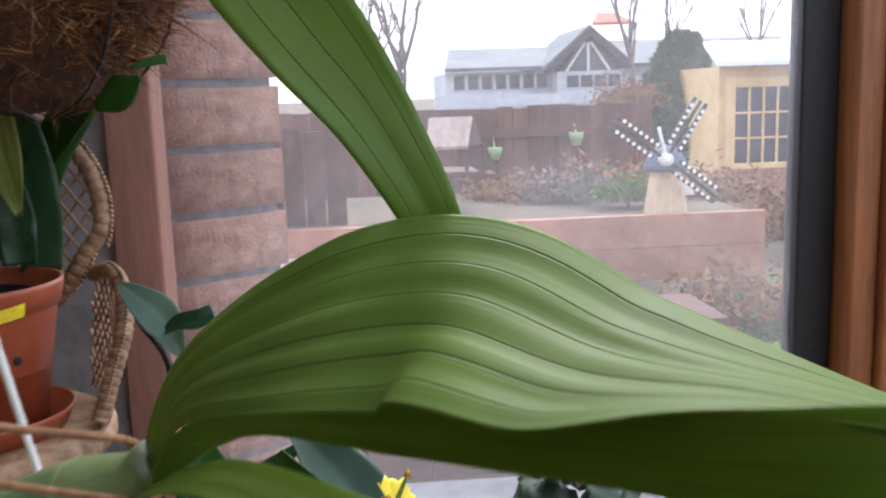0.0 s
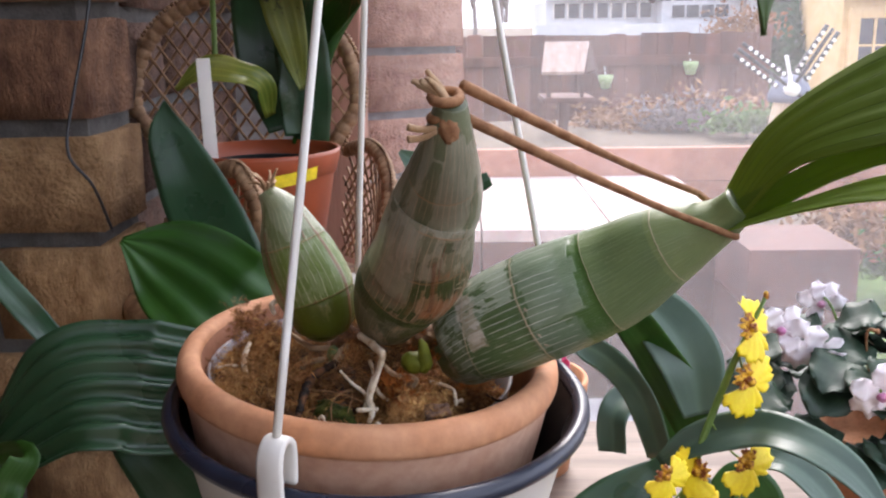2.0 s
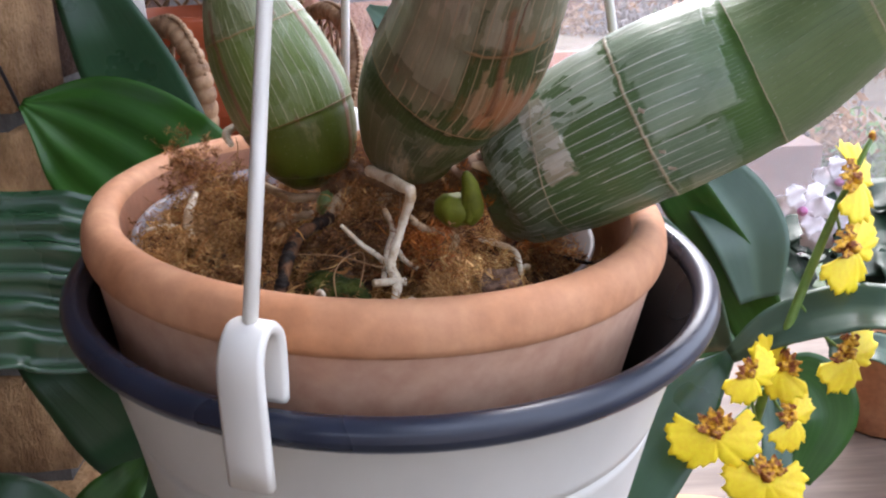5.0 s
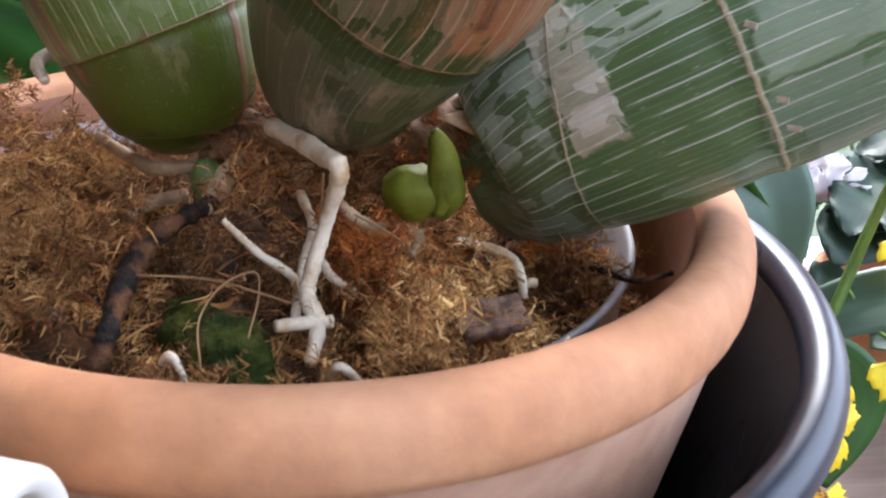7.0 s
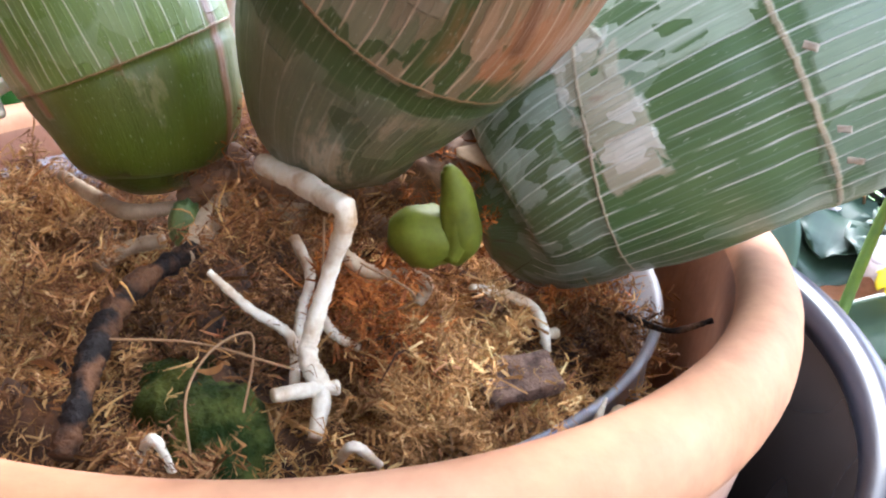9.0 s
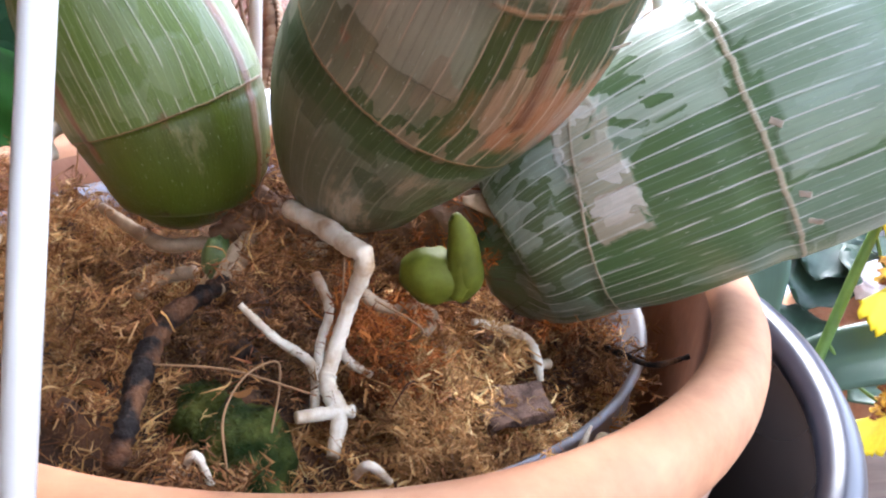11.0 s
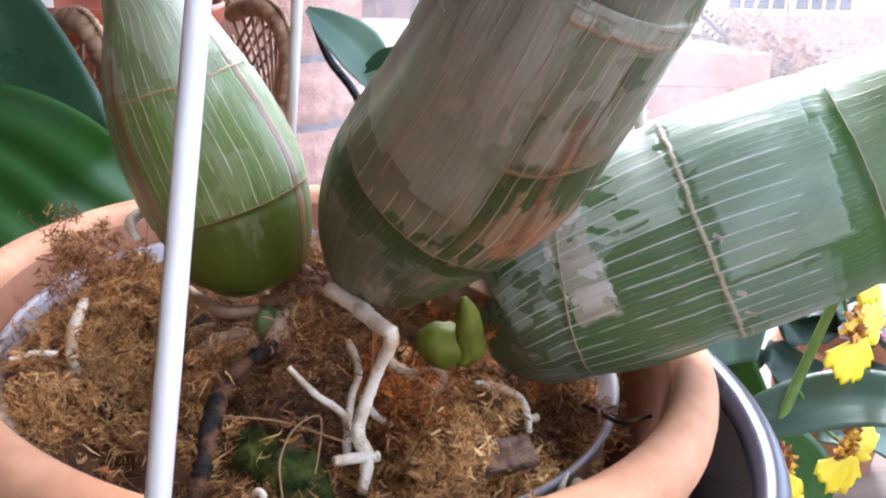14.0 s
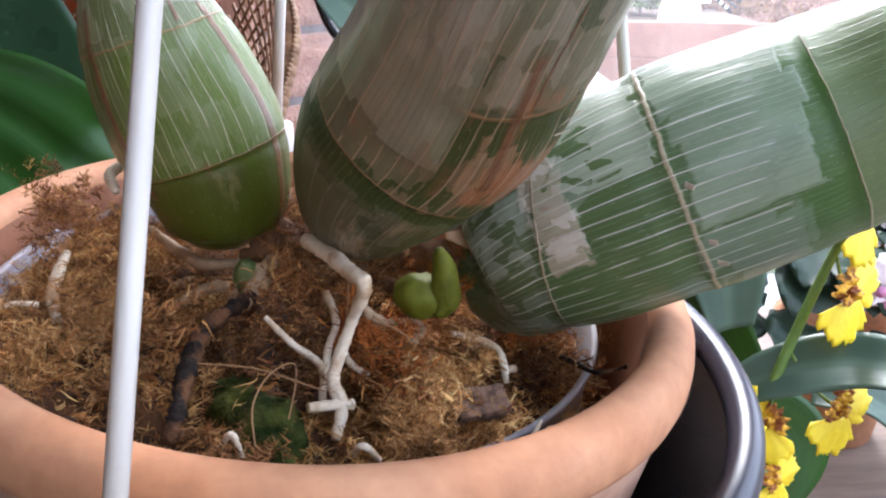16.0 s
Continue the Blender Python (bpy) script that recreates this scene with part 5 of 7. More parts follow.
part("pot", lathe(bmesh.new(), [(0.0, 0.0), (0.042, 0.0), (0.054, 0.095), (0.058, 0.095), (0.058, 0.11), (0.051, 0.11), (0.049, 0.085), (0.0, 0.083)], 48), M_TERRA, onc).location = (0.150, 0.180, 0.842)

# ---------------------------------------------------------------- cyclamen
M_PETAL = two_tone("pale_pink_petal", (0.76, 0.68, 0.73), (0.88, 0.85, 0.86), 45, 0.5)
M_EYE = two_tone("deep_pink_throat", (0.50, 0.16, 0.34), (0.66, 0.34, 0.50), 90, 0.5)
M_PINK = two_tone("magenta_petal", (0.62, 0.03, 0.16), (0.78, 0.08, 0.26), 60, 0.5)
M_CYCLEAF = leaf_material("cyclamen_leaf", (0.010, 0.032, 0.016), (0.034, 0.072, 0.040), 3, 0.05, 0.5, 0.12)
cyc = thing("cyclamen", "potted cyclamen with pale pink flowers and dark leaves", "cyclamen")
CYC = Vector((0.415, 0.500, 0.957))
rg = random.Random(11)
for n in range(64):
    a, r = rg.uniform(0, 6.28), 0.130 * math.sqrt(rg.random())
    c = CYC + Vector((r * math.cos(a), r * math.sin(a) * 0.8, 0.075 * (1 - (r / 0.135) ** 2) + rg.uniform(-0.02, 0.018)))
    d = Vector((math.cos(a), math.sin(a), -0.35)).normalized()
    s = rg.uniform(0.018, 0.030)
    part("leaf", leaf(bmesh.new(), [c - d * s, c - d * s * 0.4 + Vector((0, 0, 0.004)), c + d * s * 0.4 + Vector((0, 0, 0.003)), c + d * s], [s * 0.5, s * 0.98, s * 0.8, s * 0.06], [(0.2 * math.cos(a), 0.2 * math.sin(a) - 0.35, 0.85)] * 4, nv=6, nu=10, fold=0.15, wave=0.003, seed=n), M_CYCLEAF, cyc)
for at, lean, size in (((0.353, 0.489, 1.014), 0.0, 1.0), ((0.317, 0.482, 1.043), 0.5, 0.85), ((0.3883, 0.4080, 0.9982), -0.3, 1.0), ((0.3910, 0.3553, 1.0231), 0.2, 1.0), ((0.380, 0.555, 1.045), 0.3, 0.8), ((0.3689, 0.3909, 1.0173), 0.1, 0.9)):
    at = Vector(at)
    base = Vector((CYC.x + rg.uniform(-0.02, 0.02), CYC.y + 0.01, CYC.z))
    fo = part("flower", tube(bmesh.new(), [base, base.lerp(at, 0.7) + Vector((0, 0, 0.02)), at + Vector((0, 0.004, 0.006)), at], 0.0013, 6, 14), M_STEM, cyc, "pale pink swept-back flower")
    for k in range(5):
        a = 2 * math.pi * k / 5 + 0.35 + rg.uniform(-0.25, 0.25) + lean
        o = Vector((math.cos(a), 0.25 * math.sin(2 * a), 0.35 + 0.55 * math.sin(a))).normalized() * size
        tw = Vector((0.25 * rg.uniform(-1, 1), -0.95, 0.25 * rg.uniform(-1, 1)))
        part("petal", leaf(bmesh.new(), [at, at + o * 0.010, at + o * 0.021 + Vector((0, -0.003, 0.001)), at + o * 0.029 + Vector((0, 0.001, 0.001))], [0.0025 * size, 0.0085 * size, 0.0105 * size, 0.0035 * size], [tw] * 4, thick=0.0004, nv=6, nu=12, wave=0.0022, seed=k + n), M_PETAL, fo)
    part("throat", blob(bmesh.new(), at + Vector((0, -0.002, -0.001)), (0.0048 * size, 0.004, 0.0042 * size), lumps=0.3), M_EYE, fo)
for n in range(3):
    e = CYC + Vector((-0.03 + 0.05 * n, -0.03, 0.085))
    part("flower_stem", tube(bmesh.new(), [CYC, CYC.lerp(e, 0.8) + Vector((0, 0, 0.012)), e + Vector((0.012, -0.004, 0.004))], [0.0013, 0.0012, 0.0024], 6, 14), M_CORD, cyc)
part("pot", lathe(bmesh.new(), [(0.0, 0.0), (0.040, 0.0), (0.052, 0.085), (0.055, 0.085), (0.055, 0.10), (0.049, 0.10), (0.047, 0.08), (0.0, 0.078)], 48), M_TERRA, cyc).location = (0.415, 0.500, 0.842)

# small terracotta pot with pink flowers
small = thing("small_terracotta_pot", "small terracotta pot with magenta flowers", "flower pot", (0.104, 0.625, 0.842))
part("pot", lathe(bmesh.new(), [(0.0, 0.0), (0.044, 0.0), (0.056, 0.080), (0.0605, 0.081), (0.0625, 0.100), (0.0615, 0.103), (0.057, 0.103), (0.052, 0.075), (0.0, 0.073)], 48), M_TERRA, small)
for n in range(10):
    a = rg.uniform(0, 6.28)
    e = Vector((math.cos(a) * 0.035, math.sin(a) * 0.03 + 0.015, 0.112 + rg.uniform(0, 0.03)))
    part("leaf", leaf(bmesh.new(), [(0, 0, 0.07), e * 0.7, e], [0.003, 0.010, 0.002], [(0, -0.8, 0.5)] * 3, nv=5, nu=8, seed=n), M_MIDLEAF, small)
for n in range(9):
    p = Vector((rg.uniform(-0.045, 0.055), rg.uniform(-0.01, 0.05), 0.112 + rg.uniform(0, 0.022)))
    fo = part("flower", blob(bmesh.new(), p, (0.003, 0.003, 0.003), lumps=0.3, seed=n), M_YELLOW, small)
    for k in range(5):
        a = 2 * math.pi * k / 5 + n
        q = Vector((math.cos(a), -0.3, math.sin(a))) * 0.010
        part("petal", leaf(bmesh.new(), [p, p + q * 0.5, p + q], [0.002, 0.0055, 0.002], [(0, -1, 0.3)] * 3, thick=0.0004, nv=4, nu=6, wave=0.001, seed=k), M_PINK, fo)

# ---------------------------------------------------------------- wicker chair with its plant
M_CANE = two_tone("wicker", (0.17, 0.085, 0.040), (0.38, 0.23, 0.125), 75, 0.65, depth=0.0006)
chair = thing("wicker_chair", "small wicker peacock chair used as a plant stand", "chair", (-0.160, 0.52, 0.84))


def wrapped(pts, r, name="wrapped_rim", steps=320):
    """A cane bundle bound with a coil, which makes it ribbed."""
    path = [Vector(p) for p in spline(pts, steps)]
    rings, side = [], None
    for k, p in enumerate(path):
        d = (path[min(k + 1, steps)] - path[max(k - 1, 0)]).normalized()
        side = (side - d * side.dot(d)).normalized() if side else d.orthogonal().normalized()
        upv = d.cross(side)
        rr = r * (0.93 + 0.20 * abs(math.sin(k * math.pi / 8)) ** 0.6)
        rings.append([p + (side * math.cos(a) + upv * math.sin(a)) * rr for a in (2 * math.pi * j / 10 for j in range(10))])
    ob = part(name, loft(bmesh.new(), rings), M_CANE, chair)
    return ob


FOOT = Vector((-0.160, 0.52, 0.84))
BACK = Vector((-0.168, 0.56, 1.252)) - FOOT
A_, B_ = 0.104, 0.092


def back_place(ang, grow=0.0):
    """A place on the oval of the chair's back, leaning away at its top."""
    pinch = 0.92 if math.cos(ang) < -0.3 else 1.0
    x, z = (A_ + grow) * math.sin(ang) * pinch, (B_ + grow) * math.cos(ang)
    return BACK + Vector((x, 0.12 * z, z))


oval = [back_place(radians(-142 + 284 * k / 20)) for k in range(21)]
wrapped(oval, 0.0066, steps=400)


def bead_row(places, radius, name="beaded_edge"):
    bmb = bmesh.new()
    for p in places:
        bmesh.ops.create_icosphere(bmb, subdivisions=1, radius=radius, matrix=Matrix.Translation(p))
    part(name, bmb, M_CANE, chair)


bead_row([back_place(radians(-142 + 284 * k / 120), 0.0085) + Vector((0, 0, 0)) for k in range(121)], 0.0024)
for sgn in (-1, 1):
    for k in range(-11, 12):
        x0 = k * 0.0155
        pts = []
        for q in range(41):
            z = -0.1 + 0.2 * q / 40
            x = x0 + sgn * z * 0.75
            if (x / (A_ - 0.003)) ** 2 + (z / (B_ - 0.003)) ** 2 < 1:
                pts.append(BACK + Vector((x, 0.0016 * sgn + 0.12 * z, z)))
        if len(pts) > 3:
            part("lattice_cane", tube(bmesh.new(), [pts[0], pts[len(pts) // 2], pts[-1]], 0.0015, 6, 6), M_CANE, chair)
part("back_base", tube(bmesh.new(), [back_place(radians(-142)), BACK + Vector((0, -0.012, -0.088)), back_place(radians(142))], 0.0042, 8, 14), M_CANE, chair)
ARMS = (
    ([(-0.076, 0.56, 1.198), (-0.053, 0.53, 1.206), (-0.036, 0.50, 1.196), (-0.029, 0.47, 1.169), (-0.036, 0.45, 1.136), (-0.045, 0.44, 1.105)], [(-0.085, 0.555, 1.100), (-0.060, 0.52, 1.098), (-0.047, 0.47, 1.097), (-0.045, 0.44, 1.099)]),
    ([(-0.235, 0.52, 1.178), (-0.205, 0.45, 1.182), (-0.167, 0.40, 1.196), (-0.149, 0.37, 1.208), (-0.129, 0.35, 1.212), (-0.117, 0.34, 1.198), (-0.112, 0.342, 1.173), (-0.116, 0.35, 1.141), (-0.128, 0.36, 1.104)], [(-0.245, 0.51, 1.100), (-0.225, 0.45, 1.098), (-0.180, 0.39, 1.097), (-0.132, 0.365, 1.099)]),
)
for rim_pts, seat_pts in ARMS:
    rim_l, seat_l = [Vector(p) - FOOT for p in rim_pts], [Vector(p) - FOOT for p in seat_pts]
    wrapped(rim_l, 0.0062, "arm", 220)
    top_c, low_c = [Vector(p) for p in spline(rim_l, 60)], [Vector(p) for p in spline(seat_l, 60)]
    bead_row([p + Vector((0.003, -0.004, 0.0062)) for p in top_c[4:-4]], 0.0020, "arm_edge")
    for lean in (-0.55, 0.55):
        for k in range(-12, 26):
            s0 = k / 14
            pts = []
            for q in range(13):
                w = q / 12
                s1 = s0 + lean * w
                if 0 <= s1 <= 1:
                    i = int(s1 * 60)
                    pts.append(low_c[i].lerp(top_c[i], w) + Vector((0.0012, -0.0012, 0)) * (1 if lean > 0 else -1))
            if len(pts) > 3:
                part("lattice_cane", tube(bmesh.new(), [pts[0], pts[len(pts) // 2], pts[-1]], 0.0013, 6, 6), M_CANE, chair)
part("seat", lathe(bmesh.new(), [(0.0, 0.235), (0.100, 0.235), (0.108, 0.242), (0.108, 0.252), (0.100, 0.258), (0.0, 0.258)], 40), M_CANE, chair).location = (0.01, -0.06, 0)
for k in range(16):
    a = 2 * math.pi * k / 16
    part("skirt_cane", tube(bmesh.new(), [(0.01 + 0.1 * math.cos(a), -0.06 + 0.1 * math.sin(a), 0.24), (0.01 + 0.06 * math.cos(a + 0.3), -0.06 + 0.06 * math.sin(a + 0.3), 0.12), (0.01 + 0.09 * math.cos(a + 0.6), -0.06 + 0.09 * math.sin(a + 0.6), 0.003)], 0.0028, 6, 8), M_CANE, chair)

M_REDPLASTIC = plain("brick_red_plastic", (0.31, 0.066, 0.023), 0.42, 0.5, 40, 0.15)
M_HOLE = plain("dark_hole", (0.01, 0.006, 0.005), 0.8)
M_TAG = plain("yellow_tape", (0.75, 0.58, 0.02), 0.5)
rp = thing("red_plastic_pot", "brick-red plastic pot with saucer and yellow tape", "flower pot", (-0.132, 0.450, 1.1))
part("body", lathe(bmesh.new(), [(0.0, 0.0), (0.044, 0.0), (0.057, 0.095), (0.061, 0.096), (0.0645, 0.112), (0.0640, 0.115), (0.0615, 0.115), (0.0595, 0.100), (0.044, 0.01), (0.0, 0.008)], 56), M_REDPLASTIC, rp)
part("saucer", lathe(bmesh.new(), [(0.0, -0.001), (0.052, -0.001), (0.062, 0.016), (0.064, 0.016), (0.063, 0.012), (0.054, -0.005), (0.0, -0.005)], 48), M_REDPLASTIC, rp)
for a, z in ((-40, 0.062), (-62, 0.022), (-120, 0.06)):
    r = 0.0445 + 0.137 * z
    part("hole", blob(bmesh.new(), (r * math.cos(radians(a)), r * math.sin(radians(a)), z), (0.0035, 0.0012, 0.0035), (0, 0, radians(a + 90)), 0), M_HOLE, rp)
tp = bmesh.new()
rows = [[tp.verts.new(((0.0635 + (z - 0.1) * 0.2) * math.cos(radians(-72 + 3 * k)), (0.0635 + (z - 0.1) * 0.2) * math.sin(radians(-72 + 3 * k)), z + 0.0004 * k)) for k in range(13)] for z in (0.0905, 0.1005)]
for k in range(12):
    tp.faces.new((rows[0][k], rows[0][k + 1], rows[1][k + 1], rows[1][k]))
part("tape", tp, M_TAG, rp)
M_MATTE = plain("matt_black_plastic", (0.008, 0.008, 0.009), 0.7, 0.2)
inner = thing("black_pot_plant", "plant in a black pot with long green leaves, one yellowing", "plant", (-0.132, 0.450, 1.185))
part("pot", lathe(bmesh.new(), [(0.0, -0.07), (0.036, -0.07), (0.043, 0.016), (0.045, 0.017), (0.0445, 0.020), (0.0425, 0.019), (0.040, 0.010), (0.0, 0.006)], 48), M_MATTE, inner)
part("label_stake", boxed((-0.0052, -0.0005, -0.03), (0.0052, 0.0005, 0.085), 0.0004), M_WHITE, inner, "white plastic plant label").matrix_basis = pose(-0.030, -0.045, 0.02, 0, -1, 10)
M_YELLEAF = leaf_material("yellow_green_leaf", (0.10, 0.17, 0.02), (0.30, 0.30, 0.05), 2, 0.2, 0.4, 0.25)
M_SPOTLEAF = leaf_material("spotted_leaf", (0.13, 0.17, 0.03), (0.22, 0.25, 0.04), 2, 0.2, 0.4, 0.2, ((0.02, 0.02, 0.01), 130, 0.60))
off = Vector((-0.132, 0.450, 1.185))
for n, (mat, sp, wd, nr, fo) in enumerate((
    (M_YELLEAF, [(-0.1310, 0.4853, 1.2386), (-0.1316, 0.4662, 1.2661), (-0.1491, 0.4529, 1.2762), (-0.1753, 0.4479, 1.2791), (-0.1974, 0.4437, 1.2638)], [0.005, 0.010, 0.0125, 0.011, 0.002], [(0.3, -0.8, 0.5), (0.1, -0.8, 0.6), (0, -0.75, 0.65), (-0.2, -0.8, 0.5), (-0.4, -0.8, 0.3)], 0.2),
    (M_SPOTLEAF, [(-0.0997, 0.4708, 1.2607), (-0.1055, 0.4733, 1.2931), (-0.1136, 0.4769, 1.3297), (-0.1224, 0.4877, 1.3752), (-0.1287, 0.5103, 1.4267)], [0.002, 0.012, 0.017, 0.018, 0.010], [(0, -1, 0.1)] * 5, 0.12),
    (M_DARKLEAF, [(-0.1223, 0.4926, 1.2256), (-0.1387, 0.5141, 1.2731), (-0.1457, 0.5257, 1.3216), (-0.1549, 0.5489, 1.3756)], [0.012, 0.021, 0.022, 0.015], [(0.1, -1, 0.1)] * 4, 0.12),
    (M_MIDLEAF, [(-0.1055, 0.5260, 1.2770), (-0.0831, 0.5147, 1.3134), (-0.0574, 0.5013, 1.3409), (-0.0323, 0.4986, 1.3701)], [0.005, 0.013, 0.015, 0.008], [(-0.2, -0.9, 0.3)] * 4, 0.15),
    (M_DARKLEAF, [(-0.1059, 0.4818, 1.2217), (-0.1071, 0.4835, 1.2504), (-0.1084, 0.4841, 1.2741), (-0.1106, 0.4897, 1.2975)], [0.012, 0.015, 0.013, 0.004], [(0.1, -1, 0.1)] * 4, 0.2),
    (M_MIDLEAF, [(-0.1110, 0.5100, 1.2100), (-0.0920, 0.5200, 1.2900), (-0.0660, 0.5200, 1.3420), (-0.0350, 0.5150, 1.3820), (-0.0060, 0.5050, 1.4000)], [0.007, 0.013, 0.017, 0.014, 0.003], [(0.2, -0.95, 0.2)] * 5, 0.12),
    (M_DARKLEAF, [(-0.0989, 0.5113, 1.2107), (-0.1023, 0.5092, 1.2576), (-0.1056, 0.5069, 1.3032), (-0.1083, 0.5059, 1.3563)], [0.014, 0.022, 0.022, 0.010], [(0.1, -1, 0.1)] * 4, 0.12),
)):
    part("leaf", leaf(bmesh.new(), [tuple(Vector(p) - off) for p in sp], wd, nr, 0, 0, fo, 0.0007, 10, 32, 0.001, 60 + n), mat, inner)
part("leaf_stalk", tube(bmesh.new(), [tuple(Vector(p) - off) for p in ((-0.1807, 0.5055, 1.2837), (-0.1814, 0.5136, 1.3172), (-0.1838, 0.5251, 1.3650))], 0.0024, 8, 12), M_STEM, inner)

# small pale plant on a dark stick beside the chair
M_SPRIG = leaf_material("blue_green_leaf", (0.13, 0.22, 0.17), (0.22, 0.32, 0.26), 1, 0.2, 0.40, 0.35, streak=60)
sprig = thing("staked_sprig", "small blue-green leaf on a dark stake", "plant")
part("stake", tube(bmesh.new(), [(0.001, 0.42, 0.842), (0.0, 0.42, 1.05), (0.0181, 0.4089, 1.1465), (-0.0038, 0.4174, 1.1877), (-0.0124, 0.4219, 1.2106)], 0.0028, 8, 24), M_BLACKPOT, sprig)
part("leaf", leaf(bmesh.new(), [(-0.0158, 0.4178, 1.2152), (-0.0013, 0.4102, 1.2055), (0.0174, 0.4014, 1.1906), (0.0289, 0.3964, 1.1660)], [0.002, 0.010, 0.014, 0.004], [(-0.3, -0.8, 0.5)] * 4, fold=0.2), M_SPRIG, sprig)
part("leaf", leaf(bmesh.new(), [(0.0172, 0.3998, 1.1817), (0.0295, 0.3954, 1.1893), (0.0437, 0.3898, 1.1915), (0.0549, 0.3900, 1.1966)], [0.002, 0.006, 0.0075, 0.006], [(0.0, -0.8, 0.6)] * 4, fold=0.35), M_DARKLEAF, sprig)
part("stem", tube(bmesh.new(), [(0.0288, 0.3960, 1.1638), (0.0263, 0.3964, 1.1356), (0.0277, 0.3965, 1.0782), (0.02, 0.41, 0.842)], 0.003, 8, 20), M_STEM, sprig)
part("leaf", leaf(bmesh.new(), [(0.0381, 0.3725, 1.1195), (0.0490, 0.3467, 1.0918), (0.0539, 0.3311, 1.0620), (0.0509, 0.3255, 1.0286)], [0.004, 0.019, 0.021, 0.006], [(0.1, -0.95, 0.2)] * 4, fold=0.1), M_MIDLEAF, sprig)
part("leaf", leaf(bmesh.new(), [(0.0379, 0.2484, 1.1071), (0.0714, 0.2488, 1.1211), (0.1011, 0.2492, 1.1333), (0.1274, 0.2511, 1.1529)], [0.003, 0.007, 0.007, 0.001], [(0.0, -0.8, 0.6)] * 4, fold=0.3), M_DARKLEAF, sprig)
part("leaf", leaf(bmesh.new(), [(0.1214, 0.2328, 1.1630), (0.1459, 0.2080, 1.1453), (0.1622, 0.1928, 1.1221), (0.1682, 0.1872, 1.0920)], [0.004, 0.017, 0.019, 0.010], [(0.0, -0.8, 0.6)] * 4, fold=0.2), M_GREYLEAF, sprig)

# coir basket above
M_COIR = island_tones("coir", ((0.0, (0.035, 0.014, 0.006)), (0.4, (0.14, 0.055, 0.022)), (0.8, (0.26, 0.12, 0.05)), (1.0, (0.36, 0.20, 0.09))))
M_COIR_BED = two_tone("coir_mat", (0.03, 0.012, 0.006), (0.10, 0.04, 0.018), 60, 0.95, depth=0.004)
basket = thing("coir_basket", "hanging basket lined with shaggy brown coir", "hanging basket")
BC = Vector((-0.0539, 0.4139, 1.4402))
part("liner", blob(bmesh.new(), BC, (0.090, 0.085, 0.100), lumps=0.18, freq=2.2), M_COIR_BED, basket)


def coir_place(rg):
    q = rg.normal(0, 1, 3)
    q /= np.linalg.norm(q)
    q[2] = -abs(q[2]) * 1.0 + 0.15
    return BC.x + q[0] * 0.091, BC.y + q[1] * 0.086, BC.z + q[2] * 0.101, rg.uniform(0, 6.28), rg.uniform(-1.0, 1.0)


ob = new("fibre_mat", strands(9000, 77, 0.036, 0.00040, coir_place))
ob.data.materials.append(M_COIR)
ob.parent = basket
ob["kind"] = "stuff"
for k in range(6):
    a = 2 * math.pi * k / 6 + 0.3
    part("basket_wire", tube(bmesh.new(), [BC + Vector((0.097 * math.cos(a) * math.cos(b), 0.091 * math.sin(a) * math.cos(b), -0.107 * math.sin(b))) for b in (0, 0.5, 1.0, 1.5)], 0.0013, 6, 16), M_BLACKPOT, basket)
for k in range(3):
    a = 2 * math.pi * k / 3 + 0.5
    part("chain", tube(bmesh.new(), [BC + Vector((0.096 * math.cos(a), 0.09 * math.sin(a), 0)), BC + Vector((0.02 * math.cos(a), 0.02 * math.sin(a), 0.30)), BC + Vector((0, 0, 0.42))], 0.0016, 6, 10), M_BLACKPOT, basket)
for n, (sp, wd) in enumerate((([(-0.0078, 0.3734, 1.3411), (0.0118, 0.3631, 1.3495), (0.0261, 0.3586, 1.3597)], [0.003, 0.012, 0.001]), ([(0.0230, 0.3444, 1.3646), (0.0354, 0.3440, 1.3677), (0.0463, 0.3434, 1.3694)], [0.001, 0.003, 0.003]))):
    part("leaf", leaf(bmesh.new(), sp, wd, [(0.1, -0.9, 0.3)] * 3, fold=0.2, nv=6, nu=12), M_MIDLEAF, basket)

# ---------------------------------------------------------------- room
M_BRICK = two_tone("rough_buff_brick", (0.085, 0.036, 0.018), (0.200, 0.100, 0.052), 34, 0.95, depth=0.022, per_object=0.28)
M_BRICK_BUFF = two_tone("rough_sandy_brick", (0.20, 0.105, 0.042), (0.36, 0.215, 0.100), 34, 0.95, depth=0.022, per_object=0.18)
M_BRICK_OUT = two_tone("rough_red_brick", (0.29, 0.140, 0.095), (0.48, 0.27, 0.19), 30, 0.95, depth=0.022, per_object=0.15)
# brick of the recessed return, with the recess's shade mixed into its colour
M_BRICK_SHADED = two_tone("shaded_brown_brick", (0.060, 0.030, 0.020), (0.125, 0.065, 0.042), 30, 0.95, depth=0.02, per_object=0.25)
M_MORTAR_PALE = two_tone("pale_mortar", (0.16, 0.155, 0.155), (0.24, 0.235, 0.235), 60, 0.95, depth=0.003)
M_MORTAR = two_tone("mortar", (0.07, 0.066, 0.062), (0.115, 0.11, 0.104), 60, 0.95, depth=0.003)
M_TIMBER = two_tone("stained_timber", (0.22, 0.075, 0.022), (0.36, 0.14, 0.045), 10, 0.45, depth=0.0006, stretch=(5, 5, 0.35))
M_TIMBER_PALE = two_tone("weathered_timber", (0.28, 0.13, 0.09), (0.36, 0.18, 0.12), 10, 0.6, depth=0.0006, stretch=(5, 5, 0.35))
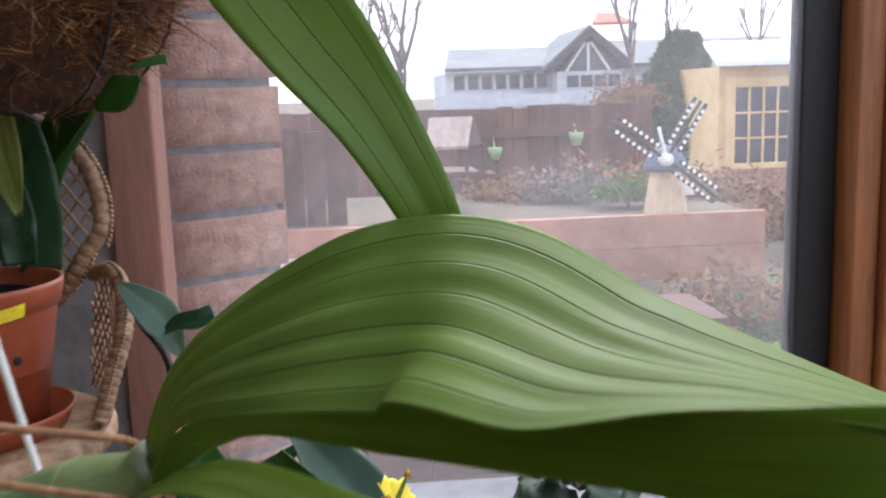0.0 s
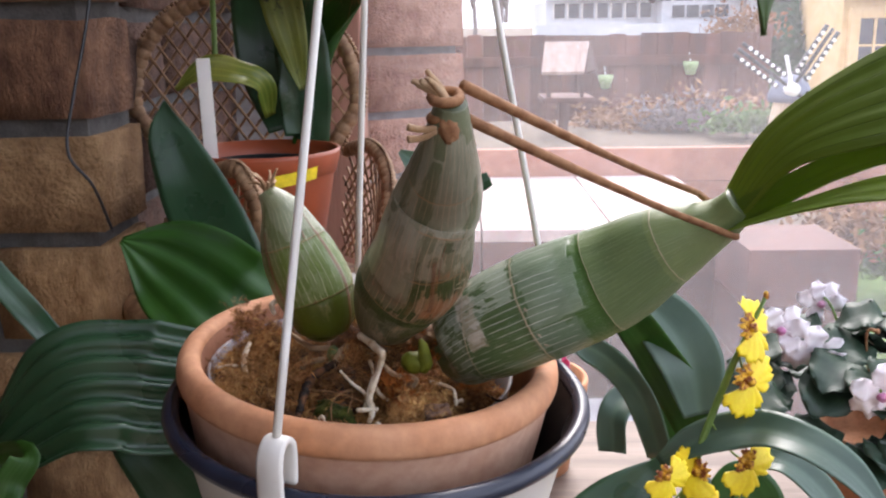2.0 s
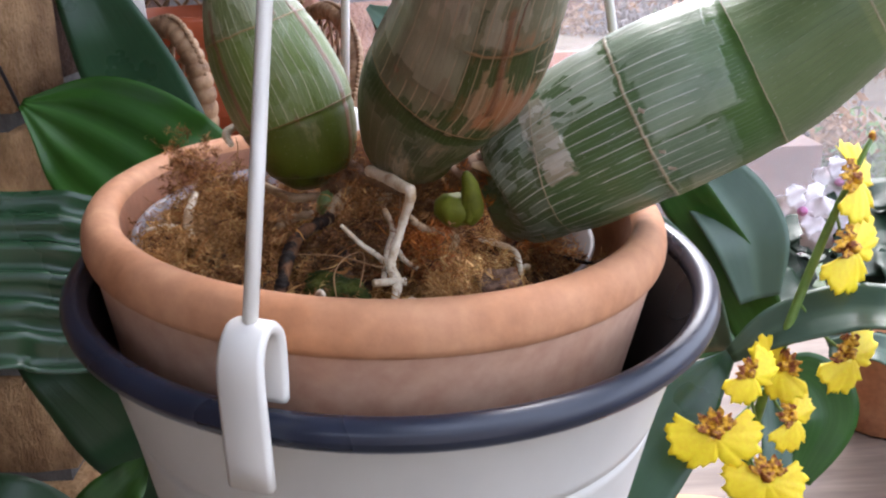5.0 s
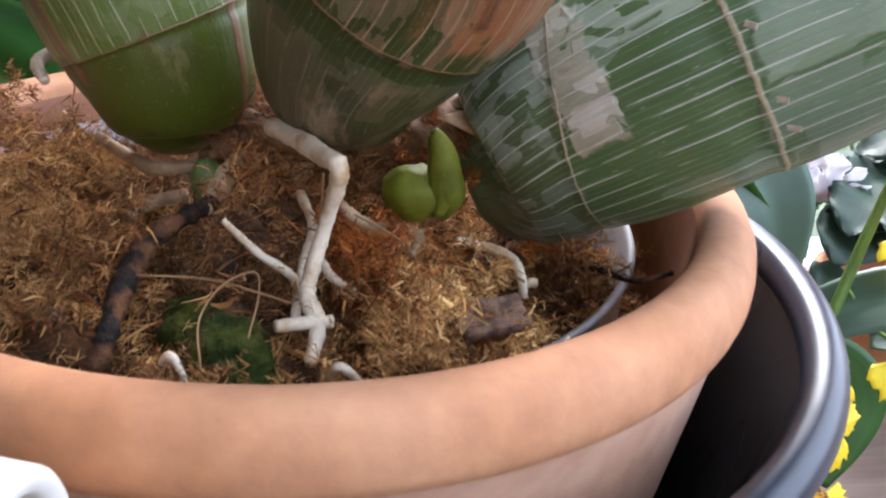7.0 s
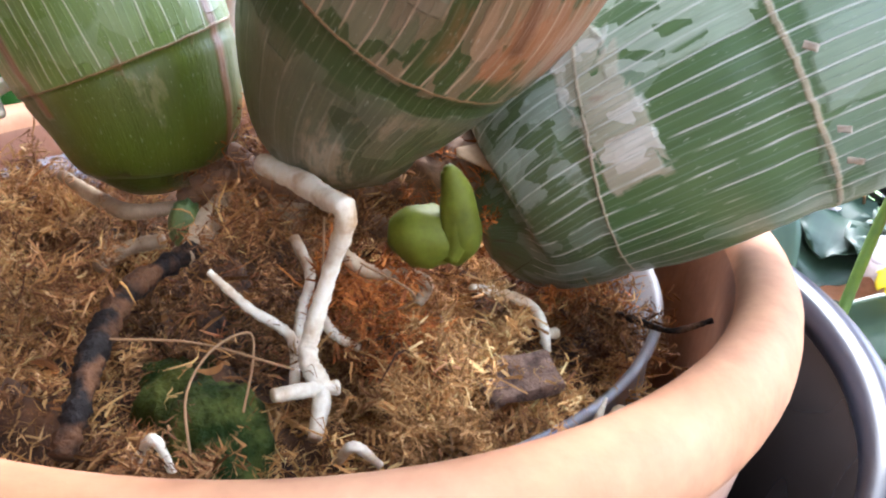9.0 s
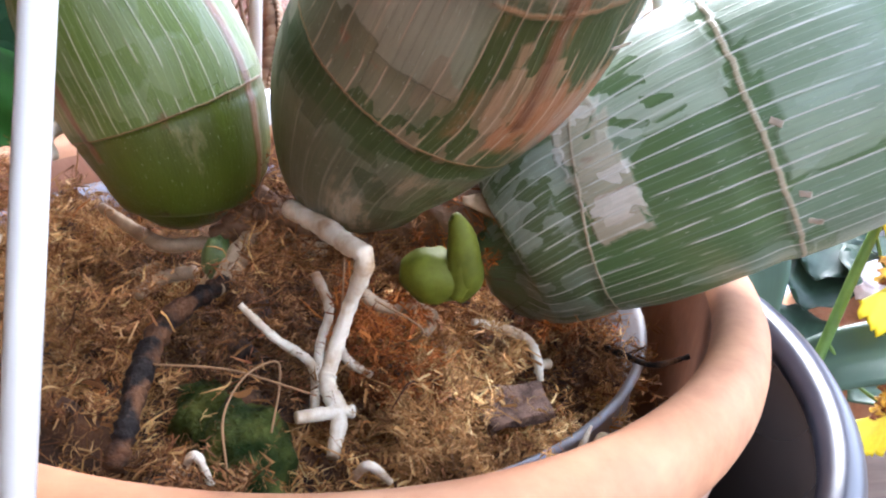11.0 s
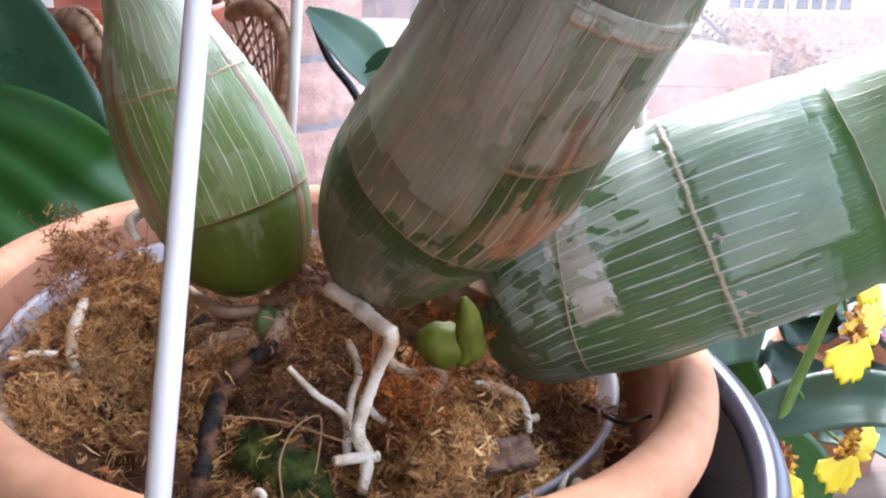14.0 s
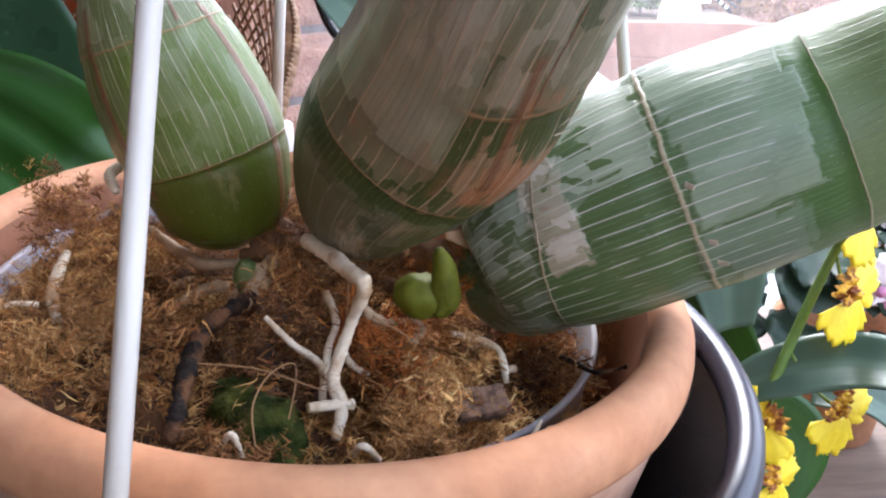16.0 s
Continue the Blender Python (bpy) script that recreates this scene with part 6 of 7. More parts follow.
M_SEAL = plain("black_seal", (0.015, 0.015, 0.016), 0.5)
M_TILE = two_tone("floor_tile", (0.11, 0.095, 0.08), (0.17, 0.15, 0.13), 5, 0.6)
M_PLASTER = two_tone("cream_plaster", (0.30, 0.26, 0.21), (0.38, 0.34, 0.28), 3, 0.9, depth=0.001)
M_SHELF = two_tone("shelf_wood", (0.13, 0.085, 0.06), (0.22, 0.16, 0.12), 9, 0.6, depth=0.0006, stretch=(0.4, 4, 4))
M_SILL = two_tone("grey_sill", (0.20, 0.18, 0.17), (0.30, 0.28, 0.27), 12, 0.5)


def structure(name, bm, mat, label, category, parent=None, smooth=False):
    return tagged(part(name, bm, mat, parent, smooth=smooth), label, category, kind="structure")


structure("floor", boxed((-2.2, -2.6, -0.196), (2.2, 1.0, 0.0)), M_TILE, "grey-brown tiled floor", "floor")
structure("ceiling", boxed((-2.2, -2.6, 2.4), (2.2, -1.8, 2.46)), M_PLASTER, "unseen pale ceiling, added to shape the light", "ceiling")
# second panel added out of view, cuts top light over the left half
structure("ceiling", boxed((-2.2, -1.795, 2.4), (0.12, 0.925, 2.46)), M_PLASTER, "unseen pale ceiling, added to shape the light", "ceiling")
# unseen walls with open sky above; their heights control how much light enters
structure("wall_south", boxed((-2.3, -2.7, 0), (2.3, -2.6, 1.9)), M_PLASTER, "unseen plain wall, left open above to set the light", "wall")
structure("wall_east", boxed((2.2, -2.6, 0), (2.3, 1.0, 1.0)), M_PLASTER, "unseen plain wall, left open above to set the light", "wall")
# unseen wall, added close by to keep light off the left side
structure("wall_west", boxed((-1.05, -2.6, 0), (-0.95, 0.48, 2.40)), M_BRICK, "unseen brown wall added to darken the left side", "wall")
structure("shelf", boxed((-0.245, 0.13, 0.80), (1.2, 0.74, 0.84), 0.004), M_SHELF, "wooden plant shelf below the window", "shelf")
structure("wall_under_shelf", boxed((-0.245, 0.69, 0), (1.2, 0.735, 0.798)), M_PLASTER, "plain low wall under the plant shelf", "wall")
structure("sill", boxed((-0.245, 0.745, 0.62), (1.2, 0.985, 0.67), 0.006), M_SILL, "pale window sill", "sill")
structure("wall_under_window", boxed((-0.245, 0.95, 0), (2.2, 1.05, 0.62)), M_PLASTER, "plain wall under the window", "wall")


def brick_wall(name, origin, along, height, length, mat, label, out, seed, brick=(0.21, 0.073), joint=0.014, thick=0.10, offset0=0.0, straight=False, mortar=None, lower=None):
    """Courses of rough bricks laid proud of their mortar, each brick a piece of its own; lower: (brick, up to this height)."""
    al, ou = Vector(along).normalized(), Vector(out).normalized()
    o = Vector(origin)
    bm = bmesh.new()
    pts = [o + al * a + ou * b for a, b in ((0.006, -0.010), (length - 0.008, -0.010), (length - 0.008, -thick), (0.006, -thick))]
    vs = [[bm.verts.new(p + Vector((0, 0, z))) for p in pts] for z in (0, height)]
    bm.faces.new(list(reversed(vs[0])))
    bm.faces.new(vs[1])
    for k in range(4):
        bm.faces.new((vs[0][k], vs[0][(k + 1) % 4], vs[1][(k + 1) % 4], vs[1][k]))
    bmesh.ops.recalc_face_normals(bm, faces=bm.faces)
    wall = structure(name, bm, mortar or M_MORTAR, label, "wall")
    rg = random.Random(seed)
    shapes = []
    for s in range(5):
        b = bmesh.new()
        box(b, (0, 0, 0), (brick[0], thick - 0.004, brick[1]))
        bmesh.ops.subdivide_edges(b, edges=b.edges, cuts=2, use_grid_fill=True)
        for v in b.verts:
            q = v.co * 26 + Vector((s * 7.3, 0, 0))
            if v.co.y < 0.01:
                v.co.y -= 0.007 * noise.noise(q * 1.7) + (0.004 if 0.01 < v.co.z < brick[1] - 0.01 and 0.01 < v.co.x < brick[0] - 0.01 else 0)
            v.co.x += 0.003 * noise.noise(q + Vector((3, 1, 0)))
            v.co.z += 0.003 * noise.noise(q + Vector((1, 4, 0)))
        me = bpy.data.meshes.new("brick")
        for fc in b.faces:
            fc.smooth = True
        b.to_mesh(me)
        b.free()
        me.materials.append(mat)
        shapes.append(me)
    low_shapes = []
    for me in shapes if lower else ():
        low = me.copy()
        low.materials[0] = lower[0]
        low_shapes.append(low)
    turn = Matrix((al, -ou, Vector((0, 0, 1)))).transposed().to_4x4()
    z, row = 0.0, 0
    while z < height - 0.01:
        x = -offset0 - (brick[0] + joint) * (0.5 if row % 2 and not straight else 0.0)
        while x < length - 0.004:
            a, b = max(x, 0.0), min(x + brick[0], length)
            if b - a > 0.02:
                ob = new("brick", rg.choice(low_shapes if lower and o.z + z + 0.5 * brick[1] < lower[1] else shapes))
                ob.parent = wall
                ob.matrix_basis = Matrix.Translation(o + al * (a + rg.uniform(-0.002, 0.002)) + ou * rg.uniform(-0.002, 0.003) + Vector((0, 0, z))) @ turn @ Matrix.Diagonal(((b - a) / brick[0], 1, 1, 1))
            x += brick[0] + joint
        z += brick[1] + joint
        row += 1
    return wall


brick_wall("wall_pillar", (-0.945, 0.385, 0.551), (1, 0, 0), 1.84, 0.70, M_BRICK, "rough buff brick pillar with grey mortar", (0, -1, 0), 5, offset0=0.06, lower=(M_BRICK_BUFF, 1.232))
brick_wall("wall_return", (-0.272, 0.490, 0.55), (0, 1, 0), 1.9, 0.46, M_BRICK_SHADED, "brown brick return beside the window, shade put in its colour", (1, 0, 0), 6, offset0=0.05)
brick_wall("wall_outer", (-0.105, 1.065, 0.337), (0.80, 0.60, 0), 2.1, 0.178, M_BRICK_OUT, "rough red brick pier outside the window", (0.60, -0.80, 0), 7, (0.178, 0.082), 0.0125, straight=True, mortar=M_MORTAR_PALE)
structure("window_post", boxed((-0.158, 0.93, 0.67), (-0.098, 1.0, 2.4), 0.004), M_TIMBER_PALE, "weathered brown timber window post", "window frame", smooth=True)
structure("window_post", boxed((-0.300, 0.95, 0.67), (-0.160, 1.0, 2.4), 0.004), M_SILL, "pale grey window reveal", "window frame", smooth=True)
structure("window_seal", boxed((0.745, 0.945, 0.67), (0.797, 0.985, 2.4), 0.004), M_SEAL, "black rubber seal of the window", "window frame", smooth=True)
structure("window_post", boxed((0.800, 0.90, 0.0), (0.835, 1.0, 2.4), 0.004), M_TIMBER, "orange-brown stained timber window post", "window frame", smooth=True)
structure("window_post", boxed((0.838, 0.885, 0.0), (0.98, 1.0, 2.4), 0.004), M_TIMBER, "orange-brown stained timber window post", "window frame", smooth=True)
structure("window_head", boxed((-0.20, 0.93, 2.4), (2.2, 1.0, 2.46), 0.004), M_TIMBER, "brown timber window head", "window frame", smooth=True)
M_GLASS = bpy.data.materials.new("dusty_hazy_glass")
M_GLASS.use_nodes = True
gn = M_GLASS.node_tree
gn.nodes.remove(gn.nodes["Principled BSDF"])
g_clear, g_veil, g_mix, g_shine, g_mix2 = (gn.nodes.new(k) for k in ("ShaderNodeBsdfTransparent", "ShaderNodeBsdfTranslucent", "ShaderNodeMixShader", "ShaderNodeBsdfGlossy", "ShaderNodeMixShader"))
g_veil.inputs[0].default_value = (0.95, 0.93, 0.97, 1)
g_shine.inputs["Roughness"].default_value = 0.03
specks = maths(gn, "MULTIPLY", maths(gn, "MULTIPLY", maths(gn, "SUBTRACT", noise_node(gn, 210, 2), 0.66), 12.0, True), 0.10)
# specks are dust; the broad veil is dust plus imitated glare haze
gn.links.new(maths(gn, "ADD", specks, maths(gn, "ADD", maths(gn, "MULTIPLY", noise_node(gn, 7, 5), 0.066), 0.016)), g_mix.inputs[0])
gn.links.new(g_clear.outputs[0], g_mix.inputs[1])
gn.links.new(g_veil.outputs[0], g_mix.inputs[2])
g_mix2.inputs[0].default_value = 0.03
gn.links.new(g_mix.outputs[0], g_mix2.inputs[1])
gn.links.new(g_shine.outputs[0], g_mix2.inputs[2])
gn.links.new(g_mix2.outputs[0], gn.nodes["Material Output"].inputs[0])
pane = structure("window_pane", boxed((-0.097, 0.960, 0.672), (0.744, 0.964, 2.398)), M_GLASS, "slightly dusty window pane with a veil of haze", "window pane")
pane.visible_shadow = False
cable = part("cable", tube(bmesh.new(), [(-0.2299, 0.3781, 1.3567), (-0.2364, 0.3665, 1.3095), (-0.2450, 0.3559, 1.2663), (-0.2494, 0.3462, 1.2270), (-0.2354, 0.3506, 1.2014), (-0.2327, 0.3722, 1.1629)], 0.0013, 6, 40), M_BLACKPOT)
tagged(cable, "thin black cable hanging down the brick pillar", "cable")

# ---------------------------------------------------------------- garden
M_REDWALL = two_tone("red_brown_boards", (0.30, 0.125, 0.080), (0.40, 0.19, 0.125), 3, 0.85, depth=0.002, per_object=0.1)
M_DARKBOARD = two_tone("brown_boards", (0.048, 0.018, 0.013), (0.090, 0.034, 0.024), 4, 0.8, depth=0.002, per_object=0.2)
M_SLAB = two_tone("pale_slabs", (0.38, 0.29, 0.26), (0.48, 0.39, 0.355), 5, 0.9, depth=0.001, per_object=0.08)
M_FENCE = two_tone("fence_boards", (0.085, 0.035, 0.026), (0.16, 0.07, 0.048), 3, 0.9, depth=0.003, stretch=(3, 3, 0.4), per_object=0.35)
M_CREAM = two_tone("cream_timber", (0.62, 0.40, 0.17), (0.74, 0.52, 0.26), 3, 0.6)
M_ROOFWHITE = two_tone("frosted_roof", (0.70, 0.72, 0.76), (0.85, 0.86, 0.88), 3, 0.8)
M_SLATE = two_tone("slate_roof", (0.10, 0.115, 0.125), (0.15, 0.165, 0.175), 0.8, 0.8)
M_RENDER = two_tone("pale_render", (0.42, 0.43, 0.46), (0.55, 0.56, 0.58), 0.6, 0.9)
M_WINDARK = plain("dark_window", (0.03, 0.035, 0.045), 0.15, 0.5, 0.5, 0.3)
M_DARKWOOD = plain("dark_beam", (0.06, 0.045, 0.05), 0.8, 0.5, 2, 0.3)
M_GROUND = two_tone("garden_soil_and_grass", (0.075, 0.052, 0.036), (0.13, 0.10, 0.065), 0.9, 0.95, depth=0.02)
M_PAVE = two_tone("stone_path", (0.34, 0.33, 0.33), (0.48, 0.47, 0.46), 1.5, 0.9, depth=0.004)
M_CONIFER = two_tone("conifer", (0.025, 0.065, 0.030), (0.065, 0.115, 0.050), 2.0, 0.9)
M_TWIG = plain("bare_twigs", (0.16, 0.13, 0.12), 0.9)
M_GRASSY = two_tone("short_lawn", (0.07, 0.15, 0.03), (0.14, 0.24, 0.05), 6, 0.95)
M_BLUEGREY = plain("blue_grey_paint", (0.10, 0.12, 0.17), 0.6)
structure("ground", boxed((-300, -300, -0.3), (300, 600, -0.2)), M_GROUND, "brown winter garden ground", "ground")


def row_of_boards(name, label, lo, hi, n, mat, gap=0.006, vertical=True, seed=0, category="fence"):
    ob = thing(name, label, category, kind="structure")
    rg = random.Random(seed)
    span = (hi[0] - lo[0]) if vertical else (hi[2] - lo[2])
    w = span / n
    for k in range(n):
        a, b = list(lo), list(hi)
        i = 0 if vertical else 2
        a[i], b[i] = lo[i] + k * w + gap / 2, lo[i] + (k + 1) * w - gap / 2
        j = rg.uniform(-0.004, 0.004)
        a[1] += j
        b[1] += j
        if vertical:
            b[2] += rg.uniform(-0.012, 0.012)
        part("board", boxed(a, b, 0.003), mat, ob, smooth=False)
    return ob


fa, fb = (-0.5953, 7.4000, 1.2950), (2.5475, 7.4000, 1.2291)
fence = row_of_boards("fence", "dark red-brown close-board garden fence", (-3.4, 7.4, -0.2), (fb[0], 7.44, fb[2]), 46, M_FENCE, 0.003)
part("rail", boxed((-3.4, 7.36, fb[2] - 0.25), (fb[0], 7.40, fb[2] - 0.17), 0.004), M_FENCE, fence)
part("post", boxed((fb[0] - 0.1, 7.34, -0.2), (fb[0], 7.46, fb[2] + 0.06), 0.004), M_FENCE, fence)
side = row_of_boards("side_fence", "reddish board fence beside the brick pier", (-1.6, 4.95, 0.2), ((0.0415, 4.9500, 0.9515)[0], 4.99, (-0.1103, 4.9500, 1.1774)[2]), 14, M_DARKBOARD, 0.008, seed=4)
wa, wb, wc = (2.3320, 4.6000, 0.6667), (2.3352, 4.6000, 0.3031), (0.0054, 4.6000, 0.7948)
bed = row_of_boards("raised_bed", "long red-brown board front of a raised bed", (-2.2, 4.6, wb[2]), (wa[0], 4.66, wa[2]), 2, M_REDWALL, 0.004, False, 2, "raised bed")
part("soil", boxed((-2.2, 4.665, wb[2]), (wa[0], 6.4, wa[2] - 0.03), 0.01), M_GROUND, bed)
sa = (-0.0380, 3.3000, 0.5225)
sb = (1.1670, 3.3000, 0.3898)
terrace = thing("terrace_wall", "low brown board wall with pale slabs on top", "garden wall", kind="structure")
for k in range(6):
    x0 = -2.0 + k * (sb[0] + 2.0) / 6
    part("slab", boxed((x0 + 0.004, 3.26, sa[2] - 0.05), (x0 + (sb[0] + 2.0) / 6 - 0.004, 4.58, sa[2]), 0.006), M_SLAB, terrace, smooth=False)
for k in range(12):
    x0 = -2.0 + k * (sb[0] + 2.0) / 12
    part("board", boxed((x0 + 0.004, 3.30, -0.2), (x0 + (sb[0] + 2.0) / 12 - 0.004, 3.36, sa[2] - 0.052), 0.004), M_DARKBOARD, terrace, smooth=False)
ba, bb = (0.9959, 2.7000, 0.5707), (1.3658, 2.7000, 0.6093)
block = row_of_boards("planter_box", "dark brown square wooden planter box", (ba[0], 2.7, ba[2] - 0.62), (bb[0], 3.1, ba[2]), 3, M_DARKBOARD, 0.006, False, 5, "planter")
panel = part("pale_panel", boxed((0.407, 3.268, 0.023), (0.547, 3.296, 0.236), 0.003), M_ROOFWHITE)
tagged(panel, "pale grey panel leaning on the brown boards", "panel")
structure("path", boxed((-2, 1.3, -0.2), (4.5, 3.2, -0.17)), M_PAVE, "grey paved garden path", "path")
la = (2.3611, 4.2000, -0.0897)
structure("lawn", boxed((1.25, 3.25, -0.2), (3.4, 4.55, 0.02), 0.02), M_GRASSY, "small patch of green lawn", "lawn")

# bird table
bt = thing("bird_table", "wooden bird table with a pale sloping roof", "bird table")
r0, r1 = Vector((0.5184, 5.4000, 1.0201)), Vector((0.8227, 5.4000, 1.1917))
bm = bmesh.new()
rr = [(r0.x, 5.30, r0.z), (r1.x - 0.05, 5.30, r0.z), (r1.x + 0.01, 5.55, r1.z), (r0.x + 0.04, 5.55, r1.z)]
lo = [bm.verts.new(p) for p in rr]
hi = [bm.verts.new((x, y - 0.004, z + 0.018)) for x, y, z in rr]
bm.faces.new(lo[::-1])
bm.faces.new(hi)
for k in range(4):
    bm.faces.new((lo[k], lo[(k + 1) % 4], hi[(k + 1) % 4], hi[k]))
bmesh.ops.recalc_face_normals(bm, faces=bm.faces)
part("roof", bm, two_tone("weathered_roof_board", (0.24, 0.17, 0.14), (0.36, 0.28, 0.24), 9, 0.9, stretch=(4, 1, 1)), bt, smooth=False)
bm = bmesh.new()
rr = [(r1.x - 0.05, 5.30, r0.z), (r1.x + 0.09, 5.80, r0.z - 0.01), (r1.x + 0.01, 5.55, r1.z)]
lo = [bm.verts.new(p) for p in rr]
hi = [bm.verts.new((x + 0.01, y, z + 0.012)) for x, y, z in rr]
bm.faces.new(lo[::-1])
bm.faces.new(hi)
for k in range(3):
    bm.faces.new((lo[k], lo[(k + 1) % 3], hi[(k + 1) % 3], hi[k]))
bmesh.ops.recalc_face_normals(bm, faces=bm.faces)
part("gable", bm, M_DARKBOARD, bt, smooth=False)
part("tray", boxed((r0.x + 0.02, 5.34, r0.z - 0.17), (r1.x + 0.02, 5.76, r0.z - 0.14), 0.004), M_DARKBOARD, bt)
for dx, dy in ((0.04, 5.37), (0.04, 5.72), (0.24, 5.37), (0.24, 5.72)):
    part("post", boxed((r0.x + dx, dy, r0.z - 0.14), (r0.x + dx + 0.025, dy + 0.025, r0.z + 0.03), 0.003), M_DARKBOARD, bt)
part("pole", boxed((r0.x + 0.13, 5.50, -0.2), (r0.x + 0.19, 5.56, r0.z - 0.17), 0.005), M_DARKBOARD, bt)

# windmill ornament on the raised bed
mill = thing("windmill_ornament", "garden windmill with black and white lattice sails", "windmill")
mc = Vector((1.8477, 4.8500, 0.6656))
hub = Vector((1.7742, 4.6200, 0.9644))
W = (hub.z - mc.z)
M_MILLSTONE = two_tone("mill_tower_wood", (0.55, 0.40, 0.25), (0.66, 0.50, 0.33), 8, 0.8)
tower = lathe(bmesh.new(), [(0.0, -0.25), (W * 0.46, -0.25), (W * 0.42, 0.0), (W * 0.30, W * 0.72), (0.0, W * 0.72)], 8)
part("tower", tower, M_MILLSTONE, mill, smooth=False).location = mc
part("cap", lathe(bmesh.new(), [(0.0, W * 0.70), (W * 0.40, W * 0.72), (W * 0.40, W * 0.86), (W * 0.30, W * 1.08), (W * 0.14, W * 1.2), (0.0, W * 1.22)], 12), M_BLUEGREY, mill).location = mc
part("window", boxed((-0.03, -W * 0.42, W * 0.28), (0.03, -W * 0.36, W * 0.5), 0.003), M_WHITE, mill).location = mc + Vector((0.10, 0.02, 0))
part("hub", lathe(bmesh.new(), [(0.0, -0.03), (0.035, -0.03), (0.035, 0.03), (0.0, 0.03)], 12), M_WHITE, mill).matrix_basis = Matrix.Translation(hub) @ pose(0, 0, 0, 90, 0, 0)
for k, (px_, pz_) in enumerate(((-0.72, 0.52), (0.60, 0.98), (1.0, -0.75), (-0.1, 0.42))):
    d = Vector((px_, 0, pz_)).normalized()
    L = 0.36 if k < 3 else 0.18
    sd = Vector((d.z, 0, -d.x))
    arm = part("sail", tube(bmesh.new(), [hub, hub + d * L], 0.010, 6, 4), M_SEAL if k < 3 else M_WHITE, mill)
    if k == 3:
        continue
    for q in range(2):
        o = sd * (0.035 if q else -0.035)
        part("sail_rail", tube(bmesh.new(), [hub + d * 0.07 + o, hub + d * L + o], 0.014, 4, 4), M_SEAL, arm)
        for s in range(7):
            c = hub + d * (0.09 + s * (L - 0.1) / 7) + o + Vector((0, -0.016, 0))
            part("slat", blob(bmesh.new(), c, (0.011, 0.003, 0.011), (0, 0.8, 0), 0), M_WHITE, arm)

# two hanging green feeders on the fence
for px_ in ((1.2179, 7.3300, 0.8566), (1.9028, 7.3300, 0.9578)):
    c = Vector(px_)
    fd = thing("hanging_feeder", "pale green hanging pot on the fence", "bird feeder", c, "feeders on the fence")
    part("cup", lathe(bmesh.new(), [(0.0, -0.06), (0.035, -0.055), (0.06, 0.02), (0.062, 0.05), (0.05, 0.05), (0.0, 0.03)], 16), two_tone("pale_green_leaves", (0.25, 0.36, 0.16), (0.38, 0.48, 0.25), 30, 0.7), fd)
    part("cord", tube(bmesh.new(), [(0, 0.0, 0.03), (0, 0.075, 0.12)], 0.004, 5, 4), M_WHITE, fd)

# summer house
sh = thing("summer_house", "cream timber summer house with a frosted roof", "summer house", kind="structure")
SY = 9.0
e0 = Vector((3.7884, 9.0000, 1.5444))
e1 = Vector((3.8435, 9.0000, 0.4979))
part("wall", boxed((e0.x, SY + 0.06, -0.2), (e0.x + 2.4, SY + 2.0, e0.z)), M_CREAM, sh, smooth=False)
roof = bmesh.new()
pts = [(e0.x - 0.12, SY - 0.2, e0.z), (e0.x + 2.6, SY - 0.2, e0.z), (e0.x + 2.4, SY + 1.2, e0.z + 0.26), (e0.x + 0.25, SY + 1.2, e0.z + 0.26)]
lo = [roof.verts.new(p) for p in pts]
hi = [roof.verts.new((x, y, z + 0.05)) for x, y, z in pts]
roof.faces.new(lo[::-1])
roof.faces.new(hi)
for k in range(4):
    roof.faces.new((lo[k], lo[(k + 1) % 4], hi[(k + 1) % 4], hi[k]))
part("roof", roof, M_ROOFWHITE, sh, smooth=False)
for n, (a, b) in enumerate(((1300, 1404), (1424, 1530))):
    wl, wh = Vector((3.9447, 9.0000, 0.5525)), Vector((4.5492, 9.0000, 1.3286))
    x0 = wl.x + n * (wh.x - wl.x) * 1.19
    x1 = x0 + (wh.x - wl.x)
    win = part("window", boxed((x0, SY + 0.03, wl.z), (x1, SY + 0.07, wh.z)), M_WINDARK, sh, smooth=False)
    for q in range(1, 4):
        xx = x0 + (x1 - x0) * q / 4
        part("bar", boxed((xx - 0.012, SY + 0.012, wl.z), (xx + 0.012, SY + 0.028, wh.z)), M_CREAM, win, smooth=False)
    for q in range(1, 3):
        zz = wl.z + (wh.z - wl.z) * q / 3
        part("bar", boxed((x0, SY + 0.016, zz - 0.010), (x1, SY + 0.026, zz + 0.010)), M_CREAM, win, smooth=False)
    for xa, xb, za, zb in ((x0 - 0.10, x0, wl.z - 0.07, wh.z + 0.1), (x1, x1 + 0.05, wl.z - 0.07, wh.z + 0.1), (x0, x1, wl.z - 0.07, wl.z), (x0, x1, wh.z, wh.z + 0.1)):
        part("frame", boxed((xa, SY, za), (xb, SY + 0.09, zb), 0.006), M_CREAM, win)
part("base_wall", boxed((e0.x - 0.05, SY - 0.05, -0.2), (e0.x + 2.5, SY + 0.05, e1.z)), M_BRICK_OUT, sh, smooth=False)

# houses behind
house = thing("house", "long pale house with a slate roof and a timbered gable", "house", kind="structure")
HY = 34.0


def far(px_, py_):
    return Vector((px_, HY, py_))


wl, wr = Vector((3.1449, 34.0000, 0.9239)), Vector((6.7367, 34.0000, 0.8473))
ea, rg0 = Vector((3.0796, 34.0000, 2.1570)), Vector((3.5426, 34.0000, 2.9972))
part("wall", boxed((wl.x, HY, -0.2), (wr.x + 4, HY + 6, ea.z)), M_RENDER, house, smooth=False)


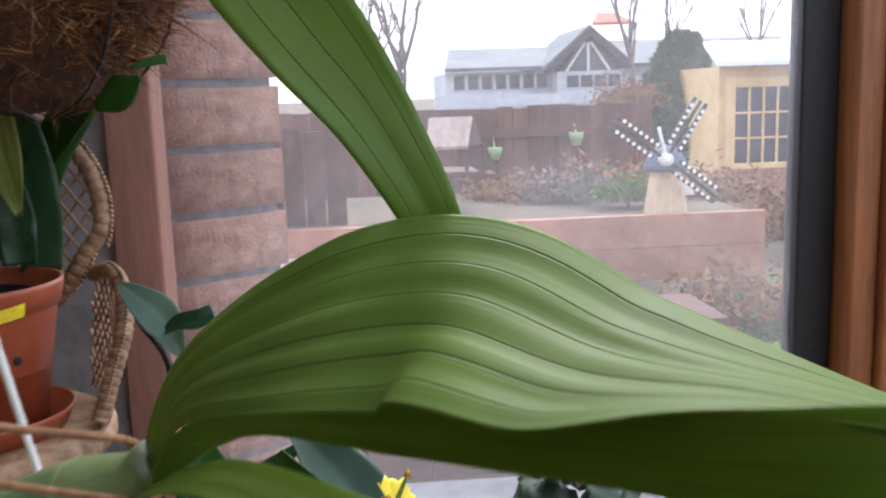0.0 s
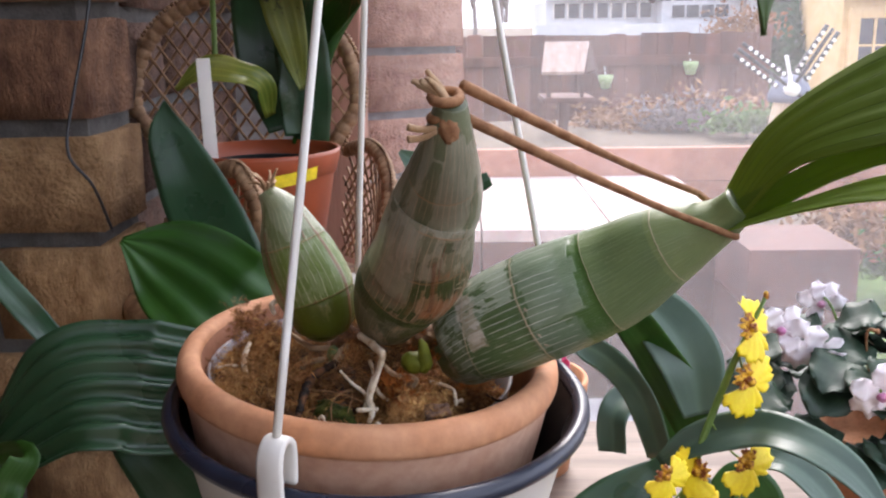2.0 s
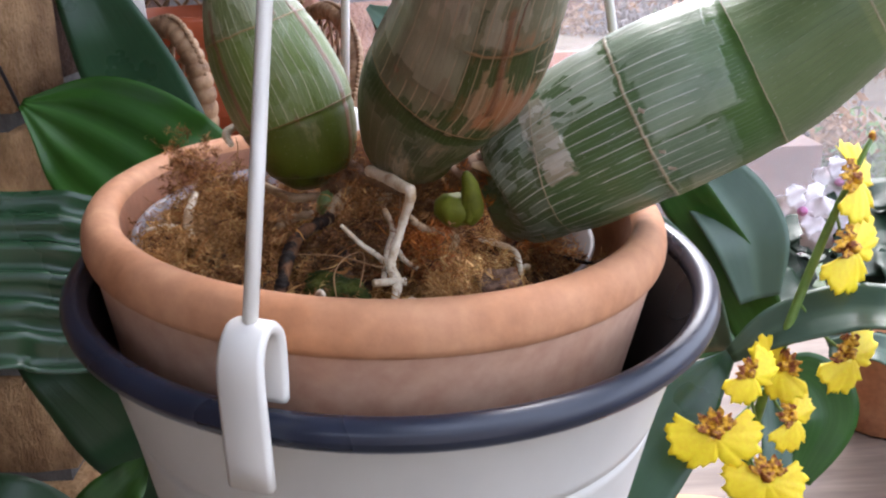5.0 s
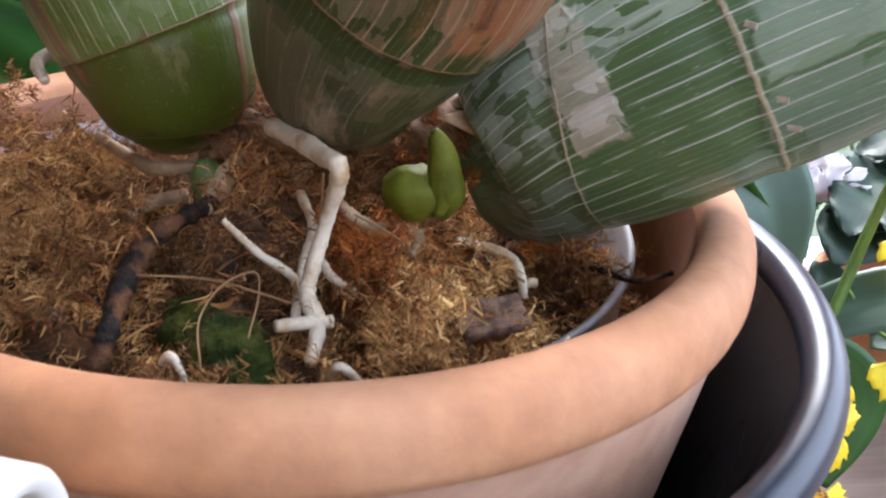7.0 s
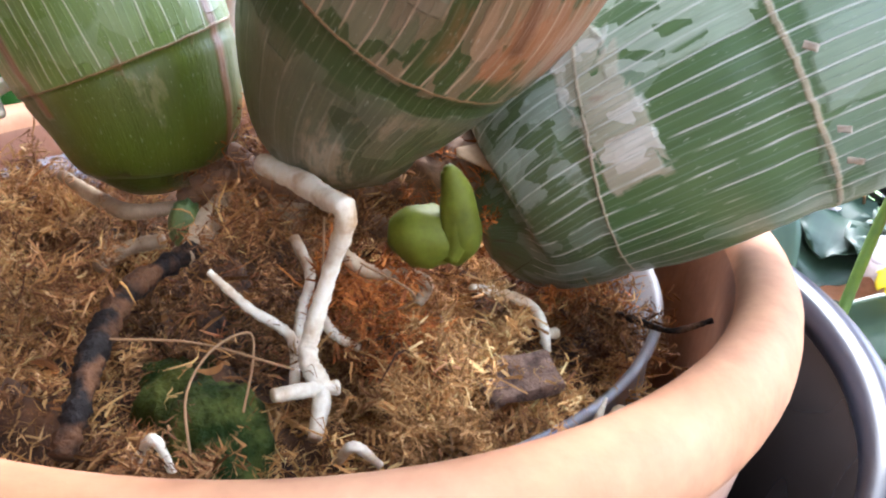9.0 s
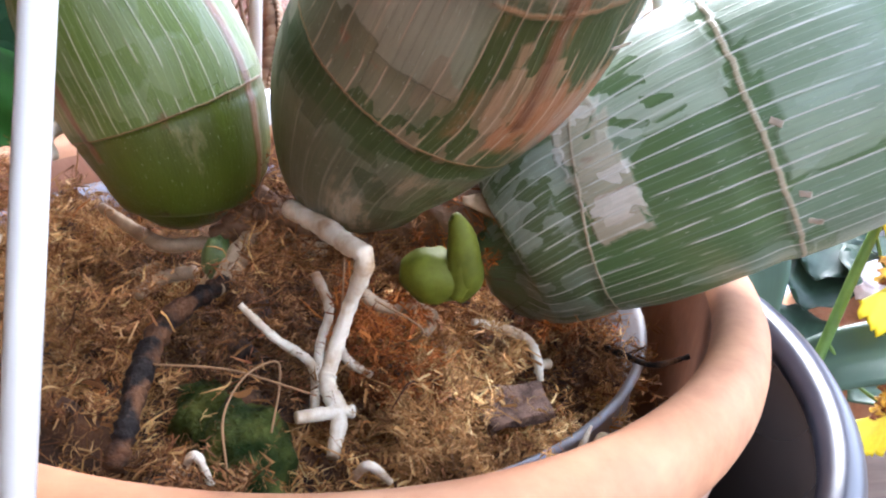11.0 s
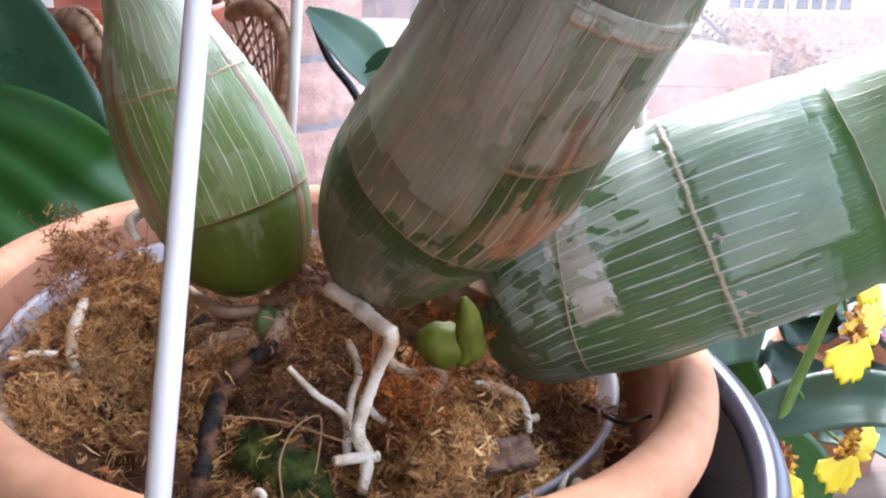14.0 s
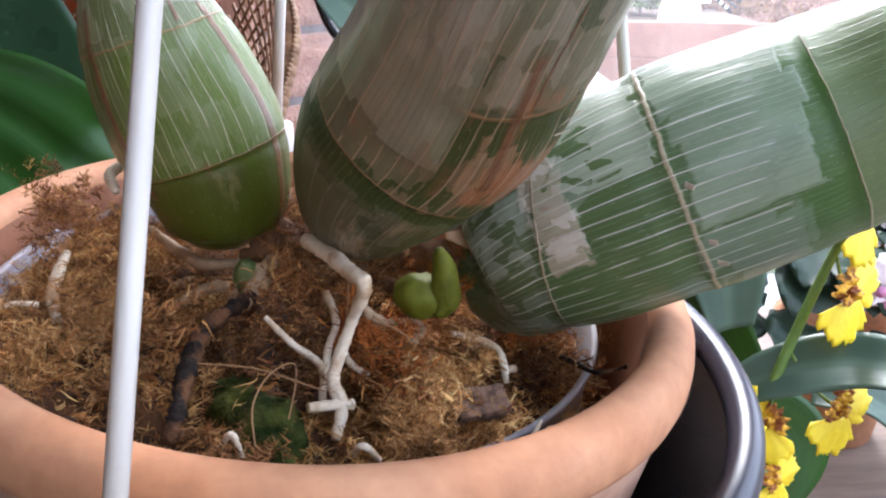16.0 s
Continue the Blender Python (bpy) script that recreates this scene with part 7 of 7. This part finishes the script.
def roof_slab(pts, parent, mat, th=0.15):
    bm = bmesh.new()
    lo = [bm.verts.new(p) for p in pts]
    hi = [bm.verts.new((x, y - 0.05, z + th)) for x, y, z in pts]
    bm.faces.new(lo[::-1])
    bm.faces.new(hi)
    n = len(pts)
    for k in range(n):
        bm.faces.new((lo[k], lo[(k + 1) % n], hi[(k + 1) % n], hi[k]))
    bmesh.ops.recalc_face_normals(bm, faces=bm.faces)
    return part("roof", bm, mat, parent, smooth=False)


roof_slab([(ea.x, HY - 0.4, ea.z), (wr.x + 4.5, HY - 0.4, ea.z), (wr.x + 4.5, HY + 3, rg0.z), (rg0.x, HY + 3, rg0.z)], house, M_SLATE)
for k in range(7):
    x0 = wl.x + 0.3 + k * (wr.x - wl.x) / 7.0
    a = Vector((3.3732, 34.0000, 1.5341)).z
    w = part("window", boxed((x0, HY - 0.06, a), (x0 + 0.38, HY - 0.01, ea.z - 0.12)), M_WINDARK, house, smooth=False)
    part("window_frame", boxed((x0 - 0.05, HY - 0.05, a - 0.06), (x0, HY - 0.01, ea.z - 0.1)), M_WHITE, w, smooth=False)
ga, gb, gp = Vector((6.6034, 33.0000, 2.0652)), Vector((9.8371, 33.0000, 2.0894)), Vector((8.2230, 33.0000, 3.4700))
part("gable_wall", boxed((ga.x + 0.5, 33.02, -0.2), (gb.x - 0.3, 35, ga.z)), M_RENDER, house, smooth=False)
bm = bmesh.new()
tri = [bm.verts.new(p) for p in ((ga.x + 0.6, 33.02, ga.z), (gb.x - 0.4, 33.02, ga.z), (gp.x, 33.02, gp.z - 0.2))]
tr2 = [bm.verts.new(p.co + Vector((0, 1.5, 0))) for p in tri]
bm.faces.new(tri)
bm.faces.new(tr2[::-1])
for k in range(3):
    bm.faces.new((tri[k], tr2[k], tr2[(k + 1) % 3], tri[(k + 1) % 3]))
bmesh.ops.recalc_face_normals(bm, faces=bm.faces)
part("gable", bm, M_WINDARK, house, smooth=False)
for a, b in ((ga, gp), (gp, gb)):
    part("barge_board", tube(bmesh.new(), [a + Vector((0, -0.3, 0)), b + Vector((0, -0.3, 0))], 0.16, 4, 4), M_DARKWOOD, house, smooth=False)
    roof_slab([(a.x, 32.7, a.z + 0.05), (b.x, 32.7, b.z + 0.05), (b.x, 38, b.z + 0.05), (a.x, 38, a.z + 0.05)], house, M_SLATE)
for q in (-0.5, 0, 0.5):
    part("gable_beam", tube(bmesh.new(), [(gp.x + q * 1.6, 32.95, ga.z), (gp.x + q * 0.2, 32.95, gp.z - 0.4)], 0.06, 4, 4), M_WHITE, house, smooth=False)
for k in range(4):
    x0 = ga.x + 0.85 + k * (gb.x - ga.x - 1.2) / 4
    a = Vector((7.3808, 33.0000, 1.5003)).z
    part("window", boxed((x0, 32.95, a), (x0 + 0.42, 33.0, ga.z - 0.15)), M_WINDARK, house, smooth=False)
part("balcony_rail", boxed((wl.x - 0.5, 32.4, Vector((5.2154, 32.4000, 0.9300)).z), (gb.x, 32.5, Vector((5.2231, 32.4000, 1.3048)).z)), M_RENDER, house, smooth=False)
h2 = thing("house", "far house with a red tiled roof", "house", kind="structure")
ra, rb_ = Vector((10.9639, 48.0000, 4.5969)), Vector((23.4366, 48.0000, 3.9217))
part("wall", boxed((ra.x, 48, -0.2), (rb_.x, 54, rb_.z - 0.8)), M_RENDER, h2, smooth=False)
roof_slab([(ra.x, 47.6, rb_.z - 0.9), (rb_.x, 47.6, rb_.z - 0.9), (rb_.x, 51, rb_.z), (ra.x, 51, rb_.z)], h2, M_SLATE)
rc = Vector((12.3430, 50.0000, 4.7673))
roof_slab([(rc.x, 49, rc.z), (Vector((14.5266, 50.0000, 4.7108)).x, 49, rc.z), (Vector((14.2138, 50.0000, 5.4054)).x, 51, Vector((14.2138, 50.0000, 5.4054)).z), (Vector((13.1237, 50.0000, 5.4324)).x, 51, Vector((13.1237, 50.0000, 5.4324)).z)], h2, two_tone("red_tiles", (0.35, 0.10, 0.06), (0.45, 0.16, 0.10), 1.0, 0.9))


# conifer, shrubs and bare trees
def scatter_leaves(count, seed, inside, size):
    rg = np.random.RandomState(seed)
    verts, faces = [], []
    for _ in range(count):
        p = inside(rg)
        d = rg.normal(0, 1, 3)
        d /= np.linalg.norm(d)
        e = np.cross(d, rg.normal(0, 1, 3))
        e /= np.linalg.norm(e)
        s = size * rg.uniform(0.5, 1.4)
        b = len(verts)
        verts += [tuple(p - d * s), tuple(p + e * s * 0.4), tuple(p + d * s), tuple(p - e * s * 0.4)]
        faces.append((b, b + 1, b + 2, b + 3))
    me = bpy.data.meshes.new("leaves")
    me.from_pydata(verts, [], faces)
    return me


ct, cbm = Vector((3.8796, 10.5000, 1.9553)), Vector((3.8964, 10.5000, 0.3821))
cw = (Vector((4.3716, 10.5000, 1.0361)).x - Vector((3.4103, 10.5000, 1.0682)).x) * 0.75
con = thing("conifer", "dark green bushy conifer behind the fence", "tree")


def con_in(rg):
    t = rg.uniform(0, 1) ** 0.8
    a = rg.uniform(0, 6.28)
    r = cw * (1.0 - 0.75 * t**2.2) * (0.75 + 0.25 * math.sin(a * 5 + t * 9)) * math.sqrt(rg.uniform(0.25, 1))
    return np.array([ct.x + r * math.cos(a), 10.5 + r * math.sin(a), -0.1 + t * (ct.z + 0.1)])


for name, mat, count in (("crown", M_CONIFER, 20000),):
    o2 = new(name, scatter_leaves(count, 3, con_in, 0.075))
    o2.data.materials.append(mat)
    o2.parent = con
part("trunk", tube(bmesh.new(), [(ct.x, 10.5, -0.2), (ct.x, 10.5, ct.z * 0.6)], [0.09, 0.03], 8, 6), M_TWIG, con)


def bare_tree(base, height, seed, spread=0.5):
    ob = thing("bare_tree", "leafless winter tree with fine branches", "tree")
    rg = random.Random(seed)
    bm = bmesh.new()

    def limb(p, d, ln, r, depth):
        e = p + d * ln
        q = p.lerp(e, 0.5) + Vector((rg.uniform(-1, 1), rg.uniform(-1, 1), 0)) * ln * 0.06
        tube(bm, [p, q, e], [r, r * 0.8, r * 0.55], 5 if depth < 2 else 3, 4)
        if depth < 5:
            for _ in range(3 if depth else 5):
                nd = (d + Vector((rg.uniform(-1, 1), rg.uniform(-1, 1), rg.uniform(-0.2, 0.7))) * spread).normalized()
                limb(p.lerp(e, rg.uniform(0.55, 1.0)), nd, ln * rg.uniform(0.55, 0.75), r * 0.5, depth + 1)

    limb(Vector(base), Vector((0, 0, 1)), height * 0.38, height * 0.013, 0)
    part("branches", bm, M_TWIG, ob)


for (bx, by, hh, sd) in ((Vector((1.0215, 20.0000, 1.6087)).x, 20, 7.5, 1), (Vector((6.5967, 22.0000, 1.4654)).x, 22, 7.0, 2), (Vector((-1.0644, 24.0000, 1.7313)).x, 24, 7.0, 3), (Vector((17.5363, 40.0000, 2.6202)).x, 40, 9.5, 4), (Vector((0.4403, 30.0000, 1.7719)).x, 30, 7.5, 6), (Vector((10.1431, 30.0000, 2.3900)).x, 30, 8.0, 7)):
    bare_tree((bx, by, -0.2), hh, sd)


def shrub(at, size, mat, label, seed, count=1400):
    ob = thing("shrub", label, "shrub", kind="")
    c = np.array(at)

    def inside(rg):
        q = rg.normal(0, 0.42, 3)
        return c + np.array([q[0] * size[0], q[1] * size[1], abs(q[2]) * size[2]])
    o2 = new("foliage", scatter_leaves(count, seed, inside, 0.03))
    o2.data.materials.append(mat)
    o2.parent = ob
    part("stem", tube(bmesh.new(), [(at[0], at[1], -0.22), (at[0] + 0.02, at[1], at[2] * 0.6), (at[0], at[1], at[2] + size[2] * 0.5)], 0.012, 5, 6), M_TWIG, ob)


M_DRYLEAF = two_tone("dry_foliage", (0.16, 0.075, 0.035), (0.30, 0.16, 0.07), 8, 0.9)
M_SHRUB = two_tone("shrub_green", (0.06, 0.12, 0.03), (0.13, 0.20, 0.06), 8, 0.9)
shrub((1.7542, 6.0000, 0.6097), (0.5, 0.3, 0.25), M_DRYLEAF, "dry brown winter shrub behind red boards", 4)
shrub((2.6684, 8.5000, 1.1773), (0.35, 0.3, 0.25), M_DRYLEAF, "dry reddish shrub above the fence", 5)
shrub((1.2215, 5.9000, 0.6345), (0.5, 0.3, 0.16), M_DRYLEAF, "low russet growth behind red boards", 14, 1600)
shrub((2.4081, 5.6000, 0.6180), (0.4, 0.3, 0.20), M_DRYLEAF, "dry brown growth beside the windmill", 15, 1200)
shrub((1.7256, 5.2000, 0.6892), (0.3, 0.2, 0.12), M_SHRUB, "low green growth behind red boards", 16, 900)
shrub((1.4663, 5.6000, 0.6641), (0.35, 0.2, 0.18), M_TWIG, "tangle of grey stems in the raised bed", 6, 900)
shrub((2.9155, 5.6000, 0.3398), (0.35, 0.3, 0.30), M_DRYLEAF, "straw-coloured dry shrub beside the lawn", 7)
shrub((1.8493, 3.9000, 0.2607), (0.30, 0.2, 0.22), M_DRYLEAF, "russet low shrub by the lawn", 8)
shrub((2.1592, 3.9000, 0.1608), (0.35, 0.2, 0.20), M_SHRUB, "green low shrub by the lawn", 9, 2000)
